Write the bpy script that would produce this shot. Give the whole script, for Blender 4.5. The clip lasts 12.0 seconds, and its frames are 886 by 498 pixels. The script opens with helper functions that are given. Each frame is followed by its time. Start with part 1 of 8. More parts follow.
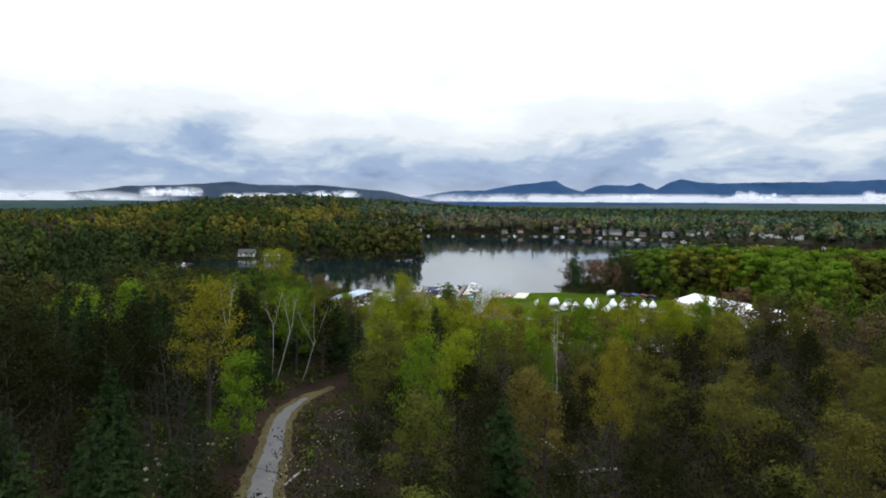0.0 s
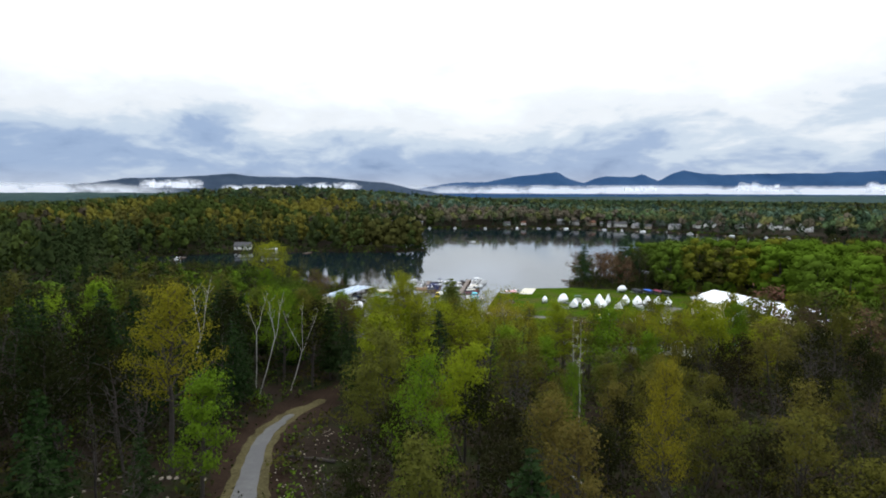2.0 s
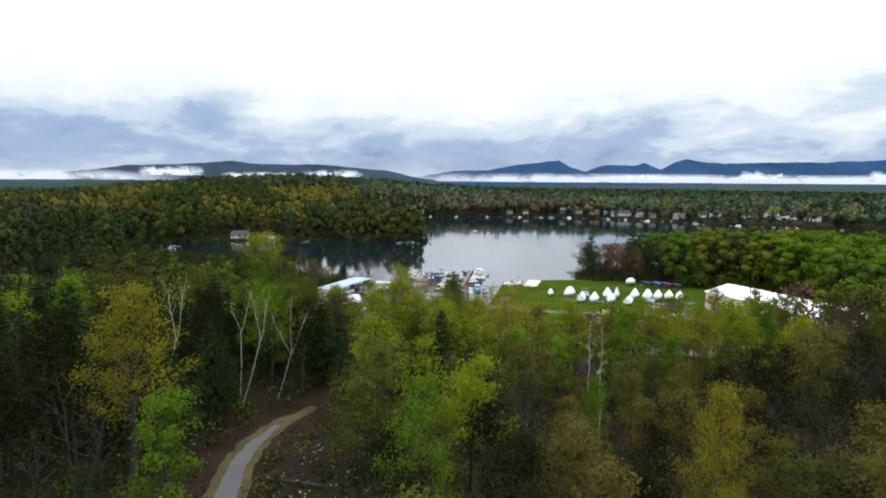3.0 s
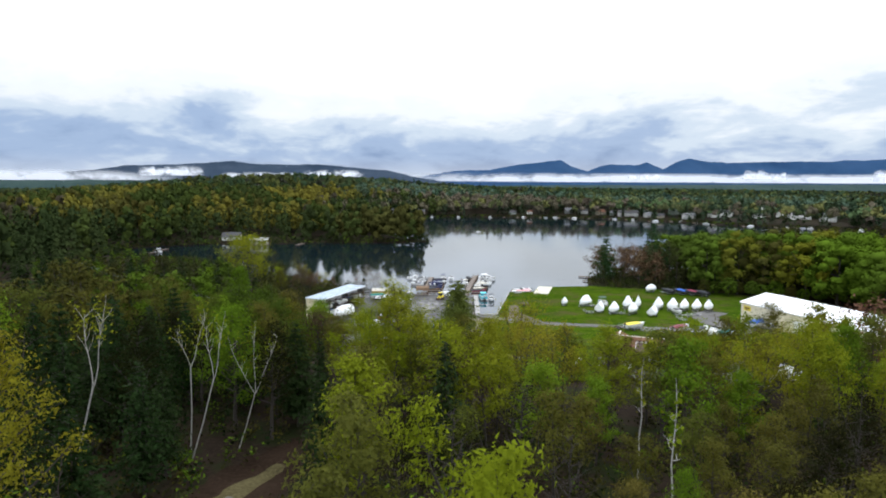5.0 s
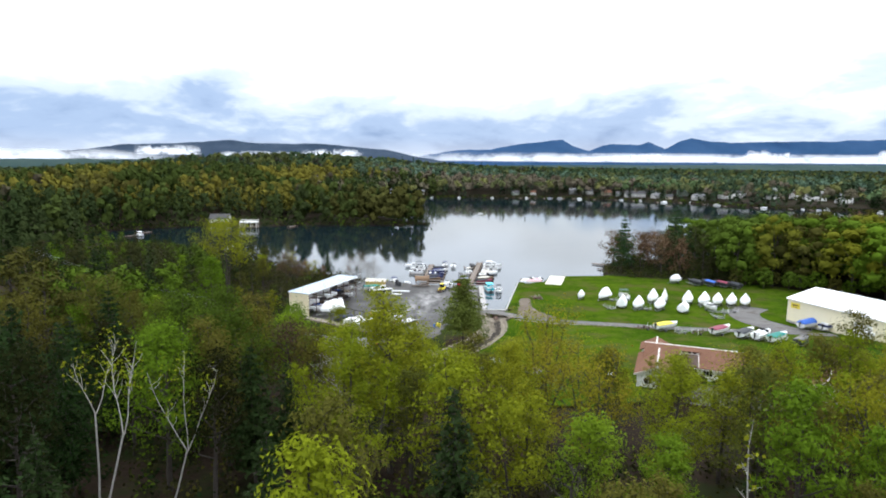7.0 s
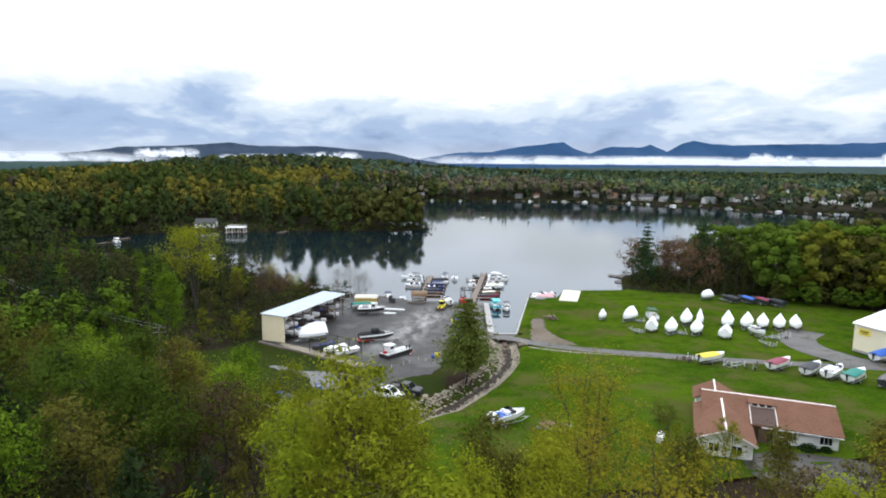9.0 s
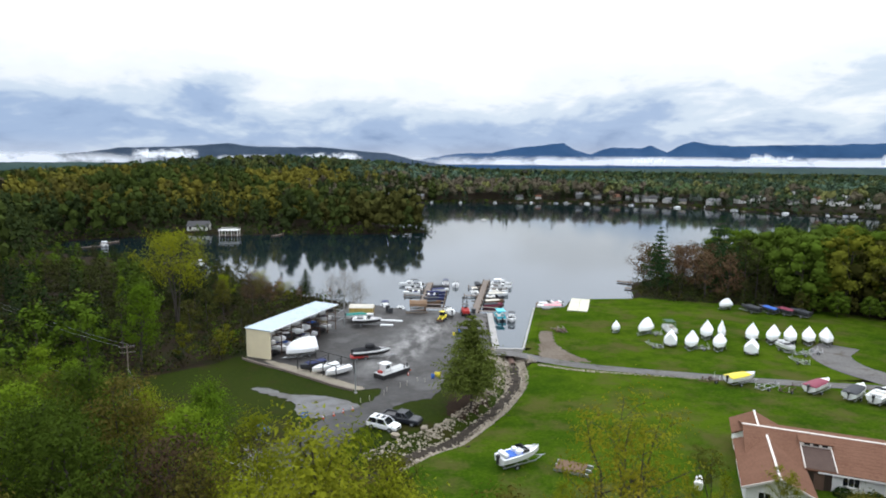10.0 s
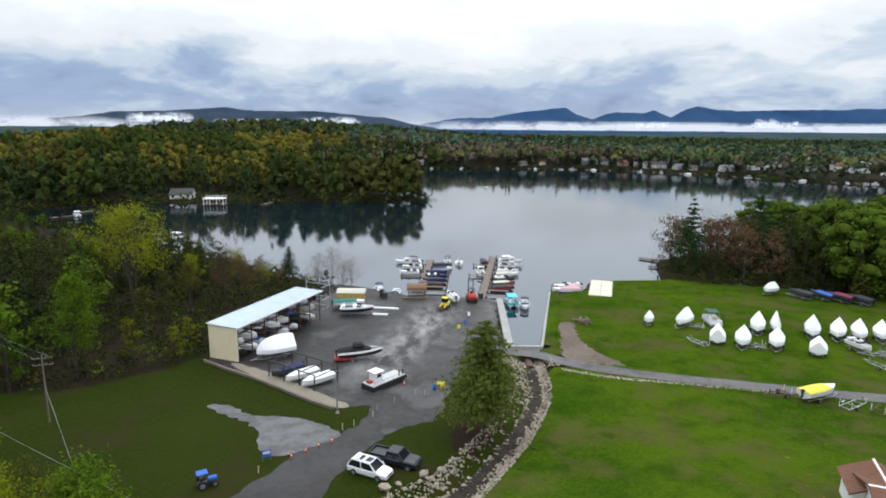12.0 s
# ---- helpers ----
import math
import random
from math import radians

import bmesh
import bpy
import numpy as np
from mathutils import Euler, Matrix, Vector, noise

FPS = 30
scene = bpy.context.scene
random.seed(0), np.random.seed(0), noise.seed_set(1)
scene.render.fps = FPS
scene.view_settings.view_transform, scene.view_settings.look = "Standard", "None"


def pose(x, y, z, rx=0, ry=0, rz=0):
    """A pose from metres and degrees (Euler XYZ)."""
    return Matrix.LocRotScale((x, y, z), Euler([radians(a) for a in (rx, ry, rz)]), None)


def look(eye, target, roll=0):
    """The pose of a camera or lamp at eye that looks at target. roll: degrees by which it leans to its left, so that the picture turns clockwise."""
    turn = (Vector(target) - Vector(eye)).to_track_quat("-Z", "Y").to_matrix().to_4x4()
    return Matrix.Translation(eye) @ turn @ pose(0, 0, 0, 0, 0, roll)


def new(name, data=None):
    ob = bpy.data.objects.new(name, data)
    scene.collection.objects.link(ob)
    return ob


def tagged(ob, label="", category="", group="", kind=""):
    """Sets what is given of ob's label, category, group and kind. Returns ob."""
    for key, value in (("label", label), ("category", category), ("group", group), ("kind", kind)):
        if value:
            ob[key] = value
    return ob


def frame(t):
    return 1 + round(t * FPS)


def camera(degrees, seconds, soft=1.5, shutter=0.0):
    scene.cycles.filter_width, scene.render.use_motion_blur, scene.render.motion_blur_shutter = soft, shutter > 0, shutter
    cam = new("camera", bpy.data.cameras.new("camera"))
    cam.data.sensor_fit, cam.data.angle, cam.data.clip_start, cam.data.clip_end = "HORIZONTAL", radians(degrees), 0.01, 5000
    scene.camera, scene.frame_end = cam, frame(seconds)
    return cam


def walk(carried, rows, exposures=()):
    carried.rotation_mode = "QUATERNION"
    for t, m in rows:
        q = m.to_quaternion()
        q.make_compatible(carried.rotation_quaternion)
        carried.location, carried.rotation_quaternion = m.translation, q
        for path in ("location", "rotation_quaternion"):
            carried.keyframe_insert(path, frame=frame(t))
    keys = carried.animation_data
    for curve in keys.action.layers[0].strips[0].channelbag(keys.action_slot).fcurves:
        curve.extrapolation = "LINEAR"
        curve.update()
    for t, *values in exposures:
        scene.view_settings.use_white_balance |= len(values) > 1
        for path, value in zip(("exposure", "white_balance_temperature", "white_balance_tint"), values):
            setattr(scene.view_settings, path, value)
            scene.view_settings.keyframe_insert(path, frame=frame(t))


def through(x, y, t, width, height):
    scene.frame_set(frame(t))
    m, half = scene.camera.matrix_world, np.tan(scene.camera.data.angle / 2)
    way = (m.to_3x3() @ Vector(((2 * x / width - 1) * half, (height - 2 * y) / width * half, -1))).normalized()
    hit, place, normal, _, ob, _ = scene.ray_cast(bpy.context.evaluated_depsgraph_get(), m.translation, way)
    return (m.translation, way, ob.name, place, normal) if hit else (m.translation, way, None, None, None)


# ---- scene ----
cam = camera(73.0, 12.0, soft=1.9)
PATH = [
    (0, (1.310, -124.482, 44.579), (1.410, -114.512, 43.789), 0.3),
    (0.5, (1.230, -122.269, 44.506), (1.320, -112.299, 43.731), 0.2),
    (1, (1.294, -119.098, 44.391), (1.369, -109.128, 43.646), 0.2),
    (1.5, (1.235, -115.651, 44.206), (1.305, -105.681, 43.441), 0.1),
    (2, (0.974, -111.057, 44.176), (1.054, -101.097, 43.251), 0.2),
    (2.5, (0.903, -106.805, 44.176), (0.973, -96.860, 43.116), 0.3),
    (3, (0.796, -101.252, 44.088), (0.861, -91.317, 42.968), 0.4),
    (5, (0.461, -79.950, 43.221), (0.506, -70.010, 42.101), 0.3),
    (5.5, (0.415, -74.843, 42.717), (0.460, -64.928, 41.422), 0.2),
    (6, (0.258, -69.112, 42.840), (0.308, -59.222, 41.375), 0.4),
    (6.5, (0.003, -62.439, 42.659), (0.053, -52.544, 41.204), 0.3),
    (7, (-0.091, -57.062, 42.560), (-0.041, -47.167, 41.110), 0.4),
    (9, (0.175, -32.782, 41.664), (0.215, -22.882, 40.259), 0.4),
    (9.5, (0.097, -27.387, 41.656), (0.137, -17.487, 40.261), 0.4),
    (10, (-0.046, -21.284, 41.579), (-0.001, -11.384, 40.189), 0.4),
    (10.5, (-0.037, -15.929, 41.543), (0.003, -6.024, 40.153), 0.5),
    (11, (-0.335, -9.819, 41.409), (-0.285, 0.086, 40.024), 0.5),
    (11.5, (-0.479, -4.489, 41.375), (-0.429, 5.416, 39.990), 0.5),
    (11.65, (-0.534, -2.695, 41.156), (-0.484, 7.210, 39.771), 0.5),
    (12, (-0.664, 1.490, 40.645), (-0.609, 11.295, 38.695), 0.5),
]
walk(cam, [(t, look(eye, to, roll)) for t, eye, to, roll in PATH],
     exposures=[(0, -0.2), (2.0, -0.18), (3.0, -0.08), (5.0, -0.05), (5.6, -0.06), (6.5, 0.24), (7.2, 0.28), (9.0, 0.06), (10.0, -0.06), (11.0, -0.2), (12.0, -0.2)])

# ---- sky and light: a bright overcast evening with broken low cloud ----
world = bpy.data.worlds.new("sky")
scene.world = world
world.use_nodes = True
wn, wl = world.node_tree.nodes, world.node_tree.links
wn.clear()


def wnode(kind, **values):
    n = wn.new(kind)
    for key, value in values.items():
        n.inputs[key].default_value = value
    return n


def wmath(op, a, b=None, clamp=False):
    n = wn.new("ShaderNodeMath")
    n.operation, n.use_clamp = op, clamp
    for k, v in enumerate((a, b)):
        if v is None:
            continue
        if isinstance(v, (int, float)):
            n.inputs[k].default_value = v
        else:
            wl.new(v, n.inputs[k])
    return n.outputs[0]


def wramp(fac, stops):
    n = wn.new("ShaderNodeValToRGB")
    n.color_ramp.interpolation = "EASE"
    while len(n.color_ramp.elements) < len(stops):
        n.color_ramp.elements.new(0.5)
    for e, (p, c) in zip(n.color_ramp.elements, stops):
        e.position, e.color = p, (*c, 1)
    wl.new(fac, n.inputs[0])
    return n.outputs[0]


def wmix(fac, a, b):
    n = wn.new("ShaderNodeMix")
    n.data_type = "RGBA"
    if isinstance(fac, (int, float)):
        n.inputs[0].default_value = fac
    else:
        wl.new(fac, n.inputs[0])
    for k, v in ((6, a), (7, b)):
        if isinstance(v, tuple):
            n.inputs[k].default_value = (*v, 1)
        else:
            wl.new(v, n.inputs[k])
    return n.outputs[2]


SUN_EL, SUN_AZ = radians(38), radians(20)
sky = wn.new("ShaderNodeTexSky")
sky.sky_type, sky.sun_disc = "NISHITA", False
sky.sun_elevation, sky.sun_rotation = SUN_EL, SUN_AZ
coord = wn.new("ShaderNodeTexCoord")
sep = wn.new("ShaderNodeSeparateXYZ")
wl.new(coord.outputs["Generated"], sep.inputs[0])
height = wmath("MAXIMUM", sep.outputs[2], 0.0)
comb = wn.new("ShaderNodeCombineXYZ")
wl.new(sep.outputs[0], comb.inputs[0]), wl.new(sep.outputs[1], comb.inputs[1])
wl.new(wmath("MULTIPLY", height, 2.7), comb.inputs[2])


def wnoise(scale, detail, rough, shift=0.0):
    n = wnode("ShaderNodeTexNoise", Scale=scale, Detail=detail, Roughness=rough, Distortion=0.35)
    m = wn.new("ShaderNodeMapping")
    m.inputs["Location"].default_value = (shift, shift * 0.7, 0)
    wl.new(comb.outputs[0], m.inputs[0]), wl.new(m.outputs[0], n.inputs["Vector"])
    return n.outputs[0]


broad, fine = wnoise(3.0, 5, 0.55, 3.1), wnoise(11.0, 5, 0.6, 7.7)
cover = wmath("ADD", wmath("MULTIPLY", broad, 0.74), wmath("MULTIPLY", fine, 0.26))
lift = wmath("MULTIPLY", wmath("SUBTRACT", height, 0.085), 1.9)
level = wmath("ADD", cover, lift, clamp=True)
clouds = wramp(level, [(0.28, (0.24, 0.36, 0.60)), (0.40, (0.40, 0.54, 0.79)), (0.50, (0.70, 0.82, 0.97)),
                       (0.59, (0.99, 1.05, 1.12)), (0.76, (1.17, 1.26, 1.39))])
rim = wramp(wmath("MULTIPLY", height, 1.0), [(0.0, (1, 1, 1)), (0.045, (0, 0, 0))])
clouds = wmix(wmath("MULTIPLY", rim, 0.6), clouds, (0.74, 0.81, 0.93))
overhead = wmath("ADD", wmath("MULTIPLY", wmath("MAXIMUM", wmath("SUBTRACT", height, 0.13), 0.0), 1.55), 1.0)
skyback = wnode("ShaderNodeBackground", Strength=0.08)
wl.new(sky.outputs[0], skyback.inputs[0])
cloudback = wnode("ShaderNodeBackground", Strength=1.0)
wl.new(overhead, cloudback.inputs[1])
wl.new(clouds, cloudback.inputs[0])
add = wn.new("ShaderNodeMixShader")
add.inputs[0].default_value = 0.94
wl.new(skyback.outputs[0], add.inputs[1]), wl.new(cloudback.outputs[0], add.inputs[2])
wout = wn.new("ShaderNodeOutputWorld")
wl.new(add.outputs[0], wout.inputs[0])

sun = new("sun", bpy.data.lights.new("sun", "SUN"))
sun.data.energy, sun.data.angle, sun.data.color = 1.0, radians(25), (1.0, 0.96, 0.9)
sun.matrix_world = look((math.sin(SUN_AZ) * 100, math.cos(SUN_AZ) * 100, math.tan(SUN_EL) * 100), (0, 0, 0))
scene.view_settings.exposure = 0.0

# ---- materials ----
def material(name):
    m = bpy.data.materials.new(name)
    m.use_nodes = True
    return m, m.node_tree.nodes, m.node_tree.links, m.node_tree.nodes["Principled BSDF"]


def noise_fac(n, l, scale, detail=4, rough=0.6, space="Object", stretch=None, shift=0.0):
    t = n.new("ShaderNodeTexCoord")
    k = n.new("ShaderNodeTexNoise")
    k.inputs["Scale"].default_value, k.inputs["Detail"].default_value = scale, detail
    k.inputs["Roughness"].default_value = rough
    m = n.new("ShaderNodeMapping")
    m.inputs["Location"].default_value = (shift, shift * 1.3, shift * 0.7)
    if stretch:
        m.inputs["Scale"].default_value = stretch
    l.new(t.outputs[space], m.inputs[0]), l.new(m.outputs[0], k.inputs["Vector"])
    return k.outputs[0]


def ramp(n, l, fac, stops, ease="LINEAR"):
    r = n.new("ShaderNodeValToRGB")
    r.color_ramp.interpolation = ease
    while len(r.color_ramp.elements) < len(stops):
        r.color_ramp.elements.new(0.5)
    for e, (p, c) in zip(r.color_ramp.elements, stops):
        e.position = p
        e.color = (*c, 1) if isinstance(c, tuple) else (c, c, c, 1)
    l.new(fac, r.inputs[0])
    return r.outputs[0]


def mixc(n, l, fac, a, b, blend="MIX"):
    k = n.new("ShaderNodeMix")
    k.data_type, k.blend_type = "RGBA", blend
    for slot, v in ((0, fac), (6, a), (7, b)):
        if isinstance(v, (int, float)):
            k.inputs[slot].default_value = v
        elif isinstance(v, tuple):
            k.inputs[slot].default_value = (*v, 1)
        else:
            l.new(v, k.inputs[slot])
    return k.outputs[2]


def bump(n, l, bsdf, fac, strength, distance):
    b = n.new("ShaderNodeBump")
    b.inputs["Strength"].default_value, b.inputs["Distance"].default_value = strength, distance
    l.new(fac, b.inputs["Height"]), l.new(b.outputs[0], bsdf.inputs["Normal"])


def ground_mat(name, dark, mid, light, broad, fine, rough=0.9, relief=0.6, depth=0.05, odd=None, odd_at=0.62):
    """Soil, grass, gravel: three tones mixed at two scales, with relief and an odd colour in patches."""
    m, n, l, b = material(name)
    f1 = noise_fac(n, l, broad, 5, 0.6)
    f2 = noise_fac(n, l, fine, 6, 0.7, shift=5.0)
    c = ramp(n, l, f2, [(0.3, dark), (0.5, mid), (0.72, light)])
    c2 = mixc(n, l, ramp(n, l, f1, [(0.35, 0.0), (0.65, 1.0)]), c, mixc(n, l, 0.55, c, light))
    if odd:
        f3 = noise_fac(n, l, broad * 2.3, 5, 0.65, shift=11.0)
        c2 = mixc(n, l, ramp(n, l, f3, [(odd_at - 0.08, 0.0), (odd_at + 0.06, 0.85)]), c2, odd)
    l.new(c2, b.inputs["Base Color"])
    b.inputs["Roughness"].default_value = rough
    b.inputs["Specular IOR Level"].default_value = 0.5 if rough < 0.7 else 0.03
    bump(n, l, b, f2, relief, depth)
    return m


def paint_mat(name, color, rough=0.45, metal=0.0, dirt=0.25, scale=1.2, coat=0.0, dirt_color=None):
    """Painted or moulded surface with faint soiling and uneven gloss."""
    m, n, l, b = material(name)
    f = noise_fac(n, l, scale, 6, 0.65)
    g = noise_fac(n, l, scale * 9, 3, 0.6, shift=3.0)
    low = dirt_color or tuple(v * 0.62 for v in color)
    c = mixc(n, l, ramp(n, l, f, [(0.42, 0.0), (0.75, dirt)]), color, low)
    c = mixc(n, l, ramp(n, l, g, [(0.45, 0.0), (0.8, dirt * 0.5)]), c, low)
    l.new(c, b.inputs["Base Color"])
    l.new(ramp(n, l, f, [(0.3, rough), (0.8, min(1, rough + 0.2))]), b.inputs["Roughness"])
    b.inputs["Metallic"].default_value = metal
    b.inputs["Coat Weight"].default_value = coat
    return m


def leaf_mat(name, tones, through=0.3):
    """Leaves: a tone per tree, a shade per spray, and some light let through."""
    m, n, l, b = material(name)
    info = n.new("ShaderNodeObjectInfo")
    geo = n.new("ShaderNodeNewGeometry")
    stops = [(k / max(1, len(tones) - 1), c) for k, c in enumerate(tones)]
    c = ramp(n, l, info.outputs["Random"], stops)
    isl = geo.outputs["Random Per Island"]
    c = mixc(n, l, ramp(n, l, isl, [(0.0, 0.0), (1.0, 0.35)]), c, (0.02, 0.026, 0.008))
    l.new(c, b.inputs["Base Color"])
    b.inputs["Roughness"].default_value = 0.75
    b.inputs["Specular IOR Level"].default_value = 0.0
    t = n.new("ShaderNodeBsdfTranslucent")
    l.new(c, t.inputs[0])
    x = n.new("ShaderNodeMixShader")
    x.inputs[0].default_value = through
    l.new(b.outputs[0], x.inputs[1]), l.new(t.outputs[0], x.inputs[2])
    l.new(x.outputs[0], n["Material Output"].inputs[0])
    return m


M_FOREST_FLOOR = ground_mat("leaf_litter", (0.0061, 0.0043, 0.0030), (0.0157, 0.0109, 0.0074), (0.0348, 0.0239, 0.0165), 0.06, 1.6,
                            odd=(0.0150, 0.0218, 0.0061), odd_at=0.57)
M_GRASS, n, l, b = material("lawn_grass")
f_fine = noise_fac(n, l, 2.2, 6, 0.7, shift=5.0)
f_mid = noise_fac(n, l, 0.22, 5, 0.65, shift=3.0)
f_wide = noise_fac(n, l, 0.045, 4, 0.55, shift=1.0)
c = ramp(n, l, f_fine, [(0.3, (0.0138, 0.0345, 0.0026)), (0.5, (0.0278, 0.0570, 0.0038)), (0.72, (0.0490, 0.0800, 0.0065))])
c = mixc(n, l, ramp(n, l, f_wide, [(0.38, 0.0), (0.62, 0.75)]), c, mixc(n, l, f_fine, (0.0350, 0.0699, 0.0038), (0.0718, 0.1012, 0.0080)))
c = mixc(n, l, ramp(n, l, f_mid, [(0.32, 0.55), (0.54, 0.0)]), c, (0.0090, 0.0270, 0.0032))
c = mixc(n, l, ramp(n, l, noise_fac(n, l, 0.11, 6, 0.7, shift=11.0), [(0.49, 0.0), (0.64, 0.75)]), c, (0.0690, 0.0626, 0.0210))
c = mixc(n, l, ramp(n, l, noise_fac(n, l, 0.5, 5, 0.75, shift=17.0, stretch=(0.5, 1.4, 1)), [(0.65, 0.0), (0.76, 0.5)]), c, (0.120, 0.112, 0.045))
l.new(c, b.inputs["Base Color"])
b.inputs["Roughness"].default_value, b.inputs["Specular IOR Level"].default_value = 0.95, 0.0
bump(n, l, b, f_fine, 0.7, 0.06)
M_ROUGH_GRASS = ground_mat("rough_grass", (0.0062, 0.0130, 0.0011), (0.0128, 0.0218, 0.0017), (0.0245, 0.0325, 0.0036), 0.05, 1.8,
                           odd=(0.0250, 0.0225, 0.0070), odd_at=0.60)
M_LOT, n, l, b = material("wet_gravel_asphalt")
f_fine = noise_fac(n, l, 1.3, 6, 0.7, shift=5.0)
f_wet = noise_fac(n, l, 0.07, 5, 0.62, shift=2.0)
f_stain = noise_fac(n, l, 0.16, 5, 0.65, shift=9.0)
c = ramp(n, l, f_fine, [(0.3, (0.0102, 0.0092, 0.0088)), (0.5, (0.0180, 0.0162, 0.0152)), (0.74, (0.0360, 0.0325, 0.0292))])
c = mixc(n, l, ramp(n, l, f_stain, [(0.55, 0.0), (0.72, 0.6)]), c, (0.0272, 0.0208, 0.0160))
c = mixc(n, l, ramp(n, l, f_wet, [(0.54, 0.0), (0.60, 0.55), (0.68, 0.85)]), c, mixc(n, l, f_fine, (0.0400, 0.0392, 0.0384), (0.1280, 0.1240, 0.1200)))
# pale grit worn through along the way to the water
tc = n.new("ShaderNodeTexCoord")
sx = n.new("ShaderNodeSeparateXYZ")
l.new(tc.outputs["Object"], sx.inputs[0])


def lot_math(op, a, b_=None):
    k = n.new("ShaderNodeMath")
    k.operation = op
    for slot, v in ((0, a), (1, b_)):
        if isinstance(v, (int, float)):
            k.inputs[slot].default_value = v
        elif v is not None:
            l.new(v, k.inputs[slot])
    return k.outputs[0]


off = lot_math("ABSOLUTE", lot_math("SUBTRACT", sx.outputs[0], lot_math("SUBTRACT", lot_math("MULTIPLY", sx.outputs[1], 0.29), 38.6)))
band = lot_math("MULTIPLY", ramp(n, l, lot_math("MULTIPLY", off, 0.1), [(0.15, 1.0), (0.75, 0.0)]), ramp(n, l, lot_math("MULTIPLY", sx.outputs[1], 0.005), [(0.43, 0.0), (0.50, 1.0), (0.64, 1.0), (0.69, 0.0)]))
grit = lot_math("MULTIPLY", ramp(n, l, noise_fac(n, l, 0.26, 10, 0.68, shift=4.0, stretch=(1.5, 0.6, 1)), [(0.42, 0.0), (0.66, 1.0)]), band)
c = mixc(n, l, lot_math("MULTIPLY", grit, 0.92), c, mixc(n, l, f_fine, (0.12, 0.115, 0.112), (0.34, 0.33, 0.32)))
l.new(c, b.inputs["Base Color"])
l.new(ramp(n, l, f_wet, [(0.3, 0.42), (0.6, 0.75)]), b.inputs["Roughness"])
b.inputs["Specular IOR Level"].default_value = 0.3
bump(n, l, b, f_fine, 0.3, 0.02)
M_ROAD = ground_mat("gravel_road", (0.0626, 0.0595, 0.0574), (0.0992, 0.0950, 0.0919), (0.1670, 0.1586, 0.1514), 0.12, 2.4, relief=0.4, depth=0.03,
                    odd=(0.0720, 0.0612, 0.0468))
M_PUDDLE = ground_mat("pale_gravel", (0.0440, 0.0440, 0.0450), (0.0720, 0.0720, 0.0730), (0.1150, 0.1150, 0.1160), 0.16, 1.3, rough=0.5, relief=0.2, odd=(0.0340, 0.0275, 0.0205), odd_at=0.53)
M_WORN = ground_mat("worn_gravel", (0.030, 0.0285, 0.0265), (0.050, 0.048, 0.045), (0.092, 0.089, 0.084), 0.10, 0.9, rough=0.6, relief=0.3, depth=0.02, odd=(0.0440, 0.0422, 0.0414), odd_at=0.52)
M_SAND = ground_mat("sand", (0.1400, 0.1190, 0.0875), (0.1960, 0.1715, 0.1330), (0.2660, 0.2380, 0.1890), 0.2, 3.0)
M_DIRT = ground_mat("bare_dirt", (0.0656, 0.0507, 0.0385), (0.1050, 0.0831, 0.0630), (0.1663, 0.1400, 0.1137), 0.12, 1.9)
# brown litter, its tones lowered further to include the canopy's shade
M_LITTER = ground_mat("shaded_brown_litter", (0.0075, 0.0045, 0.0030), (0.0160, 0.0095, 0.0060), (0.036, 0.023, 0.015), 0.15, 2.2)
M_STRAW = ground_mat("straw_verge", (0.020, 0.018, 0.008), (0.052, 0.044, 0.019), (0.105, 0.088, 0.042), 0.3, 2.6)
M_BED = ground_mat("creek_bed", (0.0080, 0.0068, 0.0056), (0.0200, 0.0165, 0.0130), (0.0620, 0.0500, 0.0400), 0.5, 3.4, rough=0.78)

M_WATER, n, l, b = material("lake_water")
b.inputs["Base Color"].default_value = (0.005, 0.011, 0.016, 1)
b.inputs["Specular IOR Level"].default_value = 1.0
b.inputs["Roughness"].default_value = 0.06
b.inputs["IOR"].default_value = 1.8
b.inputs["Specular Tint"].default_value = (0.86, 0.935, 1.0, 1)
bump(n, l, b, noise_fac(n, l, 0.55, 3, 0.5, stretch=(1.0, 0.35, 1.0)), 0.06, 0.02)

M_BARK = paint_mat("grey_brown_bark", (0.044, 0.035, 0.028), 0.95, dirt=0.7, scale=2.5, dirt_color=(0.016, 0.013, 0.011))
M_BIRCH = paint_mat("white_birch_bark", (0.36, 0.34, 0.31), 0.8, dirt=0.7, scale=3.0, dirt_color=(0.08, 0.07, 0.06))
M_LEAF_SPRING = leaf_mat("spring_leaves", [(0.168, 0.205, 0.011), (0.195, 0.228, 0.013), (0.212, 0.220, 0.015), (0.152, 0.212, 0.011)])
M_LEAF_GREEN = leaf_mat("green_leaves", [(0.088, 0.150, 0.0106), (0.125, 0.205, 0.0137), (0.155, 0.228, 0.0152)])
# the green leaves again, darkened to hold the shade on these crowns
M_LEAF_SHADE = leaf_mat("shaded_green_leaves", [(0.046, 0.076, 0.010), (0.062, 0.094, 0.012), (0.074, 0.098, 0.013)])
M_LEAF_OLIVE = leaf_mat("olive_leaves", [(0.084, 0.082, 0.0151), (0.112, 0.102, 0.0196), (0.082, 0.094, 0.0166), (0.130, 0.102, 0.0242)])
# brownish olive taken nearly to black: deep woodland shade is in the colour
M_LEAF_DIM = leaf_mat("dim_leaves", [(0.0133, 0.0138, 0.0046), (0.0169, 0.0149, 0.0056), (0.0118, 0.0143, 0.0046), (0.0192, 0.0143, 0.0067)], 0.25)
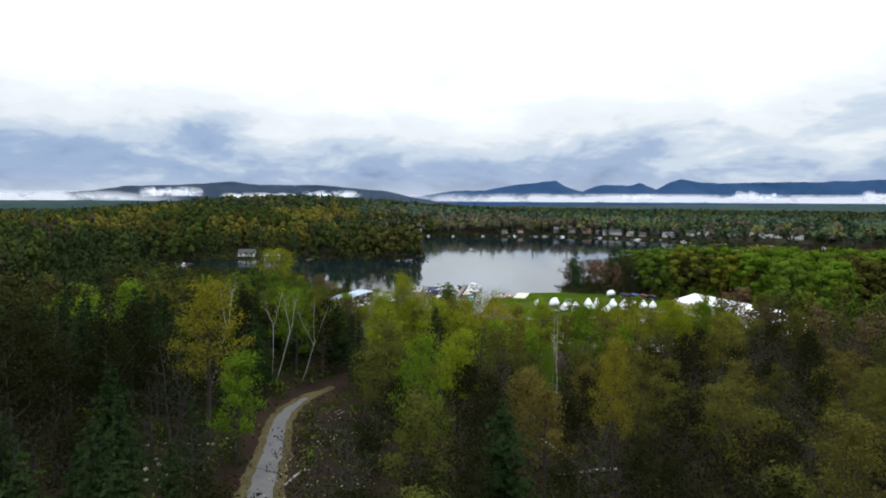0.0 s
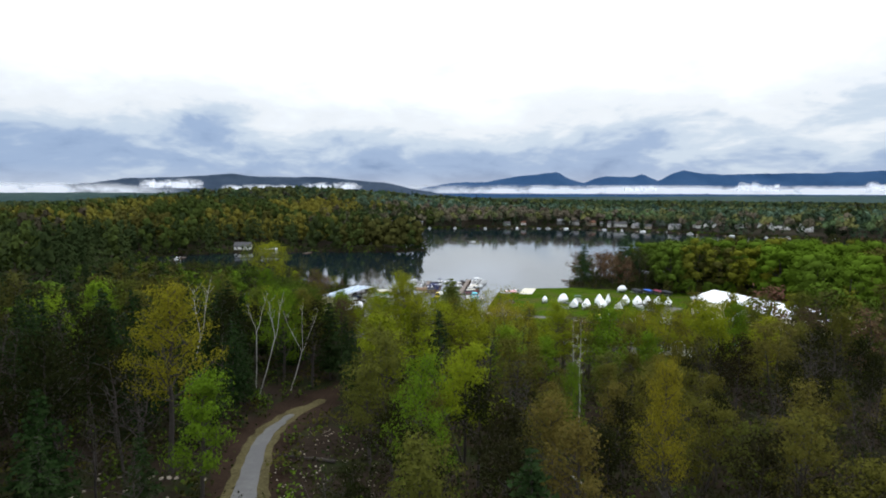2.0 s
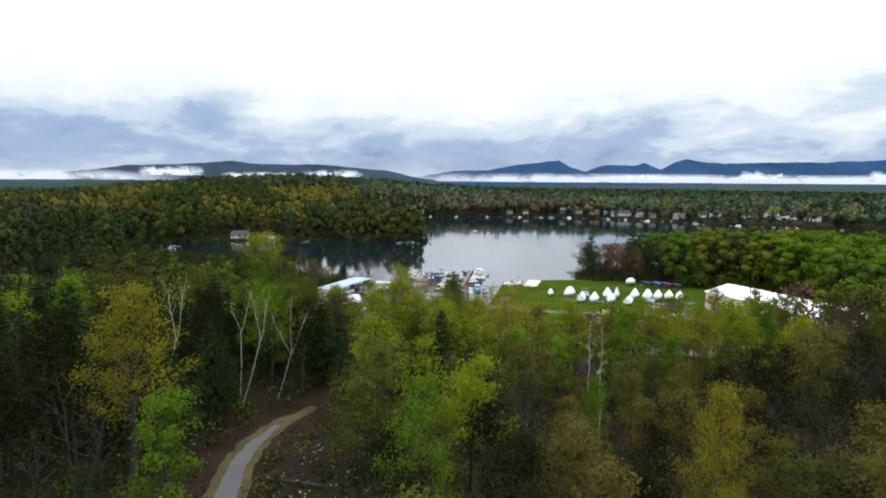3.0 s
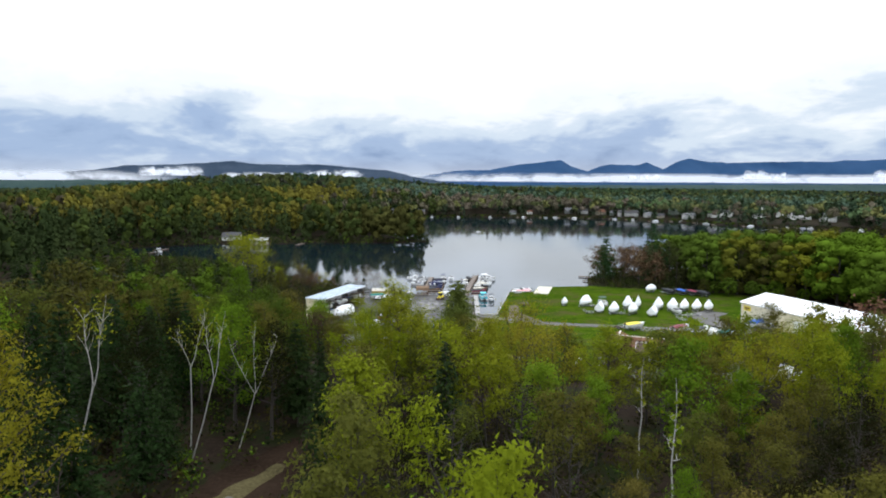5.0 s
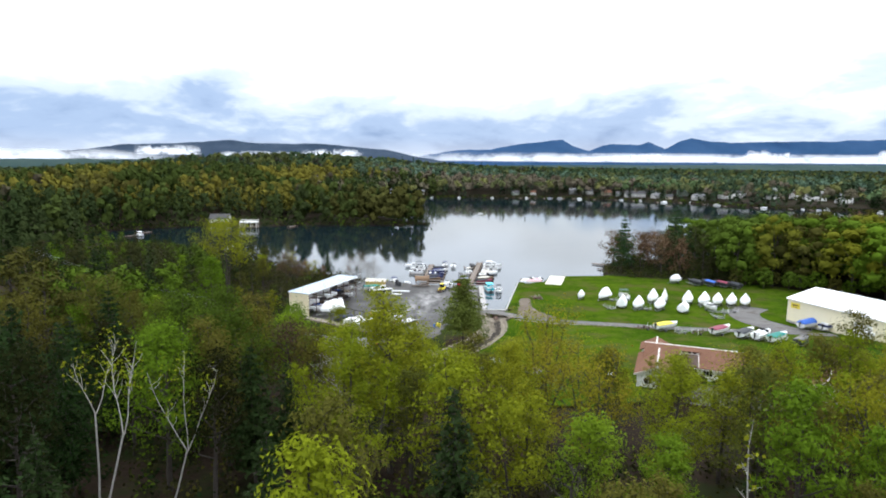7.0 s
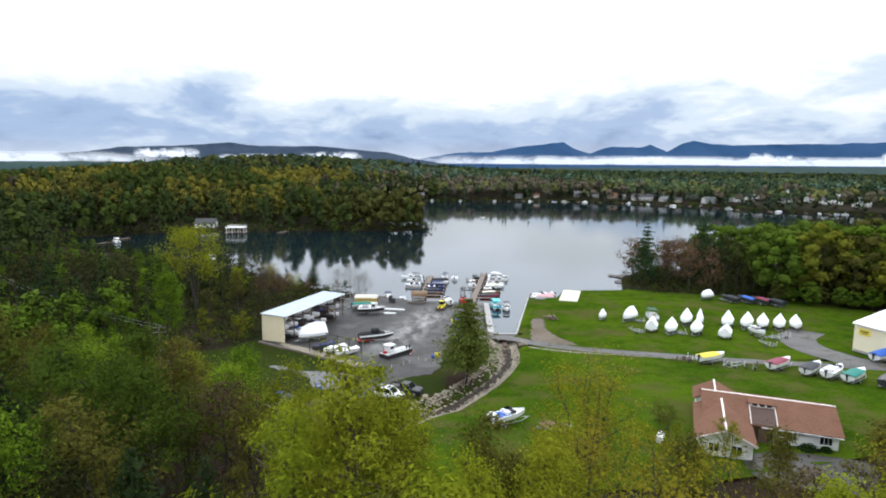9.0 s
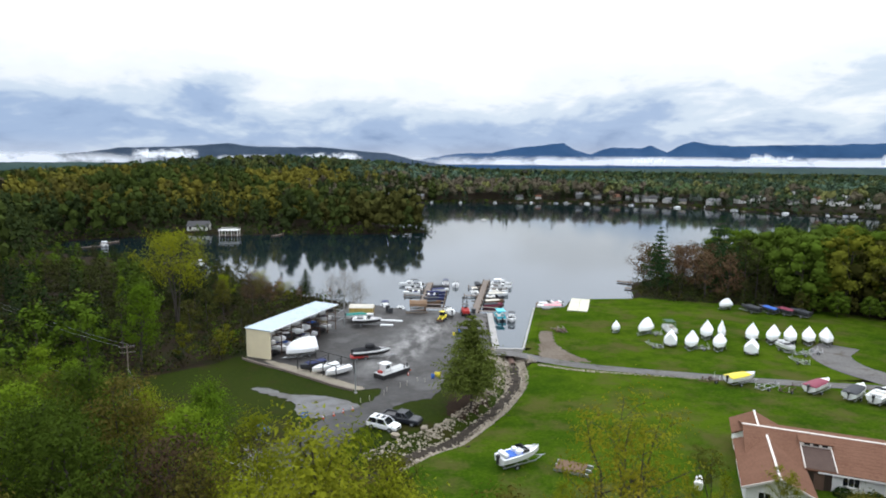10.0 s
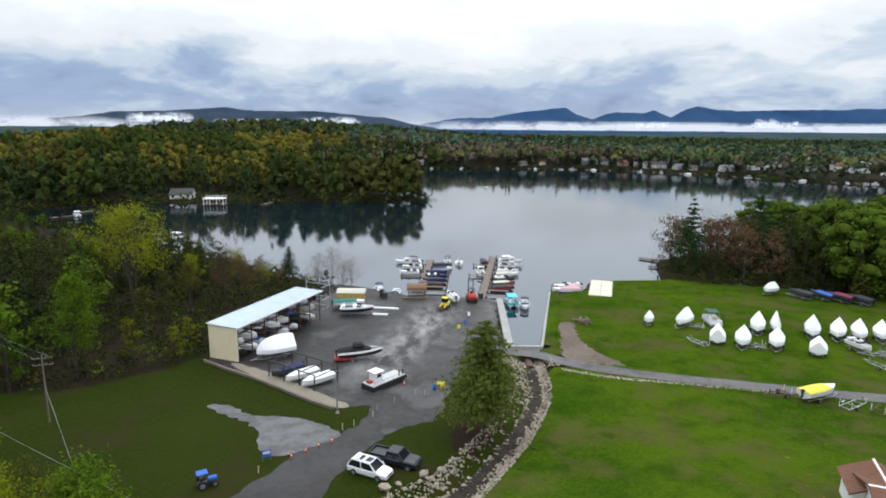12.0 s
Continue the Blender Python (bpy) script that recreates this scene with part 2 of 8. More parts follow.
M_LEAF_GOLD = leaf_mat("golden_leaves", [(0.205, 0.195, 0.014), (0.19, 0.19, 0.013), (0.225, 0.19, 0.018)], 0.4)
M_LEAF_RED = leaf_mat("budding_leaves", [(0.0782, 0.0490, 0.0272), (0.0714, 0.0476, 0.0286), (0.0952, 0.0646, 0.0258)])
M_NEEDLE = leaf_mat("needles", [(0.013, 0.029, 0.008), (0.018, 0.036, 0.011), (0.022, 0.038, 0.012)], 0.15)
M_PINE = leaf_mat("pine_needles", [(0.120, 0.150, 0.030), (0.120, 0.150, 0.030)], 0.25)


def island_leaf(name, tone, vary=0.32):
    m, n, l, b = material(name)
    geo = n.new("ShaderNodeNewGeometry")
    f = noise_fac(n, l, 0.09, 3, 0.6)
    g = noise_fac(n, l, 0.018, 3, 0.6, shift=8.0)
    c = mixc(n, l, ramp(n, l, geo.outputs["Random Per Island"], [(0.0, 0.0), (1.0, vary)]), tone, tuple(v * 0.3 for v in tone))
    c = mixc(n, l, ramp(n, l, f, [(0.35, 0.0), (0.7, 0.55)]), c, tuple(v * 0.5 for v in tone))
    c = mixc(n, l, ramp(n, l, g, [(0.4, 0.0), (0.65, 0.45)]), c, (0.045, 0.055, 0.018))
    l.new(c, b.inputs["Base Color"])
    b.inputs["Roughness"].default_value = 0.85
    b.inputs["Specular IOR Level"].default_value = 0.0
    return m

# ---- the lie of the land ----
LAKE = [(12, 108), (18.5, 107.5), (27, 146), (36.2, 147.6), (38.6, 157), (60, 158), (66, 182), (100, 202), (150, 216), (220, 232), (330, 255),
        (460, 300), (470, 400), (400, 455), (345, 497), (310, 521), (285, 545), (262, 588), (238, 595), (220, 616), (178, 637), (146, 651), (76, 655), (0, 650), (-60, 640), (-64, 500),
        (-48, 400), (-12, 355), (-7, 351), (-20, 343), (-60, 336), (-100, 334), (-150, 328), (-200, 300), (-195, 262),
        (-130, 230), (-80, 190), (-45, 163), (-20, 150), (-8, 143), (12, 141), (14, 137)]
SLOPE = ((-500, 30), (-200, 17), (-120, 14), (-90, 13), (-40, 10.3), (0, 7.5), (40, 5.3), (58, 4.2), (70, 3.1), (80, 2.2), (95, 1.5), (110, 1.2), (5000, 1.2))
CREEK = [(-24, 27), (-18, 34), (-12, 42), (-7, 48.5), (-2.6, 54), (1.8, 57.7), (5.5, 64.5), (9, 71.5), (12.2, 80), (14.5, 88), (15.2, 98), (15.2, 110)]


def lake_distance(x, y):
    """Metres to the shore, negative on the lake."""
    x, y = np.asarray(x, float), np.asarray(y, float)
    inside, best = np.zeros(x.shape, bool), np.full(x.shape, 1e9)
    for (ax, ay), (bx, by) in zip(LAKE, LAKE[1:] + LAKE[:1]):
        hit = ((ay > y) != (by > y)) & (x < (bx - ax) * (y - ay) / (by - ay + 1e-12) + ax)
        inside ^= hit
        dx, dy = bx - ax, by - ay
        k = np.clip(((x - ax) * dx + (y - ay) * dy) / (dx * dx + dy * dy), 0, 1)
        best = np.minimum(best, np.hypot(x - ax - k * dx, y - ay - k * dy))
    return np.where(inside, -best, best)


def creek_distance(x, y):
    x, y = np.asarray(x, float), np.asarray(y, float)
    best = np.full(x.shape, 1e9)
    for (ax, ay), (bx, by) in zip(CREEK, CREEK[1:]):
        dx, dy = bx - ax, by - ay
        k = np.clip(((x - ax) * dx + (y - ay) * dy) / (dx * dx + dy * dy), 0, 1)
        best = np.minimum(best, np.hypot(x - ax - k * dx, y - ay - k * dy))
    return best


def lie(x, y):
    """Height of the land before lake and creek are cut into it."""
    x, y = np.asarray(x, float), np.asarray(y, float)
    sx, sz = zip(*SLOPE)
    near = np.interp(y, sx, sz) + 0.02 * np.clip(x - 25, 0, 80) + 0.012 * np.clip(-45 - x, 0, 200) * (y < 120)
    far = np.clip((y - 330) / 500, 0, 1)
    hill = 33 * np.exp(-(((x + 270) / 310) ** 2 + ((y - 950) / 420) ** 2)) + 10 * np.exp(-(((x - 200) / 900) ** 2 + ((y - 1300) / 400) ** 2))
    west = 14 * np.exp(-(((x + 260) / 160) ** 2 + ((y - 480) / 160) ** 2))
    east = 9 * np.exp(-(((x - 480) / 200) ** 2 + ((y - 620) / 200) ** 2))
    roll = 0.35 * np.sin(x / 13 + 1.3) * np.sin(y / 17) * (y < 35)
    inland = np.clip(lake_distance(x, y) / 90, 0, 1)
    return near + (hill * far + west * (y > 300) + east * far) * inland + roll


def land(x, y):
    d = lake_distance(x, y)
    z = lie(x, y)
    k = np.clip((d + 0.6) / 1.4, 0, 1)
    z = -1.6 + (z + 1.6) * k
    c = creek_distance(x, y)
    bed = np.clip((3.6 - c) / 2.4, 0, 1)
    return np.where(d > 0.5, z - 1.1 * bed * bed * (3 - 2 * bed), z)


def ground_z(x, y):
    return float(land(np.array([x]), np.array([y]))[0])


def mesh_of(name, verts, faces, mat=None, smooth=False):
    me = bpy.data.meshes.new(name)
    if isinstance(faces, np.ndarray):
        v = np.asarray(verts, np.float32)
        n, k = faces.shape
        me.vertices.add(len(v))
        me.vertices.foreach_set("co", v.ravel())
        me.loops.add(n * k)
        me.loops.foreach_set("vertex_index", faces.astype(np.int32).ravel())
        me.polygons.add(n)
        me.polygons.foreach_set("loop_start", np.arange(0, n * k, k, dtype=np.int32))
    else:
        me.from_pydata([tuple(v) for v in verts], [], faces)
    if mat:
        me.materials.append(mat)
    if smooth:
        me.polygons.foreach_set("use_smooth", np.ones(len(me.polygons), bool))
    me.update(calc_edges=True)
    return me


def steps(*runs):
    out = []
    for a, b, d in runs:
        out += list(np.arange(a, b, d))
    return np.array(out + [runs[-1][1]])


GX = steps((-5200, -1500, 370), (-1500, -480, 85), (-480, -120, 12), (-120, 150, 1.5), (150, 520, 12), (520, 1500, 70), (1500, 5200, 370))
GY = steps((-1500, -150, 150), (-150, 190, 1.5), (190, 700, 9), (700, 1500, 40), (1500, 4700, 200))
gx, gy = np.meshgrid(GX, GY)
gz = land(gx, gy)
nx, ny = len(GX), len(GY)
cell = (np.arange(ny - 1)[:, None] * nx + np.arange(nx - 1)[None, :]).ravel()
quads = np.stack([cell, cell + 1, cell + nx + 1, cell + nx], 1)
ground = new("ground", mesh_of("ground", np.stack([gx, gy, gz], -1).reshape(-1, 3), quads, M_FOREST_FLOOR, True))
tagged(ground, "brown leaf-littered woodland ground sloping to the lake", "ground", kind="structure")
water = new("water", mesh_of("water", [(-900, 100, 0), (900, 100, 0), (900, 900, 0), (-900, 900, 0)], [(0, 1, 2, 3)], M_WATER))
tagged(water, "still grey-blue lake water mirroring trees and clouds", "lake", kind="structure")


def smooth_line(pts, closed=False, per=4):
    """Catmull-Rom through the points."""
    p = [Vector((*q, 0)) for q in pts]
    n, out = len(p), []
    for i in range(n if closed else n - 1):
        a = p[(i - 1) % n] if closed or i else p[0]
        b, c = p[i], p[(i + 1) % n]
        d = p[(i + 2) % n] if closed or i + 2 < n else p[-1]
        for k in range(per):
            t = k / per
            q = 0.5 * (2 * b + (c - a) * t + (2 * a - 5 * b + 4 * c - d) * t * t + (3 * b - a - 3 * c + d) * t ** 3)
            out.append((q.x, q.y))
    return out if closed else out + [pts[-1]]


def patch(name, outline, mat, lift, label, category, cell=2.0, soft=True, ragged=0.25, zfun=None, grow=0.0):
    """A piece of ground cover lying on the land, with an uneven edge."""
    from mathutils.geometry import delaunay_2d_cdt
    edge = smooth_line(outline, True, 6) if soft else outline
    ring = []
    for (ax, ay), (bx, by) in zip(edge, edge[1:] + edge[:1]):
        k = max(1, int(math.hypot(bx - ax, by - ay) / (cell * 0.5)))
        ring += [(ax + (bx - ax) * j / k, ay + (by - ay) * j / k) for j in range(k)]
    if grow:
        turn = 1 if sum(ax * by - bx * ay for (ax, ay), (bx, by) in zip(ring, ring[1:] + ring[:1])) > 0 else -1
        wide = []
        for i, (x, y) in enumerate(ring):
            (ax, ay), (bx, by) = ring[i - 1], ring[(i + 1) % len(ring)]
            d = math.hypot(bx - ax, by - ay) or 1
            wide.append((x + turn * grow * (by - ay) / d, y - turn * grow * (bx - ax) / d))
        ring = wide
    ring = [(x + ragged * noise.noise((x * 0.9, y * 0.9, 3)), y + ragged * noise.noise((x * 0.9, y * 0.9, 9))) for x, y in ring]
    xs, ys = [p[0] for p in ring], [p[1] for p in ring]
    pts = [Vector(p) for p in ring]
    for x in np.arange(min(xs), max(xs), cell):
        for y in np.arange(min(ys), max(ys), cell):
            pts.append(Vector((x + 0.013, y + 0.017)))
    n = len(ring)
    v, _, f, *_ = delaunay_2d_cdt(pts, [(i, (i + 1) % n) for i in range(n)], [list(range(n))], 1, 1e-4)
    x, y = np.array([p.x for p in v]), np.array([p.y for p in v])
    z = (zfun or land)(x, y) + lift
    used = sorted({i for t in f for i in t})
    at = {i: k for k, i in enumerate(used)}
    ob = new(name, mesh_of(name, [(x[i], y[i], z[i]) for i in used], [[at[i] for i in t] for t in f], mat, True))
    return tagged(ob, label, category, kind="structure")


def strip(name, line, width, mat, lift, label, category, zfun=None, ragged=0.2):
    """A road or path along a line."""
    pts = smooth_line(line, False, 8)
    verts, faces, m = [], [], 7
    for i, (x, y) in enumerate(pts):
        a, b = pts[max(0, i - 1)], pts[min(len(pts) - 1, i + 1)]
        d = Vector((b[0] - a[0], b[1] - a[1])).normalized()
        w = width(i / (len(pts) - 1)) if callable(width) else width
        for k in range(m):
            o = (k / (m - 1) - 0.5) * w
            if k in (0, m - 1):
                o += ragged * noise.noise((x, y, k))
            qx, qy = x - d.y * o, y + d.x * o
            verts.append((qx, qy, float((zfun or land)(np.array([qx]), np.array([qy]))[0]) + lift))
        if i:
            faces += [((i - 1) * m + k, (i - 1) * m + k + 1, i * m + k + 1, i * m + k) for k in range(m - 1)]
    ob = new(name, mesh_of(name, verts, faces, mat, True))
    return tagged(ob, label, category, kind="structure")

# ---- trees ----
def tube(path, radii, sides, verts, faces):
    """A tapering limb along a path."""
    base = len(verts)
    for i, p in enumerate(path):
        d = (path[min(i + 1, len(path) - 1)] - path[max(i - 1, 0)]).normalized()
        u = d.cross(Vector((0.3, 0.9, 0.1))).normalized()
        w = d.cross(u)
        for k in range(sides):
            a = 2 * math.pi * k / sides
            verts.append(p + (u * math.cos(a) + w * math.sin(a)) * radii[i])
    for i in range(len(path) - 1):
        for k in range(sides):
            a, b = base + i * sides + k, base + i * sides + (k + 1) % sides
            faces.append((a, b, b + sides, a + sides))


def sprays(centres, sizes, rng, droop=0.0, flat=0.5, out=None, corners=4, loose=0.55, slim=0.5):
    """Leaf sprays strewn at the given places; out: the way each one faces."""
    n = len(centres)
    nrm = rng.normal(size=(n, 3))
    if out is not None:
        nrm = nrm * loose + out
        nrm[:, 2] += flat * 0.6
    else:
        nrm[:, 2] = np.abs(nrm[:, 2]) * (1 + flat)
    nrm /= np.linalg.norm(nrm, axis=1)[:, None] + 1e-9
    ref = rng.normal(size=(n, 3))
    u = np.cross(nrm, ref)
    u /= np.linalg.norm(u, axis=1)[:, None] + 1e-9
    w = np.cross(nrm, u)
    s = np.asarray(sizes)[:, None]
    down = np.array([0, 0, droop]) * s
    if corners == 3:
        verts = np.stack([centres + u * s * 0.75 - down * 0.5, centres - u * s * 0.4 + w * s * slim, centres - u * s * 0.4 - w * s * slim - down], 1)
        return verts.reshape(-1, 3), np.arange(3 * n).reshape(-1, 3)
    a = centres + u * s * 0.62
    b = centres + w * s * 0.42 + nrm * s * 0.12
    c = centres - u * s * 0.55 - down
    d = centres - w * s * 0.42 + nrm * s * 0.12
    verts = np.stack([a, b, c, d], 1).reshape(-1, 3)
    return verts, np.arange(4 * n).reshape(-1, 4)


def broadleaf(seed, h, spread, base, count, leaf, limbs=11, forks=1, thick=0.017, gather=0.75, twigs=2, corners=4):
    """Trunk mesh and crown mesh of a broad-leaved tree of height h."""
    rng = np.random.default_rng(seed)
    verts, faces, spots = [], [], []
    for f in range(forks):
        lean = Vector((rng.normal(), rng.normal(), 0)) * (0.03 if forks == 1 else 0.14)
        tr = [Vector((0, 0, -0.5)) + Vector((lean.x * h * t * 0.9 + rng.normal() * 0.10 * t * 2, lean.y * h * t * 0.9 + rng.normal() * 0.10 * t * 2, t * h * 0.95 + (0.5 * t)))
              for t in np.linspace(0, 1, 8)]
        r0 = h * thick / math.sqrt(forks)
        tube(tr, [r0 * (1 - 0.88 * t) for t in np.linspace(0, 1, 8)], 7 if twigs else 5, verts, faces)
        for i in range(limbs // forks):
            t = base + (0.97 - base) * ((i + rng.random()) / (limbs / forks))
            k = min(int(t * 7), 6)
            p = tr[k].lerp(tr[k + 1], t * 7 - k)
            ang = i * 2.4 + rng.random() * 0.9
            rel = (t - base) / (1 - base)
            reach = spread * (0.55 + 0.6 * math.sin(math.pi * min(1, 0.25 + rel * 0.75))) * (1 - 0.55 * rel) * (0.7 + 0.6 * rng.random())
            side = Vector((math.cos(ang), math.sin(ang), 0))
            rise = reach * (0.45 + 0.55 * rng.random())
            limb = [p + side * reach * q + Vector((0, 0, rise * q ** 1.3)) + Vector(rng.normal(size=3)) * 0.12 * q for q in (0, 0.35, 0.7, 1.0)]
            tube(limb, [r0 * 0.42 * (1 - 0.5 * rel) * (1 - 0.85 * q) for q in (0, 0.35, 0.7, 1.0)], 4, verts, faces)
            spots += [(limb[2], 0.8), (limb[3], 1.0), (limb[1].lerp(limb[2], 0.5), 0.55)]
            for _ in range(twigs):
                q = limb[1].lerp(limb[2], rng.random())
                tip = q + Vector((rng.normal() * reach * 0.35, rng.normal() * reach * 0.35, reach * (0.2 + 0.3 * rng.random())))
                tube([q, q.lerp(tip, 0.5) + Vector((0, 0, 0.1)), tip], [r0 * 0.2, r0 * 0.12, r0 * 0.04], 3, verts, faces)
                spots.append((tip, 0.9))
        spots += [(tr[-1], 1.0), (tr[-2], 0.9)]
    cent = np.array([s[0] for s in spots])
    wt = np.array([s[1] for s in spots])
    rad = gather * spread * 0.42
    pick = rng.choice(len(spots), count, p=wt / wt.sum())
    pos = cent[pick] + rng.normal(size=(count, 3)) * np.array([rad, rad, rad * 0.75]) * (0.35 + 0.65 * rng.random((count, 1)))
    pos[:, 2] = np.maximum(pos[:, 2], h * base * 0.6)
    mid = np.array([0, 0, h * (0.45 + base * 0.5)])
    face = (pos - cent[pick]) / rad * 0.55 + (pos - mid) / np.array([spread, spread, h * 0.4]) * 0.7
    lv, lf = sprays(pos, leaf * (0.55 + 0.9 * rng.random(count)), rng, 0.15, 0.5, face, corners, 0.55, 0.3 if leaf < 0.5 else 0.5)
    return (verts, faces), (lv, lf)


def conifer(seed, h, spread, base, tiers, per, leaf, ragged=0.25, corners=4, slim=0.5, fill=0.42, power=0.75, rise=None):
    """Trunk and needle crown of a pine or spruce."""
    rng = np.random.default_rng(seed)
    verts, faces, pos, siz = [], [], [], []
    tr = [Vector((rng.normal() * 0.06, rng.normal() * 0.06, -0.4 + t * (h + 0.4))) for t in np.linspace(0, 1, 7)]
    tube(tr, [h * 0.014 * (1 - 0.93 * t) for t in np.linspace(0, 1, 7)], 7, verts, faces)
    for i in range(tiers):
        t = base + (0.985 - base) * i / (tiers - 1)
        k = max(3, int(per * (1 - 0.45 * t)))
        for j in range(k):
            ang = 2 * math.pi * (j + rng.random() * 0.7) / k + i * 0.7
            reach = spread * ((1 - t) / (1 - base)) ** power * (1 - ragged + 2 * ragged * rng.random()) * (0.75 if t < base + 0.08 else 1) + 0.25
            z = h * t + rng.normal() * 0.12
            sag = reach * (0.05 - 0.22 * (1 - t) if rise is None else rise)
            tip = Vector((math.cos(ang) * reach, math.sin(ang) * reach, z + sag))
            tube([Vector((0, 0, z)), tip.lerp(Vector((0, 0, z)), 0.5) + Vector((0, 0, 0.1 * reach)), tip], [0.05, 0.03, 0.012], 3, verts, faces)
            m = max(2, int(reach / (leaf * fill)))
            for q in range(m):
                f = (q + 0.7) / m
                side = rng.normal(size=3) * np.array([0.16, 0.16, 0.06]) * reach * (0.4 + f * 0.6)
                pos.append([math.cos(ang) * reach * f + side[0], math.sin(ang) * reach * f + side[1], z + sag * f + 0.12 * reach * math.sin(f * 3.1) + side[2]])
                siz.append(leaf * (0.7 + 0.6 * rng.random()))
    pos = np.array(pos)
    face = pos / spread * np.array([0.8, 0.8, 0.0]) + np.array([0, 0, 0.5])
    lv, lf = sprays(pos, np.array(siz), rng, 0.3, 0.8, face, corners, 0.55, slim)
    return (verts, faces), (lv, lf)


GOLD = (1 + 5 ** 0.5) / 2
ICO_V = np.array([(-1, GOLD, 0), (1, GOLD, 0), (-1, -GOLD, 0), (1, -GOLD, 0), (0, -1, GOLD), (0, 1, GOLD), (0, -1, -GOLD), (0, 1, -GOLD), (GOLD, 0, -1), (GOLD, 0, 1), (-GOLD, 0, -1), (-GOLD, 0, 1)]) / math.hypot(1, GOLD)
ICO_F = np.array([(a, b, c) for a in range(12) for b in range(a + 1, 12) for c in range(b + 1, 12)
                  if max(np.linalg.norm(ICO_V[a] - ICO_V[b]), np.linalg.norm(ICO_V[b] - ICO_V[c]), np.linalg.norm(ICO_V[a] - ICO_V[c])) < 1.2])
ICO_F = np.array([(a, b, c) if np.dot(np.cross(ICO_V[b] - ICO_V[a], ICO_V[c] - ICO_V[a]), ICO_V[a]) > 0 else (a, c, b) for a, b, c in ICO_F])


def bough(rng, c, r):
    """The leafy heart of one bough: an uneven closed lump behind the sprays."""
    return c + ICO_V * r * (0.75 + 0.5 * rng.random((12, 1)))


def dome(seed, h, spread, base, lumps, per, leaf, limbs=6, flat=1.0):
    """Trunk and crown of a full tree seen from afar: boughs rounded into lumps."""
    rng = np.random.default_rng(seed)
    verts, faces = [], []
    mid, half = h * (1 + base) / 2, h * (1 - base) / 2
    tr = [Vector((rng.normal() * 0.15 * t, rng.normal() * 0.15 * t, -0.5 + t * (mid + half * 0.4))) for t in (0, 0.35, 0.7, 1)]
    tube(tr, [h * 0.016 * (1 - 0.7 * t) for t in (0, 0.35, 0.7, 1)], 5, verts, faces)
    pos, out, hearts = [], [], []
    for i in range(lumps):
        z = 1 - 1.84 * (i + 0.5) / lumps
        a = i * 2.4 + rng.random() * 0.8
        ring = math.sqrt(1 - z * z)
        d = np.array([math.cos(a) * ring, math.sin(a) * ring, z])
        c = np.array([0, 0, mid]) + d * np.array([spread, spread, half]) * (0.58 + 0.28 * rng.random())
        r = spread * rng.uniform(0.2, 0.38)
        if i % max(1, lumps // limbs) == 0:
            tube([Vector((0, 0, mid * 0.8)), Vector((*c[:2] * 0.5, (mid * 0.8 + c[2]) / 2)), Vector(c)], [h * 0.006, h * 0.004, h * 0.001], 3, verts, faces)
        hearts.append(bough(rng, c, np.array([r, r, r * 0.8]) * 0.68))
        n = int(per * rng.uniform(0.7, 1.3))
        q = rng.normal(size=(n * 2, 3))
        q /= np.linalg.norm(q, axis=1)[:, None]
        q = q[q @ d > -0.35][:n]
        pos.append(c + q * r * np.array([1, 1, 0.8 * flat]) * (0.78 + 0.3 * rng.random((len(q), 1))))
        out.append(q * 1.2 + np.array([0, 0, 0.15]))
    pos, out = np.concatenate(pos), np.concatenate(out)
    lv, lf = sprays(pos, leaf * (0.6 + 0.8 * rng.random(len(pos))), rng, 0.12, 0.4, out, 3, 0.5, 0.45)
    hv = np.concatenate(hearts)
    hf = np.concatenate([ICO_F + 12 * i for i in range(len(hearts))]) + len(lv)
    return (verts, faces), (np.concatenate([lv, hv]), np.concatenate([lf, hf]))


def forked_birch(seed, h, lean, fork, stems):
    """A slender leaning birch: one trunk that parts into bare stems, with few leaves at the tips."""
    rng = np.random.default_rng(seed)
    verts, faces, tips = [], [], []
    foot = Vector((-lean * h * fork, 0, -0.5))
    crotch = Vector((0, 0, h * fork))
    tube([foot, foot.lerp(crotch, 0.5) + Vector((0.12, 0.1, 0)), crotch], [h * 0.0055, h * 0.0046, h * 0.004], 7, verts, faces)
    for k in range(stems):
        side = (k - (stems - 1) / 2) * 0.34 * h * 0.5 + rng.normal() * 0.3
        dy = rng.normal() * 1.0
        top = h * (1 - 0.10 * abs(k - stems // 2) - 0.06 * rng.random())
        path = [crotch + Vector((side * q ** 0.8 + 0.12 * math.sin(q * 7 + k), dy * q, (top - h * fork) * q)) for q in np.linspace(0, 1, 6)]
        tube(path, [h * 0.0030 * (1 - 0.7 * q) for q in np.linspace(0, 1, 6)], 5, verts, faces)
        for j in range(7):
            q = 0.3 + 0.68 * rng.random()
            p = path[min(4, int(q * 5))].lerp(path[min(5, int(q * 5) + 1)], q * 5 % 1)
            tip = p + Vector((rng.normal() * 0.55, rng.normal() * 0.5, rng.uniform(0.7, 1.9)))
            tube([p, p.lerp(tip, 0.5) + Vector((0.1, 0, -0.05)), tip], [h * 0.0018, h * 0.0012, h * 0.0005], 3, verts, faces)
            tips.append(tip)
    cent = np.array([tuple(t) for t in tips])[rng.integers(len(tips), size=170)]
    pos = cent + rng.normal(size=(170, 3)) * 0.55
    lv, lf = sprays(pos, 0.16 + 0.14 * rng.random(170), rng, 0.15, 0.5, None, 3)
    return (verts, faces), (lv, lf)


KINDS = {}


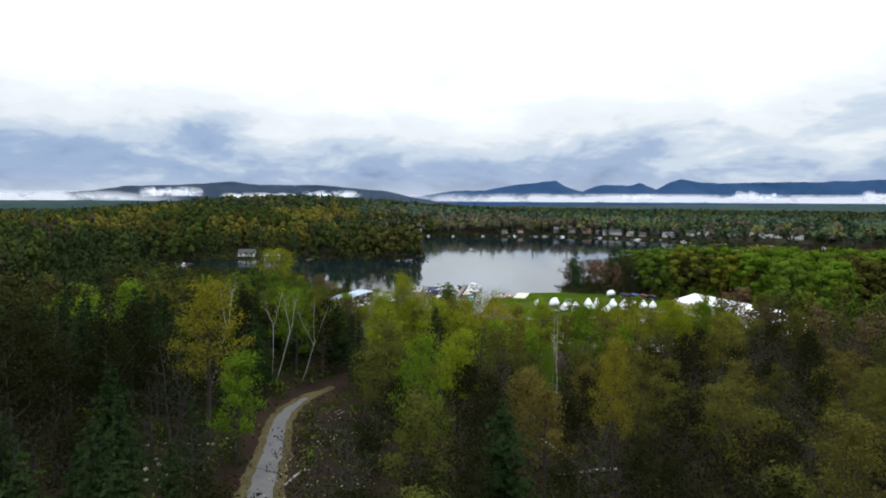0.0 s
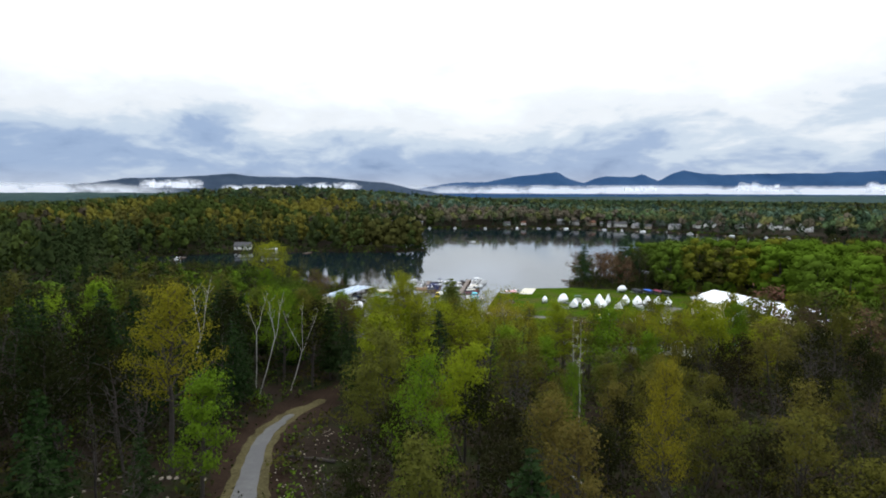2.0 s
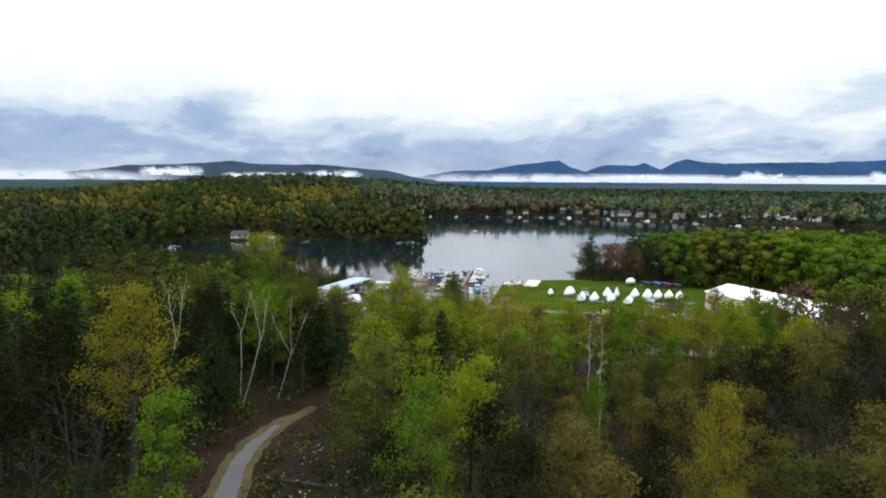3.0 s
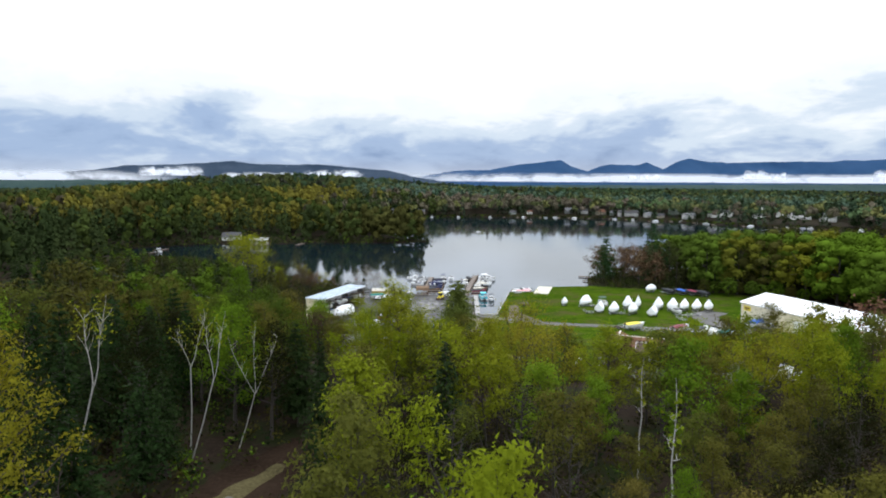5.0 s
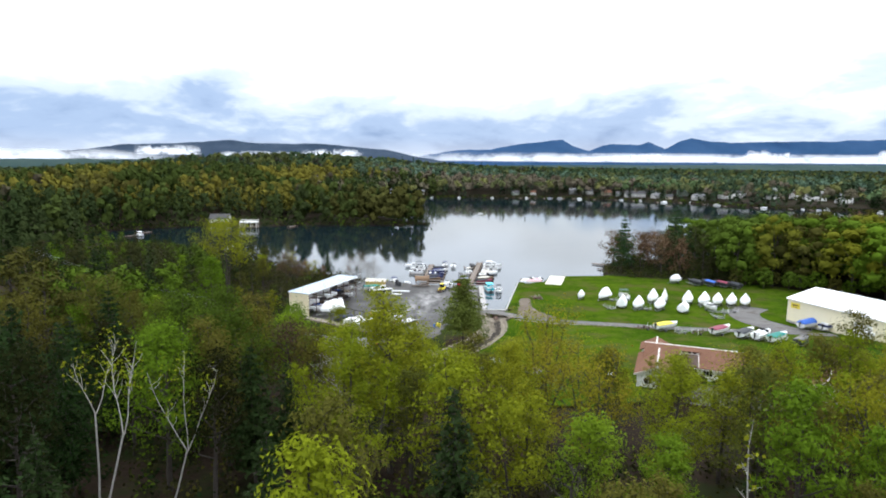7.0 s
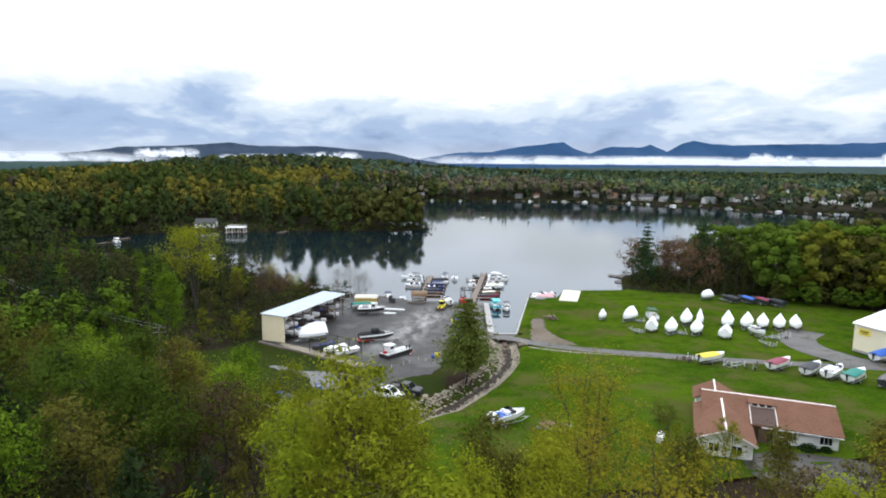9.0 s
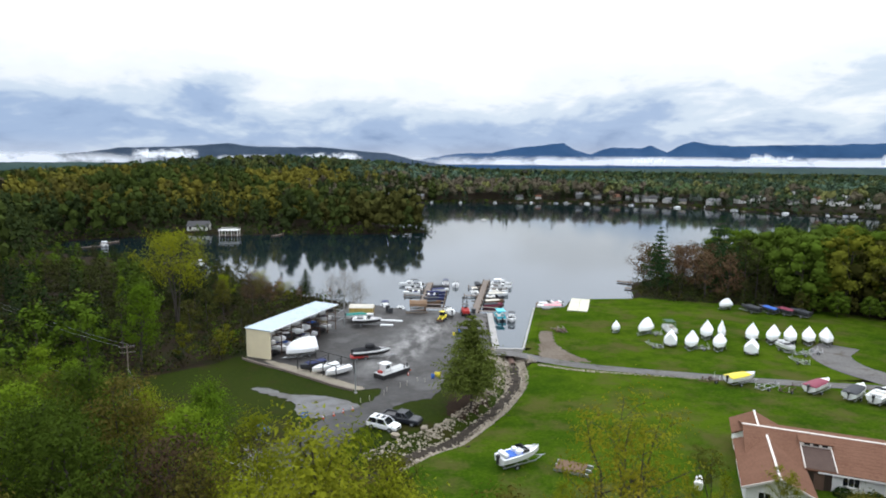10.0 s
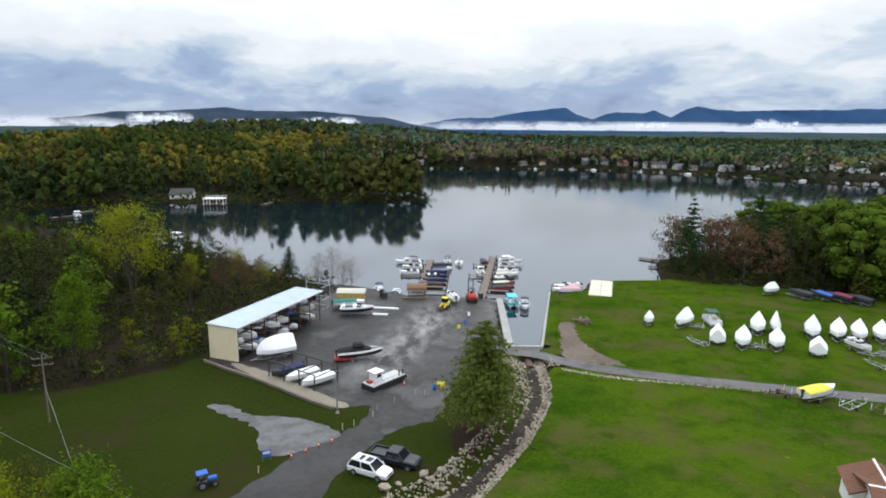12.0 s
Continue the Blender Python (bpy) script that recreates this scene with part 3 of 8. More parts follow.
def tree_kind(key, made, bark, leaves, label, category="tree"):
    (tv, tf), (lv, lf) = made
    tv = np.array([tuple(v) for v in tv])
    trunk, crown = mesh_of("trunk", tv, np.array(tf), bark, True), mesh_of("crown", lv, lf, leaves)
    KINDS.setdefault(key, []).append((trunk, crown, label, category, float(lv[:, 2].max()), tv, np.array(tf), lv, lf))


for k in range(4):
    tree_kind("spring", broadleaf(10 + k, 18, 3.7, 0.28, 4000, 0.34, limbs=18, forks=1 + k % 2, gather=0.6, twigs=1, corners=3), M_BARK, M_LEAF_SPRING, "tall tree with fresh yellow-green spring leaves in the wood")
    tree_kind("dim", broadleaf(35 + k, 17, 3.5, 0.34, 2300, 0.34, limbs=16, gather=0.7, twigs=1, corners=3), M_BARK, M_LEAF_DIM, "brownish-olive tree barely in leaf, darkened for the wood's deep shade")
    tree_kind("olive", broadleaf(30 + k, 17, 3.5, 0.32, 3000, 0.33, limbs=18, forks=1 + k % 2, gather=0.62, twigs=1, corners=3), M_BARK, M_LEAF_OLIVE, "thinly leafed olive-brown tree with a dark trunk in the wood")
for k in range(3):
    tree_kind("green", broadleaf(20 + k, 17, 3.5, 0.26, 4000, 0.35, limbs=16, gather=0.6, twigs=1, corners=3), M_BARK, M_LEAF_GREEN, "leafy mid-green tree with a rounded crown")
    tree_kind("red", broadleaf(40 + k, 15, 4.0, 0.34, 2500, 0.28, limbs=17, corners=3), M_BARK, M_LEAF_RED, "reddish-brown budding tree with bare twigs showing")
    tree_kind("pine", conifer(50 + k, 19, 3.7, 0.16, 26, 9, 0.6, 0.3, 3, 0.28, 0.3), M_BARK, M_NEEDLE, "dark green conifer standing among broad-leaved trees")
tree_kind("pine", conifer(55, 21, 4.6, 0.14, 17, 9, 0.62, 0.36, 3, 0.4, 0.16, 0.7, 0.06), M_BARK, M_NEEDLE, "dark green white pine with layered ragged boughs")
M_WHITE_PINE = leaf_mat("white_pine_needles", [(0.030, 0.062, 0.022), (0.040, 0.078, 0.028)], 0.2)
for k in range(2):
    tree_kind("whitepine", conifer(58 + k, 21, 4.8, 0.12, 15, 12, 0.6, 0.38, 3, 0.24, 0.16, 0.55, 0.1), M_BARK, M_WHITE_PINE, "tall green white pine with layered boughs behind the lawn")
tree_kind("yardpine", conifer(57, 14.6, 5.0, 0.2, 15, 13, 0.5, 0.34, 3, 0.13, 0.075, 0.62, 0.08), M_BARK, M_PINE, "full green pine standing on the verge beside the creek")
for k in range(2):
    tree_kind("bare", broadleaf(70 + k, 13, 4.6, 0.2, 1100, 0.17, limbs=30, thick=0.017, twigs=3), M_BIRCH, M_LEAF_RED, "bare pale-twigged tree just coming into bud")
tree_kind("vase", broadleaf(85, 16, 4.6, 0.20, 4200, 0.26, limbs=35, forks=5, thick=0.026, gather=0.55, twigs=1, corners=3), M_BARK, M_LEAF_GOLD, "vase-shaped golden-olive tree with upright dark limbs")
tree_kind("snag", broadleaf(80, 17, 1.1, 0.55, 30, 0.35, limbs=7, thick=0.008), M_BIRCH, M_LEAF_SPRING, "slender pale dead trunk among the trees")
for k in range(3):
    tree_kind("midspring", broadleaf(90 + k, 17, 3.7, 0.12, 1150, 0.50, limbs=11, gather=0.62, twigs=0, corners=3), M_BARK, M_LEAF_SPRING, "yellow-green spring tree in the lakeside wood")
    tree_kind("midgreen", broadleaf(100 + k, 17, 3.9, 0.10, 1250, 0.50, limbs=11, gather=0.62, twigs=0, corners=3), M_BARK, M_LEAF_GREEN, "tall green tree in the lakeside wood")
    tree_kind("midolive", broadleaf(110 + k, 16, 3.6, 0.12, 1050, 0.48, limbs=11, gather=0.62, twigs=0, corners=3), M_BARK, M_LEAF_OLIVE, "olive-brown tree in the lakeside wood")
    tree_kind("middim", broadleaf(115 + k, 16, 3.6, 0.12, 1050, 0.48, limbs=11, gather=0.62, twigs=0, corners=3), M_BARK, M_LEAF_DIM, "dark olive tree in the lakeside wood")
    tree_kind("fullgreen", dome(100 + k, 17, 6.6, 0.08, 30, 48, 0.54), M_BARK, M_LEAF_GREEN, "full rounded green tree behind the lawn")
    tree_kind("fullspring", dome(190 + k, 17, 6.0, 0.10, 27, 46, 0.54), M_BARK, M_LEAF_SPRING, "full yellow-green tree behind the lawn")
    tree_kind("fullolive", dome(180 + k, 16, 5.8, 0.10, 27, 44, 0.52), M_BARK, M_LEAF_OLIVE, "full olive-brown tree behind the lawn")
    tree_kind("midred", broadleaf(120 + k, 15, 4.2, 0.16, 1250, 0.46, limbs=12, twigs=0, corners=3), M_BARK, M_LEAF_RED, "reddish-brown budding tree in the lakeside wood")
    tree_kind("midpine", conifer(130 + k, 18, 4.0, 0.10, 17, 8, 0.85, 0.4, corners=3, slim=0.35, fill=0.40), M_BARK, M_NEEDLE, "dark conifer in the lakeside wood")
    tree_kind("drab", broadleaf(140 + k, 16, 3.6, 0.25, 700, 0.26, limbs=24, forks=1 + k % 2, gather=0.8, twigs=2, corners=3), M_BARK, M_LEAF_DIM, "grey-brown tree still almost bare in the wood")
for k in range(2):
    tree_kind("finespring", broadleaf(12 + k, 18, 3.9, 0.26, 10500, 0.205, limbs=22, forks=1 + k, gather=0.55, twigs=1, corners=3), M_BARK, M_LEAF_SPRING, "tall tree with fresh yellow-green spring leaves beside the lawn")
    tree_kind("finegreen", broadleaf(22 + k, 17, 3.9, 0.24, 7200, 0.25, limbs=20, gather=0.55, twigs=1, corners=3), M_BARK, M_LEAF_GREEN, "leafy mid-green tree at the edge of the field")
    tree_kind("fineolive", broadleaf(32 + k, 17, 3.6, 0.28, 5200, 0.24, limbs=22, forks=1 + k, gather=0.58, twigs=1, corners=3), M_BARK, M_LEAF_OLIVE, "thinly leafed olive-brown tree at the edge of the field")
for k in range(2):
    tree_kind("shadegreen", broadleaf(25 + k, 17, 4.0, 0.24, 6800, 0.25, limbs=20, gather=0.55, twigs=1, corners=3), M_BARK, M_LEAF_SHADE, "full green tree in shade-darkened leaf at the edge of the field")
tree_kind("golden", broadleaf(150, 24, 4.6, 0.36, 8200, 0.26, limbs=30, forks=1, gather=0.5, twigs=1, corners=3), M_BARK, M_LEAF_GOLD, "tall tree with a golden-green pointed crown by the track")
tree_kind("elm", broadleaf(157, 24, 7.4, 0.36, 5200, 0.44, limbs=34, forks=3, thick=0.02, gather=0.5, twigs=1, corners=3), M_BARK, M_LEAF_SPRING, "tall spreading yellow-green tree standing over the cove's wood")
for k, (fork, stems, lean) in enumerate(((0.44, 3, 0.32), (0.55, 2, 0.30), (0.6, 2, 0.04))):
    tree_kind("forkbirch", forked_birch(160 + k, 19, lean, fork, stems), M_BIRCH, M_LEAF_SPRING, "white-barked birch parting into bare forked stems")

TREE_SITES = []


def tree_pose(kind, x, y, h, turn, wide):
    s = (h or kind[4] * random.uniform(0.85, 1.12)) / kind[4]
    return Matrix.Translation((x, y, ground_z(x, y) - 0.1)) @ Matrix.Rotation(turn, 4, "Z") @ Matrix.Diagonal((s * wide, s * wide, s, 1))


def plant(key, x, y, h=None, group="woodland trees", variant=None, wide=1.0, turn=None):
    """A tree of a kind at a place; h: its height in metres."""
    kinds = KINDS[key]
    kind = kinds[variant if variant is not None else random.randrange(len(kinds))]
    tree = new("tree")
    tree.matrix_world = tree_pose(kind, x, y, h, random.uniform(0, 6.28) if turn is None else turn, wide)
    tagged(tree, kind[2], kind[3], group)
    for me, name in ((kind[0], "trunk"), (kind[1], "crown")):
        piece = new(name, me)
        piece.parent = tree
    TREE_SITES.append((x, y))
    return tree


def joined_wood(name, sites, label):
    """A wood past counting, as one mesh: rows of kind, place and height."""
    tones = {"spring": 0, "green": 1, "olive": 2, "red": 3, "pine": 4, "dim": 5}
    sets, slots, parts_v, at = {3: [], 4: []}, {3: [], 4: []}, [], 0
    for key, x, y, h in sites:
        kind = random.choice(KINDS[key])
        m = np.array(tree_pose(kind, x, y, h, random.uniform(0, 6.28), random.uniform(0.95, 1.25)))
        for v, f, slot in ((kind[5], kind[6], 6), (kind[7], kind[8], tones[key.replace("mid", "").replace("full", "")])):
            parts_v.append(v @ m[:3, :3].T + m[:3, 3])
            sets[f.shape[1]].append(f + at)
            slots[f.shape[1]].append(np.full(len(f), slot, np.int32))
            at += len(v)
    quads, tris = np.concatenate(sets[4]), np.concatenate(sets[3])
    me = bpy.data.meshes.new(name)
    co = np.concatenate(parts_v).astype(np.float32)
    me.vertices.add(len(co))
    me.vertices.foreach_set("co", co.ravel())
    me.loops.add(quads.size + tris.size)
    me.loops.foreach_set("vertex_index", np.concatenate([quads.ravel(), tris.ravel()]).astype(np.int32))
    me.polygons.add(len(quads) + len(tris))
    me.polygons.foreach_set("loop_start", np.concatenate([np.arange(len(quads)) * 4, quads.size + np.arange(len(tris)) * 3]).astype(np.int32))
    me.update(calc_edges=True)
    for m in (*WOOD_MATS, M_BARK):
        me.materials.append(m)
    me.polygons.foreach_set("material_index", np.concatenate(slots[4] + slots[3]))
    return tagged(new(name, me), label, "woods", kind="stuff")


# single trees that stand out: kind, place, height, shape
TRACKSIDE = [("golden", -31.0, -41.6, 24, 0), ("drab", -34.5, -45.5, 17, 1), ("drab", -36, -39, 16, 0), ("spring", -6.9, -24.5, 19, 2),
             ("olive", -7.2, -34.6, 19, 1), ("green", -24.3, -49.4, 15.5, 2)]
SOUTH_WOOD = [("snag", 20.5, -31, 17, 0),
              ("snag", 23.0, -15.6, 15, 0), ("olive", -8.0, -13, 17, 0), ("spring", -7.6, -4.5, 16, 3),
              ("spring", 4.4, -37.6, 18.3, 3), ("dim", -37.1, -8.0, 20, 1), ("olive", 50.8, -25.5, 17.5, 1), ("green", -67, -7, 19, 2),
              ("spring", 0.5, -5, 18.5, 0), ("pine", 1.2, -10.8, 16.5, 1), ("red", 2.5, -5, 16.5, 0), ("green", 20, -8.8, 12, 0)]
WEST_WOOD = [("finegreen", -28.9, 3.1, 20.5, 1), ("green", -67.4, 7.0, 21, 1), ("shadegreen", -32.3, 31.7, 19.5, 0),
             ("finegreen", -22, 28.2, 17.5, 1), ("shadegreen", -25.5, 19.6, 18.5, 1), ("fineolive", -24.4, 8.5, 19.5, 1), ("dim", -22.8, -0.3, 18, 1),
             ("shadegreen", -33, 17, 21.5, 0), ("fineolive", -26.5, 27.2, 19, 1), ("finegreen", -37.5, 29, 18.5, 1), ("red", -20.5, 23, 16.5, 0),
             ("shadegreen", -30, 24, 18.5, 1), ("fineolive", -16.5, 19.5, 15, 1), ("shadegreen", -42, 33, 18, 0), ("finegreen", -23, 35, 16, 1), ("fineolive", -19, 32.5, 13.5, 0), ("finespring", -29.5, 36.5, 15, 0)]
LAWN_EDGE = [("yardpine", 5.0, 70.3, 15.6, 0), ("bare", -13.8, 23.3, 15.5, 0), ("finespring", -5.6, 7.0, 23, 0), ("fineolive", -4, 21, 14.5, 0),
             ("vase", 15.0, 24.5, 18, 0), ("fineolive", 5.0, 6.4, 15.5, 0), ("fineolive", 20, 34, 6.5, 1), ("finespring", 12, 33, 6.0, 1),
             ("finespring", -2.5, 12, 17.5, 0), ("finespring", -9.5, 5, 20, 1), ("finespring", 6.5, 3, 18, 0), ("vase", 16, 3, 17.5, 0), ("finespring", 23, -1, 18, 0),
             ("fineolive", 3.0, 10, 16.5, 1), ("finespring", 8.5, 9, 16.5, 0), ("vase", 12.5, 15, 15.5, 0), ("finespring", -11.5, 12, 18, 1),
             ("fineolive", 20, 12, 14.5, 0), ("finespring", 2.8, 3.0, 17, 0)]
HOUSE_SIDE = [("olive", 41, 18.5, 13, 0), ("spring", 34, 32.5, 7.0, 1), ("olive", 29.0, 38.0, 7.5, 1), ("olive", 38, 30, 6.5, 2),
              ("green", 54.5, 33, 8.5, 1), ("vase", 62, 18, 15, 0), ("olive", 50.5, 31, 7, 0), ("spring", 26, 31, 7, 3), ("vase", 36, 7, 16, 0),
              ("spring", 44, 3, 17, 3), ("vase", 55, 9, 15.5, 0), ("olive", 30, -4, 17, 3), ("spring", 50, -3, 17, 0), ("red", 26, 6, 15, 1),
              ("spring", 31, 5, 14.5, 2), ("olive", 61.7, 29, 15.5, 3), ("olive", 75.8, -3, 15.5, 2), ("olive", 33, 21, 11, 0), ("red", 38, 14, 12, 1),
              ("olive", 46, 20, 12.5, 3), ("olive", 27, 12, 11.5, 1), ("olive", 51, 13, 13, 0), ("spring", 24, 21, 8.5, 1), ("red", 56, 22, 12, 2)]
FIELD_EDGE = [("green", -43.4, 51.4, 11, 1), ("olive", -36.5, 45.0, 10, 1),
              ("green", -51, 58, 11.5, 1), ("olive", -47, 54, 10, 2), ("green", -58, 62, 12, 0), ("olive", -40, 46.5, 10, 2),
              ("olive", -47.5, 49.5, 12, 3), ("olive", -30, 43.5, 9.5, 0), ("green", -36.5, 41.5, 10.5, 0), ("green", -53, 54, 12, 1),
              ("red", -50, 135, 13, 1), ("olive", -56, 130, 12, 2)]
for key, x, y, h, variant in TRACKSIDE + SOUTH_WOOD + WEST_WOOD + LAWN_EDGE + HOUSE_SIDE + FIELD_EDGE:
    plant(key, x, y, h, variant=variant)


plant("golden", 20.5, -61.4, 19.6, variant=0, wide=0.55)
plant("finegreen", -0.7, -54.8, 18.6, variant=0, wide=0.75)
plant("finegreen", 17.0, -42.0, 15.4, variant=1, wide=0.42)
plant("vase", 41, -4.4, 17, variant=0)
plant("elm", -65, 123.5, 25.5, variant=0)
plant("green", -57.5, 90, 18.5, variant=1)
for x, y, h, variant in ((-23.8, -3.9, 18.5, 0), (-27.7, -7.5, 19, 1), (-31.8, -4.5, 19.5, 2), (-36.6, -17.8, 22, 1)):
    plant("forkbirch", x, y, h, variant=variant, turn=0.1)


def spaced(x, y, gap):
    return all((x - a) ** 2 + (y - b) ** 2 > gap * gap for a, b in TREE_SITES)


def track_distance(x, y):
    best = 1e9
    for (ax, ay), (bx, by) in zip(TRACK, TRACK[1:]):
        dx, dy = bx - ax, by - ay
        k = min(1, max(0, ((x - ax) * dx + (y - ay) * dy) / (dx * dx + dy * dy)))
        best = min(best, math.hypot(x - ax - k * dx, y - ay - k * dy))
    return best


TRACK = [(-16, -75), (-18.5, -60), (-21.2, -44), (-23.5, -29), (-22.3, -18), (-19, -9), (-15.5, -0.5), (-13, 8)]


def near_wood(x, y):
    """How thick the near wood is at a place, 0 to 1."""
    if track_distance(x, y) < 5.5 or (-25 < x < -14 and -19 < y < 1) or (-45 < x < -6 and -62 < y < -18 and x > -26 and track_distance(x, y) < 13):
        return 0
    if -3 < x < 42 and y > 9:
        return 0
    if y < 24 - 0.1 * max(0, x):
        return 1.0
    if x < -34 and 24 <= y < min(62, -x / 0.74 - 12):
        return 0.8
    if x > 62 and y < 30:
        return 0.6
    return 0


sites, tries = [], 0
while tries < 7000:
    tries += 1
    x, y = random.uniform(-150, 135), random.uniform(-100, 75)
    if abs(x) > 0.80 * (y + 124) + 14 or random.random() > near_wood(x, y) or not spaced(x, y, 5.2):
        continue
    TREE_SITES.append((x, y))
    tone = noise.noise((x * 0.03, y * 0.03, 5.0)) * 1.2 + 0.3 * random.uniform(-1, 1)
    low = -3 < x < 42 and y > -6
    bright = y > -10
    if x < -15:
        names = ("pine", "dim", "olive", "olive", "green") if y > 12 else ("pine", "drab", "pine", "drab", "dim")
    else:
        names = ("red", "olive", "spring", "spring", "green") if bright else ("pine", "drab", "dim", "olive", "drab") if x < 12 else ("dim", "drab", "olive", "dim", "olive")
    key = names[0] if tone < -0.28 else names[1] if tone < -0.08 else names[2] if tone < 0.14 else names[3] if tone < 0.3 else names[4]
    tall = random.uniform(15, 21) if x < -42 else random.uniform(12, 15.3) if low else random.uniform(12, 17.5) if bright else random.uniform(10, 15.5)
    sites.append((key if not low or key != "pine" else "olive", x, y, tall))
sites.sort(key=lambda q: abs(q[1]) + max(0, q[2]) * 0.5)
for key, x, y, h in sites[:255]:
    plant(key, x, y, h)

WOOD_MATS = [island_leaf("wood_spring", (0.1394, 0.1435, 0.0131)), island_leaf("wood_green", (0.078, 0.130, 0.011)), island_leaf("wood_olive", (0.0697, 0.0656, 0.0139)),
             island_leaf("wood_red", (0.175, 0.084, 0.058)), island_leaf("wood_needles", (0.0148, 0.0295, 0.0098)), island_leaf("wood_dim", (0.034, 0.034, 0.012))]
joined_wood("outer_wood", [("mid" + q[0].replace("drab", "dim"), *q[1:]) for q in sites[255:]], "mixed spring woods spreading away on both sides")

# the woods along the left cove and behind the right lawn
west, east_wood = [], []
rng_x, rng_y = np.random.default_rng(7).uniform(-260, 260, 9000), np.random.default_rng(8).uniform(70, 300, 9000)
for x, y, d in zip(rng_x, rng_y, lake_distance(rng_x, rng_y)):
    if d < 2.0 or d > (85 if x < 0 else 110) or x < -170:
        continue
    left = y > 86 + 0.9 * (x + 56) and y < (200 if x > -120 else 300) and (x < -44 or x < -44 + (y - 98) * 0.37 and y > 98 and x < -27)
    right = 64 < x < 245 and y > 154 - 0.55 * (x - 62) + (3 if x < 98 else 0) and y < 236
    east = 128 < x < 245 and 70 < y < 240
    if not (left or right or east) or not spaced(x, y, 5.9 if left else 4.8 if x < 98 else 8.0):
        continue
    TREE_SITES.append((x, y))
    tone = noise.noise((x * 0.03, y * 0.03, 9.0)) + 0.3 * random.uniform(-1, 1)
    if left:
        tall = max(8.0, min(17.0, 36 - 0.145 * y)) * random.uniform(0.72, 1.0) * min(1.0, max(0.42, (-30 - x) / 34))
        west.append((("midred" if tone < -0.35 else "middim" if tone < 0.0 else "midolive" if tone < 0.3 else "midspring") if x > -62 else "midpine" if tone < -0.12 else "middim" if tone < 0.18 else "midgreen" if tone < 0.4 else "midolive", x, y, tall))
    else:
        tall = max(9.0, min(22.0, 40.5 - 0.125 * y)) * random.uniform(0.76, 1.0)
        if x < 98:
            edge = y < 154 - 0.55 * (x - 62) + 9
            east_wood.append(("middim" if edge or x > 88 and tone < 0.1 else "midred" if tone < 0.2 and x < 88 else "midolive", x, y, tall * (0.42 if edge else 0.9)))
        else:
            if x > 150 and y > 192:
                east_wood.append(("middim" if tone < 0.05 else "midred" if tone < 0.25 else "midolive", x, y, random.uniform(17, 20.5)))
                continue
            east_wood.append(("fullgreen" if tone < 0.2 else "fullspring" if tone < 0.36 else "fullolive", x, y, tall * 1.1))
for k in range(34):
    x = 97 + k * 3.5 + random.uniform(-1, 1)
    east_wood.append((random.choice(("fullgreen", "fullgreen", "fullolive")), x, 154 - 0.55 * (x - 62) + random.uniform(0, 3), random.uniform(5, 8)))
joined_wood("cove_wood", west, "dark mixed woods crowding the cove's shore")
joined_wood("lawn_wood", east_wood, "green and reddish trees lining the back of the lawn")
for x, y, h in ((-28, 150.5, 11.5), (-23.5, 152.0, 10), (-32, 152, 9.5), (-26, 154, 10)):
    plant("bare", x, y, h)
plant("pine", -41, 158, 9, variant=0, wide=1.5)
plant("vase", -53, 151.5, 10.5, variant=0)
plant("vase", -44.5, 147, 8, variant=0)
plant("olive", -64, 157, 11, variant=2)
plant("green", -81, 129, 13, variant=1)
plant("spring", -58, 141, 11, variant=1)
plant("red", -48, 141, 9.5, variant=0)
# pines and scrub on the tip of the wooded point
for x, y, h in ((-13, 359, 18), (-17.5, 362, 20.5), (-22, 361, 15), (-28, 366, 19), (-36, 366, 17), (-9.5, 354, 7)):
    plant("pine", x, y, h, "pines on the point", 3, 0.8)
for x, y, h in ((-5.5, 352.5, 3.5), (-3, 352, 2.6), (-8, 355, 5)):
    plant("drab", x, y, h, "scrub on the point", 0, 1.6)
for x, y, h, wide in ((68, 162, 21.4, 0.8), (88, 165.6, 24.2, 0.95), (84.5, 160, 16, 0.9), (93, 163, 17, 0.9)):
    plant("whitepine", x, y, h, wide=wide)
# tall dark conifers standing among the houses of the far bank
bank, rand_bank = [], random.Random(19)
for (ax, ay), (bx, by) in zip(LAKE, LAKE[1:]):
    if min(ay, by) > 450 and min(ax, bx) > 60:
        for q in range(int(math.hypot(bx - ax, by - ay) / 13)):
            u = rand_bank.random()
            x, y = ax + (bx - ax) * u + rand_bank.uniform(0, 14), ay + (by - ay) * u + rand_bank.uniform(6, 34)
            if lake_distance(np.array([x]), np.array([y]))[0] > 3:
                bank.append(("midpine", x, y, rand_bank.uniform(11, 19)))
joined_wood("bank_conifers", bank, "tall dark conifers standing among the houses across the lake")


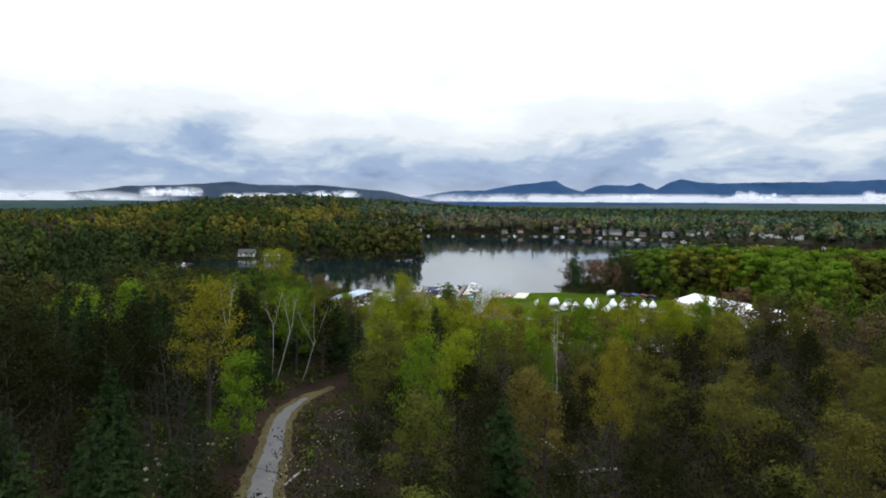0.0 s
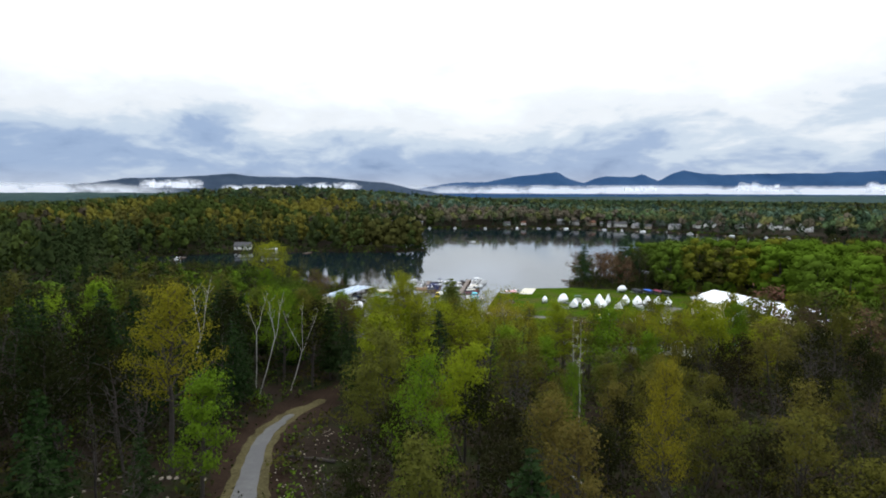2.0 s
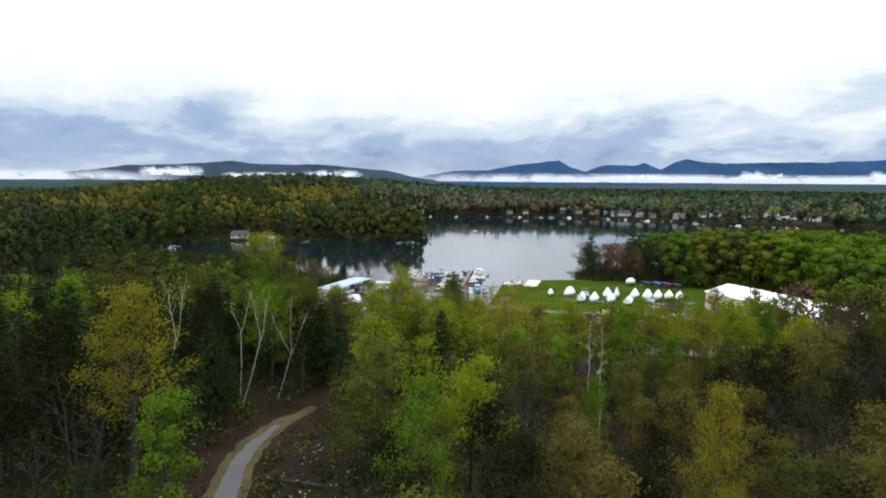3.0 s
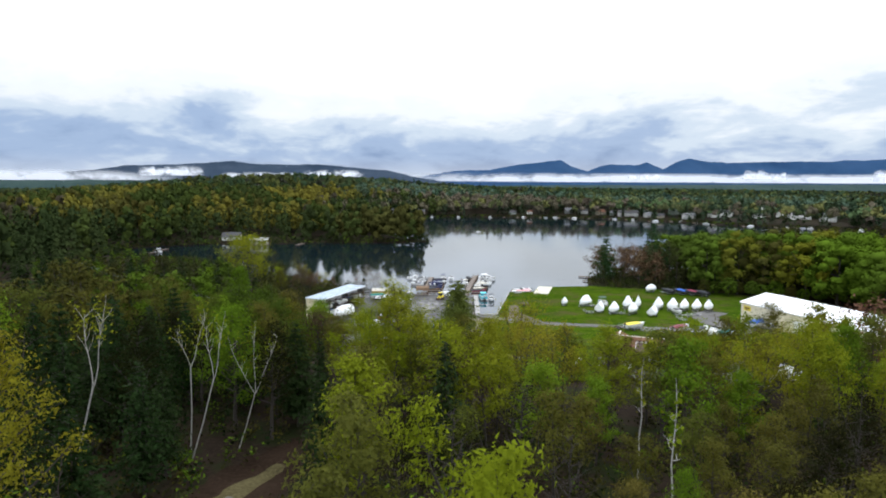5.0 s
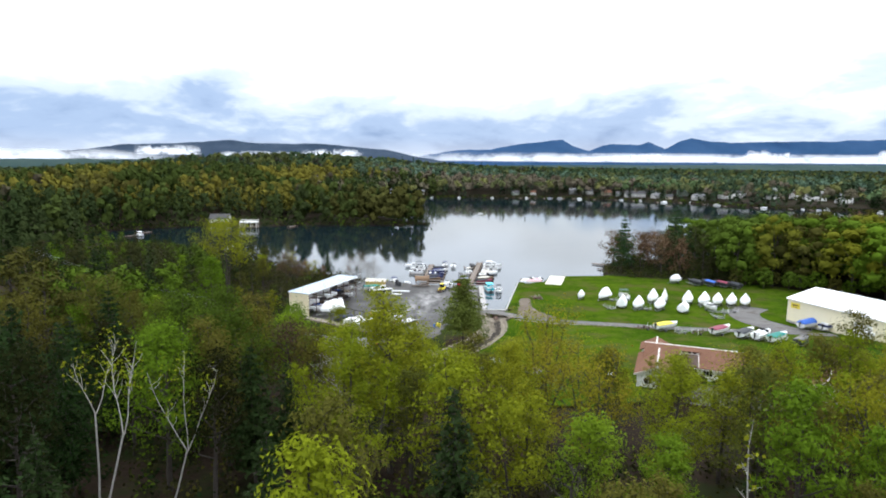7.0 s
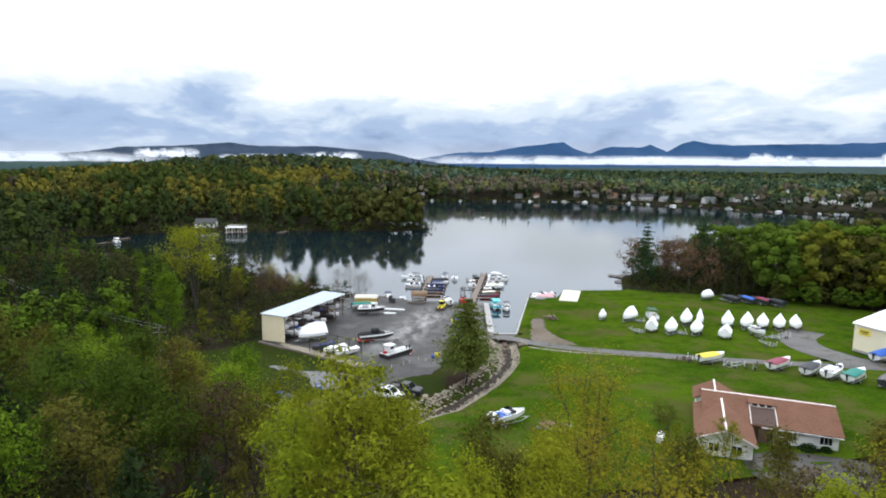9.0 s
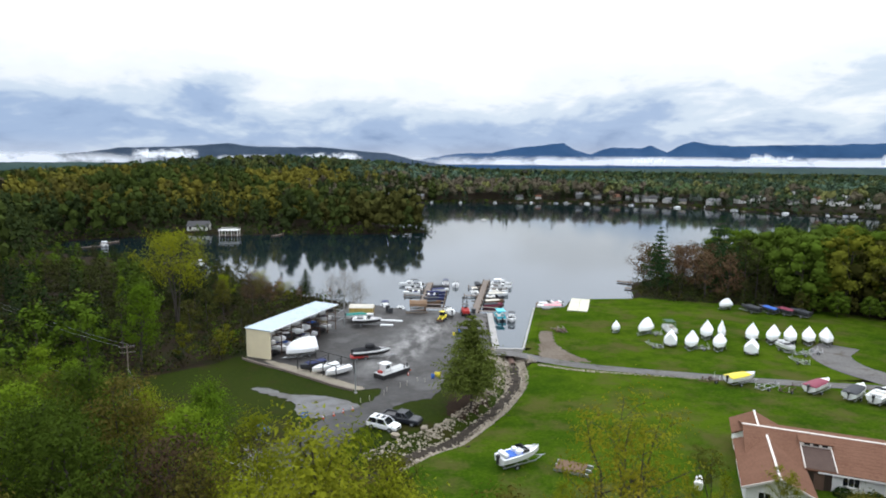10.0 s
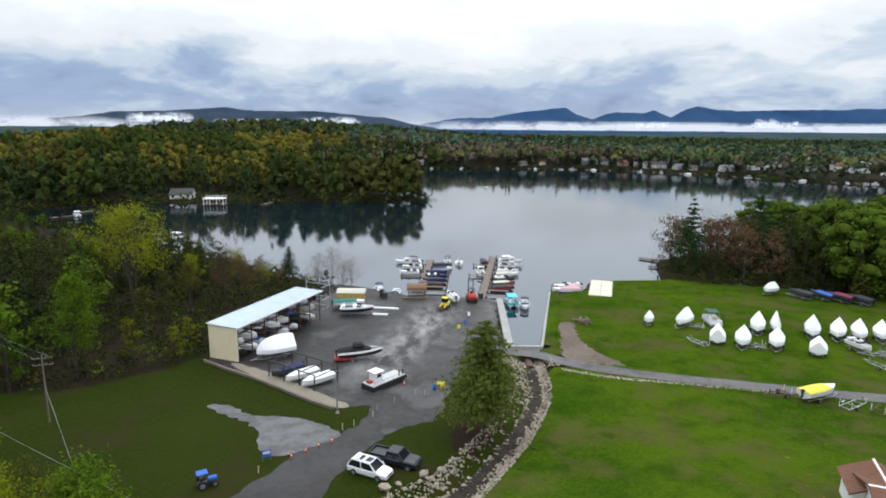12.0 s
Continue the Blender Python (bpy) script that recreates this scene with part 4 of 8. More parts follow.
def undergrowth(seed, count, box=(-110, 100, -95, 40), where=None, name="undergrowth", label="brushy undergrowth and saplings on the woodland floor"):
    """Saplings, shrubs and brush on the floor of the near wood, in one mesh."""
    r = np.random.default_rng(seed)
    xs, ys = r.uniform(box[0], box[1], count * 3), r.uniform(box[2], box[3], count * 3)
    zs = land(xs, ys)
    centres, sizes, slots, n = [], [], [], 0
    for x, y, z in zip(xs, ys, zs):
        if n >= count:
            break
        if where and not where(x, y) or not where and (track_distance(x, y) < 3.2 or near_wood(x, y) <= 0 and not (x < -6 and y < 0) or abs(x) > 0.8 * (y + 124) + 10):
            continue
        n += 1
        k = int(r.integers(16, 30))
        h = r.uniform(0.8, 3.6)
        centres.append(np.array([x, y, z + 0.1]) + r.normal(size=(k, 3)) * np.array([0.7, 0.7, 0.0]) + np.stack([np.zeros(k), np.zeros(k), r.random(k) * h], 1))
        sizes.append(r.uniform(0.3, 0.55, k))
        slots.append(np.full(k, r.choice([1, 2, 5, 5, 5, 5, 4]), np.int32))
    v, f = sprays(np.concatenate(centres), np.concatenate(sizes), r, 0.1)
    me = mesh_of(name, v, f)
    for m in WOOD_MATS:
        me.materials.append(m)
    me.polygons.foreach_set("material_index", np.concatenate(slots))
    return tagged(new(name, me), label, "undergrowth", kind="stuff")


undergrowth(21, 2600)
undergrowth(22, 1500, (-110, -27, 84, 190), lambda x, y: y > 86 + 0.9 * (x + 56) and ground_z(x, y) > 0.3 and (x < -43 or x < -43 + (y - 98) * 0.37 and y > 98), "cove_brush", "dark brush filling the edge of the cove's wood")
undergrowth(23, 900, (62, 130, 110, 190), lambda x, y: y > 154 - 0.38 * (x - 62) and ground_z(x, y) > 0.3, "lawn_brush", "dark brush along the back of the lawn")


def shore_brush(seed, stretches, label):
    """Low dark bushes hanging over the shore."""
    r = np.random.default_rng(seed)
    cs, sz, sl = [], [], []
    for pts, gap, tall, big in stretches:
        for (ax, ay), (bx, by) in zip(pts, pts[1:]):
            ln = math.hypot(bx - ax, by - ay)
            for q in np.arange(0, ln, gap):
                x, y = ax + (bx - ax) * q / ln + r.normal() * 1.2, ay + (by - ay) * q / ln + r.normal() * 1.2
                k = 16
                cs.append(np.array([x, y, 0.2]) + r.normal(size=(k, 3)) * np.array([1.6, 1.6, 0]) + np.stack([np.zeros(k), np.zeros(k), r.random(k) * tall * r.uniform(0.4, 1)], 1))
                sz.append(r.uniform(0.7, 1.3, k) * big)
                sl.append(np.full(k, r.choice([4, 5, 5, 4, 1]), np.int32))
    v, f = sprays(np.concatenate(cs), np.concatenate(sz), r, 0.1)
    me = mesh_of("shore_brush", v, f)
    for m in WOOD_MATS:
        me.materials.append(m)
    me.polygons.foreach_set("material_index", np.concatenate(sl))
    return tagged(new("shore_brush", me), label, "bushes", kind="stuff")


k0 = LAKE.index((-12, 355))
k1 = LAKE.index((66, 182))
shore_brush(31, [(LAKE[k0:LAKE.index((-195, 262)) + 1], 2.2, 6.5, 1.2), (LAKE[LAKE.index((-195, 262)):LAKE.index((-20, 150))], 2.6, 3.2, 1.0), (LAKE[k1 + 1:k0 + 1], 3.4, 4.0, 1.5)], "dark bushes overhanging the lake shore")

# ---- far woods, hills, mist ----
def far_crowns(rng, tall, n, size):
    """Small rounded and pointed crowns for woods far off: a few shapes as arrays."""
    out = []
    for k in range(8):
        if k < 6:
            lumps = 6 if n > 60 else 3
            ps, ds, soup = [], [], []
            for i in range(lumps):
                a, z = i * (2.4 if lumps > 3 else 2.1) + rng.random(), (0.92, 0.45, 0.3, -0.2, -0.6, -0.75)[i] if lumps > 3 else 0.25
                ring = math.sqrt(1 - z * z)
                c = np.array([math.cos(a) * ring * 2.0, math.sin(a) * ring * 2.0, z * 5.6 + rng.normal() * 0.9])
                d = rng.normal(size=(n // lumps, 3))
                d /= np.linalg.norm(d, axis=1)[:, None]
                d[:, 2] = np.abs(d[:, 2]) - 0.35
                ps.append(c + d * np.array([2.3, 2.3, 2.9]) * (0.6 + 0.55 * rng.random((len(d), 1))))
                ds.append(d)
                soup.append(bough(rng, c, np.array([1.35, 1.35, 2.0]))[ICO_F].reshape(-1, 3))
            ps, ds, soup = np.concatenate(ps), np.concatenate(ds), np.concatenate(soup)
            up = np.array([0, 0, tall * 0.6])
            v, _ = sprays(ps + up, size * (0.6 + 0.8 * rng.random(len(ps))), rng, 0.1, 0.5, ds * 1.3, 3, 0.34, 0.55)
            v = np.concatenate([v, soup + up]) if n > 60 else v
        else:
            t = rng.random(n) ** 0.8
            a = rng.random(n) * 6.283
            r = 3.0 * (1 - t) + 0.3
            pos = np.stack([np.cos(a) * r, np.sin(a) * r, tall * (0.05 + 1.1 * t)], 1)
            v, _ = sprays(pos, size * 0.85 * (0.6 + 0.7 * rng.random(n)) * (1.2 - 0.7 * t), rng, 0.4, 0.8, np.stack([np.cos(a), np.sin(a), 0.4 + 0 * a], 1), 3, 0.35, 0.5)
        out.append(v)
    return out


def far_wood(name, sites, mats, label, seed, kinds, n=44, size=2.8):
    """One wood of many small trees; every tree is a run of leaf sprays."""
    rng = np.random.default_rng(seed)
    shapes = far_crowns(rng, 15, n, size)
    xy = np.array(sites)
    zs, ds = land(xy[:, 0], xy[:, 1]), lake_distance(xy[:, 0], xy[:, 1])
    vs, slots = [], []
    for (x, y), z, d in zip(sites, zs, ds):
        key = kinds(x, y, d, rng)
        shape = shapes[6 + rng.integers(2)] if key == 0 and rng.random() < 0.85 else shapes[rng.integers(6)]
        s, a = rng.uniform(0.75, 1.4) * (1.05 if key == 0 else 1), rng.random() * 6.283
        if d < 100:
            s *= 1.12
        c, si = math.cos(a) * s, math.sin(a) * s
        vs.append(np.stack([shape[:, 0] * c - shape[:, 1] * si + x, shape[:, 0] * si + shape[:, 1] * c + y, shape[:, 2] * s + z - 0.6], 1))
        slots.append(np.full(len(shape) // 3, key, np.int32))
    v = np.concatenate(vs)
    me = mesh_of(name, v, np.arange(len(v)).reshape(-1, 3))
    for m in mats:
        me.materials.append(m)
    me.polygons.foreach_set("material_index", np.concatenate(slots))
    return tagged(new(name, me), label, "woods", kind="stuff")


FAR_MATS = [island_leaf("far_needles", (0.026, 0.040, 0.014), 0.16), island_leaf("far_olive", (0.078, 0.070, 0.017), 0.16),
            island_leaf("far_spring", (0.165, 0.145, 0.024), 0.16), island_leaf("far_green", (0.048, 0.068, 0.015), 0.16), island_leaf("far_brown", (0.060, 0.048, 0.034), 0.16)]
# hill woods: distance haze is mixed into these leaf colours as blue
HAZED_HILL_MATS = [island_leaf("hazed_needles", (0.030, 0.057, 0.046), 0.16), island_leaf("hazed_olive", (0.067, 0.081, 0.034), 0.16),
             island_leaf("hazed_spring", (0.103, 0.113, 0.034), 0.16), island_leaf("hazed_green", (0.048, 0.083, 0.041), 0.16), island_leaf("hazed_brown", (0.055, 0.053, 0.046), 0.16)]


# far-bank tones lightened for haze; the last one is tinted bluest
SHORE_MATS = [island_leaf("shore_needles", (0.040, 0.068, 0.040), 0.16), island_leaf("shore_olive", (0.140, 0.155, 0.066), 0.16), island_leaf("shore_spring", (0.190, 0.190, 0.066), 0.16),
              island_leaf("shore_green", (0.100, 0.150, 0.064), 0.16), island_leaf("shore_brown", (0.150, 0.122, 0.090), 0.16), island_leaf("haze_tinted_green", (0.100, 0.155, 0.110), 0.16)]


def wood_tone(x, y, d, rng):
    t = noise.noise((x * 0.008, y * 0.012, 2.0)) + rng.normal() * 0.13
    return 0 if t < -0.42 else 3 if t < 0.0 else 1 if t < 0.2 else 2 if t < 0.5 else 4


# houses on the far shores: x, y, width, height
WEST_HOUSES = [(-97, 685, 11.6, 7.8), (-55, 662, 8.7, 5.6), (-38, 700, 10.7, 6.7), (-23, 664, 7.4, 4.9), (90, 666, 7.3, 4.2), (112, 668, 6, 4.2), (163, 680, 9, 6.5), (179, 672, 10.3, 5.8),
              (199, 662, 8.9, 5.1), (210, 648, 6.2, 4.6), (224, 634, 22, 5.9), (262, 690, 10.6, 6), (243, 617, 9.4, 4.7), (252, 604, 7.5, 4.3), (283, 640, 13.4, 11), (279, 590, 12, 5.5)]
EAST_HOUSES = [(318, 600, 24, 7.5), (348, 618, 9.6, 8.4), (384, 650, 20, 9.5), (352, 575, 16.8, 4.6), (374, 572, 8.9, 6.6), (430, 660, 11.7, 9), (384, 556, 18, 6.5), (455, 640, 18.9, 11), (395, 528, 12.3, 8.2), (325, 740, 10, 6)]
FAR_HOUSES = WEST_HOUSES + EAST_HOUSES
CLEARINGS = FAR_HOUSES + [(-145, 336, 16, 7), (-121, 338, 10, 4)]


def clear_of_houses(x, y):
    return all(abs(x - a) > w * 0.5 + 3.5 or not (-34 if b < 400 else -52 if a > 300 else -11) < y - b < 8 for a, b, w, _ in CLEARINGS)


def sites_in(seed, box, gap, keep, tries):
    rng = np.random.default_rng(seed)
    xs, ys = rng.uniform(box[0], box[1], tries), rng.uniform(box[2], box[3], tries)
    d = lake_distance(xs, ys)
    cells, out = set(), []
    for x, y, q in zip(xs, ys, d):
        c = (int(x // gap), int(y // gap))
        if q < 1.5 or c in cells or not keep(x, y, q) or not clear_of_houses(x, y):
            continue
        cells.add(c)
        out.append((x, y))
    return out


def shore_tone(x, y, d, rng):
    """Dark evergreens by the water, budding yellow trees behind them, green woods on the rise."""
    t = noise.noise((x * 0.012, y * 0.018, 6.0)) + rng.normal() * 0.12
    if x < -150 and y < 320:
        return 0 if t < 0.1 else 3 if t < 0.35 else 4
    if d < 38:
        return 0 if t < 0.12 else 3 if t < 0.4 else 1
    if d < 100:
        t += 0.2 if x > -120 else 0.0
        return 3 if t < -0.22 else 1 if t < 0.02 else 2 if t < 0.5 else 4
    return 0 if t < -0.25 else 3 if t < 0.12 else 1 if t < 0.4 else 2


def bank_tone(x, y, d, rng):
    """Budding brown trees and tall conifers among the houses, woods in haze-tinted green behind."""
    q = rng.random()
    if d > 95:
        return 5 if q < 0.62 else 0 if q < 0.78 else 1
    if q < (0.34 if x > 190 else 0.14):
        return 0
    if x < 190 and q < 0.6:
        return 4
    return 3 if q < 0.55 else 1 if q < 0.8 else 2 if q < 0.9 else 4


west_sites = sites_in(1, (-560, 40, 170, 700), 8.6, lambda x, y, q: x < -8 and (y > 296 or q > 85 or x < -176) and q < (170 if x > -240 else 330) and abs(x) < 0.76 * (y + 124) + 30, 22000)
far_wood("west_shore_wood", west_sites, FAR_MATS, "mixed dark and yellow-green woods on the far shore", 2,
         shore_tone, 72, 1.6)
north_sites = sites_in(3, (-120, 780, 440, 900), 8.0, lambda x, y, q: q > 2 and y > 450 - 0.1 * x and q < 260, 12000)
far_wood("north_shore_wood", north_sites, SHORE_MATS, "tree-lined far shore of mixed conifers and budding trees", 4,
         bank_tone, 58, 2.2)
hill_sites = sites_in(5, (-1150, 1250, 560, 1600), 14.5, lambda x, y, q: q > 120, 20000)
far_wood("hill_wood", hill_sites, HAZED_HILL_MATS, "dark wooded hills stretching away behind the lake", 6, wood_tone, 27, 3.6)


def ridge(name, dist, profile, seed, mat, label, rough=8, depth=300):
    """A far mountain range: a wooded ridge with spurs running towards the lake."""
    xs = np.linspace(profile[0][0], profile[-1][0], 220)
    px_, pz_ = zip(*profile)
    verts, faces, rows = [], [], 9
    for i, x in enumerate(xs):
        top = np.interp(x, px_, pz_)
        top += rough * (noise.noise((x * 0.006, seed, 0)) + 0.5 * noise.noise((x * 0.02, seed, 4)))
        for r in range(rows):
            f = r / (rows - 1)
            spur = 40 * noise.noise((x * 0.004, f * 2.0, seed + 7))
            verts.append((x, dist - depth * f + spur, -20 + (top + 20) * (1 - f) ** 0.85))
        if i:
            faces += [((i - 1) * rows + r, i * rows + r, i * rows + r + 1, (i - 1) * rows + r + 1) for r in range(rows - 1)]
    ob = new(name, mesh_of(name, verts, faces, mat, True))
    return tagged(ob, label, "mountains", kind="structure")


# forest slopes with the blue of aerial haze put into their base colour
M_MOUNT = ground_mat("haze_tinted_forest", (0.012, 0.036, 0.088), (0.018, 0.050, 0.110), (0.028, 0.066, 0.135), 0.0012, 0.006, relief=0.4, depth=10)
M_MOUNT_NEAR = ground_mat("haze_tinted_mountain", (0.016, 0.028, 0.048), (0.024, 0.039, 0.062), (0.038, 0.054, 0.078), 0.002, 0.010, relief=0.4, depth=10)
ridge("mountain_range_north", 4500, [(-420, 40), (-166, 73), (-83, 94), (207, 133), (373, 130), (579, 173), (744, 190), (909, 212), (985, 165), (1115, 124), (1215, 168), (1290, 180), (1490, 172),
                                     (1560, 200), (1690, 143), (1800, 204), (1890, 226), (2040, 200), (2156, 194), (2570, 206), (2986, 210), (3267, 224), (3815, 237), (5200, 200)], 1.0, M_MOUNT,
      "forested mountains tinted blue for haze under low cloud")
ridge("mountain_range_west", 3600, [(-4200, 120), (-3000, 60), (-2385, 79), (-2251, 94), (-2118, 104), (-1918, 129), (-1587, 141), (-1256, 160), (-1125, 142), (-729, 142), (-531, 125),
                                    (-332, 110), (-133, 66), (67, 35), (300, 10)], 2.0, M_MOUNT_NEAR, "long wooded mountain tinted slate blue for haze, mist on its flanks", 5)
# low hills: blue-green haze is part of the painted tones
ridge("low_hills", 2600, [(-4000, 46), (-1868, 42), (-1271, 43), (-912, 44), (-400, 34), (48, 26), (530, 30), (1200, 35), (1903, 40), (4200, 44)], 3.0, ground_mat("haze_tinted_hills", (0.014, 0.030, 0.030), (0.020, 0.040, 0.038), (0.032, 0.054, 0.046), 0.003, 0.014, relief=0.5, depth=8), "low wooded hills beyond the lake", 3)


def mist(name, dist, x0, x1, z0, z1, seed, thin, label, grain=0.006):
    """A bank of valley mist: a curtain far off with torn edges and a faint added glow."""
    m, n, l, b = material("mist")
    tc = n.new("ShaderNodeTexCoord")
    sp = n.new("ShaderNodeSeparateXYZ")
    l.new(tc.outputs["Generated"], sp.inputs[0])
    f = noise_fac(n, l, grain, 6, 0.6, stretch=(1, 1, 2.2), shift=seed)
    env = ramp(n, l, sp.outputs[2], [(0.0, 0.0), (0.10, 1.0), (0.36, 0.92), (1.0, 0.0)])
    ends = ramp(n, l, sp.outputs[0], [(0.0, 0.0), (0.25, 1.0), (0.75, 1.0), (1.0, 0.0)])
    k = n.new("ShaderNodeMath")
    k.operation = "MULTIPLY"
    l.new(env, k.inputs[0]), l.new(ends, k.inputs[1])
    a = n.new("ShaderNodeMath")
    a.operation = "MULTIPLY"
    l.new(k.outputs[0], a.inputs[0]), l.new(ramp(n, l, f, [(0.22, 0.0), (0.55, 1.0)]), a.inputs[1])
    alpha = ramp(n, l, a.outputs[0], [(thin, 0.0), (thin + 0.55, 0.96)])
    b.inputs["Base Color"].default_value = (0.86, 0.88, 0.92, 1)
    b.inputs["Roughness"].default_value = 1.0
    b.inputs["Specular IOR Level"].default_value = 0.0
    # emission stands in for daylight scattered inside the mist
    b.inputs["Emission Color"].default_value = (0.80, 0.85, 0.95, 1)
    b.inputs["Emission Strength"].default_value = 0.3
    l.new(alpha, b.inputs["Alpha"])
    cols = 24
    verts = [(x0 + (x1 - x0) * i / cols, dist + 30 * math.sin(i * 1.3), z) for i in range(cols + 1) for z in (z0, z1)]
    ob = new(name, mesh_of(name, verts, [(2 * i, 2 * i + 2, 2 * i + 3, 2 * i + 1) for i in range(cols)], m))
    return tagged(ob, label, "mist", kind="structure")


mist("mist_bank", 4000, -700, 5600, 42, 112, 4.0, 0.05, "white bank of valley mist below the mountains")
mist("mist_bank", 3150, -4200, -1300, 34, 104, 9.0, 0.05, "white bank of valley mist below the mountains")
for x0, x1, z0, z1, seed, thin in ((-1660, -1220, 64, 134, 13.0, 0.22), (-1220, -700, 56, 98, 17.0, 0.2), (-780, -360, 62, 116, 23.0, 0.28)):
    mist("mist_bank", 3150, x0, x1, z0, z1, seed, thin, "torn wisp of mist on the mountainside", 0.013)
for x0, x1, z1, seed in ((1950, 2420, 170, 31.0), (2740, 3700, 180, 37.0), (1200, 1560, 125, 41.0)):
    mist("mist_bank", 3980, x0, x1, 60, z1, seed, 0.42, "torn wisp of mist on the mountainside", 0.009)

# ---- ground cover ----
LOT = [(-40.5, 100.5), (-35.5, 95), (-26, 88), (-18, 81.5), (-13, 79.5), (-10.8, 80.5), (-10.5, 75), (-13, 70.5), (-16.5, 66), (-19, 60.5), (-22, 54.5), (-25.5, 48),
       (-15.5, 48), (-12.6, 55.5), (-10.0, 63.8), (-6.4, 71.5), (-1.0, 76), (0.6, 84), (3.5, 95), (7, 103), (11.4, 107.5), (13.4, 137), (11.6, 140.6),
       (-8, 142.5), (-19, 148.5), (-30, 150), (-34, 128), (-39, 112)]
patch("parking_lot", LOT, M_LOT, 0.10, "worn dark gravel-and-asphalt boatyard lot with pale patches", "parking lot", 2.0, True, 0.8)
patch("lawn", [(19.3, 96), (16.8, 84), (13.5, 74), (9.5, 66), (4.5, 57), (-1.5, 50.2), (-6, 44), (-9, 36), (0, 30), (20, 30), (34, 33), (60, 40), (84, 50), (88, 70), (84, 76), (64, 79.5), (44, 85.5), (30, 90)],
      M_GRASS, 0.05, "bright green mown lawn beside the creek", "lawn", 2.5, grow=0.9)
patch("lawn", [(19.2, 107.5), (22, 103.2), (38, 95.5), (55, 88.6), (72, 84.5), (80.5, 86), (80, 92), (84, 101), (92, 110), (104, 118), (112, 130), (90, 143), (62, 155), (58, 157), (37, 155.5), (27.8, 145)],
      M_GRASS, 0.05, "green lakeside lawn with worn patches used for boat storage", "lawn", 2.5, grow=0.9)
patch("lawn", [(84, 75), (86, 84), (82.6, 92), (83.5, 102), (91, 111), (103, 119.5), (116, 128), (124, 112), (122, 92), (116, 74), (104, 60), (92, 56), (88, 66)],
      M_GRASS, 0.048, "grass round the warehouse", "lawn", 2.5)
patch("grass_field", [(-84, 62), (-66, 81), (-56, 84), (-45.5, 93.5), (-41.5, 99.2), (-36, 94), (-27, 87.3), (-18.5, 80.7), (-13.2, 78.8), (-11.4, 80), (-11, 75.5), (-13.4, 71), (-17, 66.5), (-19.6, 61), (-22.5, 55), (-26, 48), (-34, 46), (-60, 50), (-90, 56)],
      M_ROUGH_GRASS, 0.045, "rough grass field with brown patches beside the boatyard", "grass", 2.5, grow=1.0)
patch("verge", [(-9.6, 63.5), (-12, 56), (-15, 48), (-11, 46.4), (-6.5, 52), (-3, 56.5), (1, 60), (5, 67.5), (8.5, 75), (11, 84), (12.2, 97), (11.6, 106.5), (7.4, 102), (4, 94.5), (1.2, 84), (-0.5, 75.5), (-6, 71)],
      M_ROUGH_GRASS, 0.05, "scrubby grass verge with leaf litter under the pine", "grass", 2.0, grow=0.9)
patch("gravel_patch", [(-33, 80), (-30, 79.8), (-26, 76.6), (-20.5, 76), (-15, 73), (-12.8, 70.2), (-15.5, 67), (-19, 64.2), (-22.3, 67), (-23.2, 71), (-26.5, 74.6), (-31, 77.6)],
      M_PUDDLE, 0.13, "pale washed-out gravel track joining the lot", "gravel", 0.6, True, 0.6)
patch("sand_strip", [(-35.2, 96.2), (-34.4, 97.2), (-26, 91.5), (-17.5, 84), (-13.4, 80.6), (-14.5, 79.3), (-19, 82), (-27, 88.6)], M_SAND, 0.14,
      "strip of pale sand and gravel along the edge of the lot", "sand", 1.5, True, 0.3)
strip("lawn_edge", [(19.6, 107.8), (22.4, 120.5), (25.2, 133.5), (27.9, 146)], 2.6, M_GRASS, 0.06, "grass running up to the sea wall", "lawn", zfun=lambda x, y: np.maximum(lie(x, y), 1.22))
strip("road_edge", [(22.6, 98.3), (25.5, 96.7), (30, 94.3), (38, 91), (46, 88.2), (54, 85.4), (64.5, 82), (76, 79), (90, 74)], 6.4, M_GRASS, 0.075, "grass edge of the gravel lane", "lawn", zfun=lambda x, y: lie(x, y))
strip("road", [(8, 104.5), (16, 103.0), (21.6, 98.9), (30, 94.3), (38, 91), (46, 88.2), (54, 85.4), (64.5, 82), (76, 79), (90, 74)], 3.4, M_ROAD, 0.13, "pale gravel lane across the lawn", "road",
      zfun=lambda x, y: lie(x, y))
strip("road", [(84.5, 77.5), (81.5, 84), (80, 92), (82, 100), (88, 106)], 7.5, M_ROAD, 0.12, "gravel turning area beside the warehouse", "road")
patch("bare_dirt", [(21.5, 101), (26, 98.5), (31, 97.5), (28, 104), (26.5, 112), (27.5, 120), (24.5, 121), (23, 112)], M_DIRT, 0.08, "muddy bare patch worn into the lawn", "dirt", 0.6, True, 0.8)
patch("needle_litter", [(1.2, 66.5), (4.5, 66.2), (8.0, 70), (9.6, 75), (9.4, 79), (5.5, 77.5), (1.8, 73.5)], M_LITTER, 0.07, "reddish-brown needles and leaf litter under the pine", "ground", 0.7, True, 0.9)
strip("creek_water", CREEK, 1.9, M_BED, 0.12, "dark shallow creek running between stones", "creek", ragged=0.3)
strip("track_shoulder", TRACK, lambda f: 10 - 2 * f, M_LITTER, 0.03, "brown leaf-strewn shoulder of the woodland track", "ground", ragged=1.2)
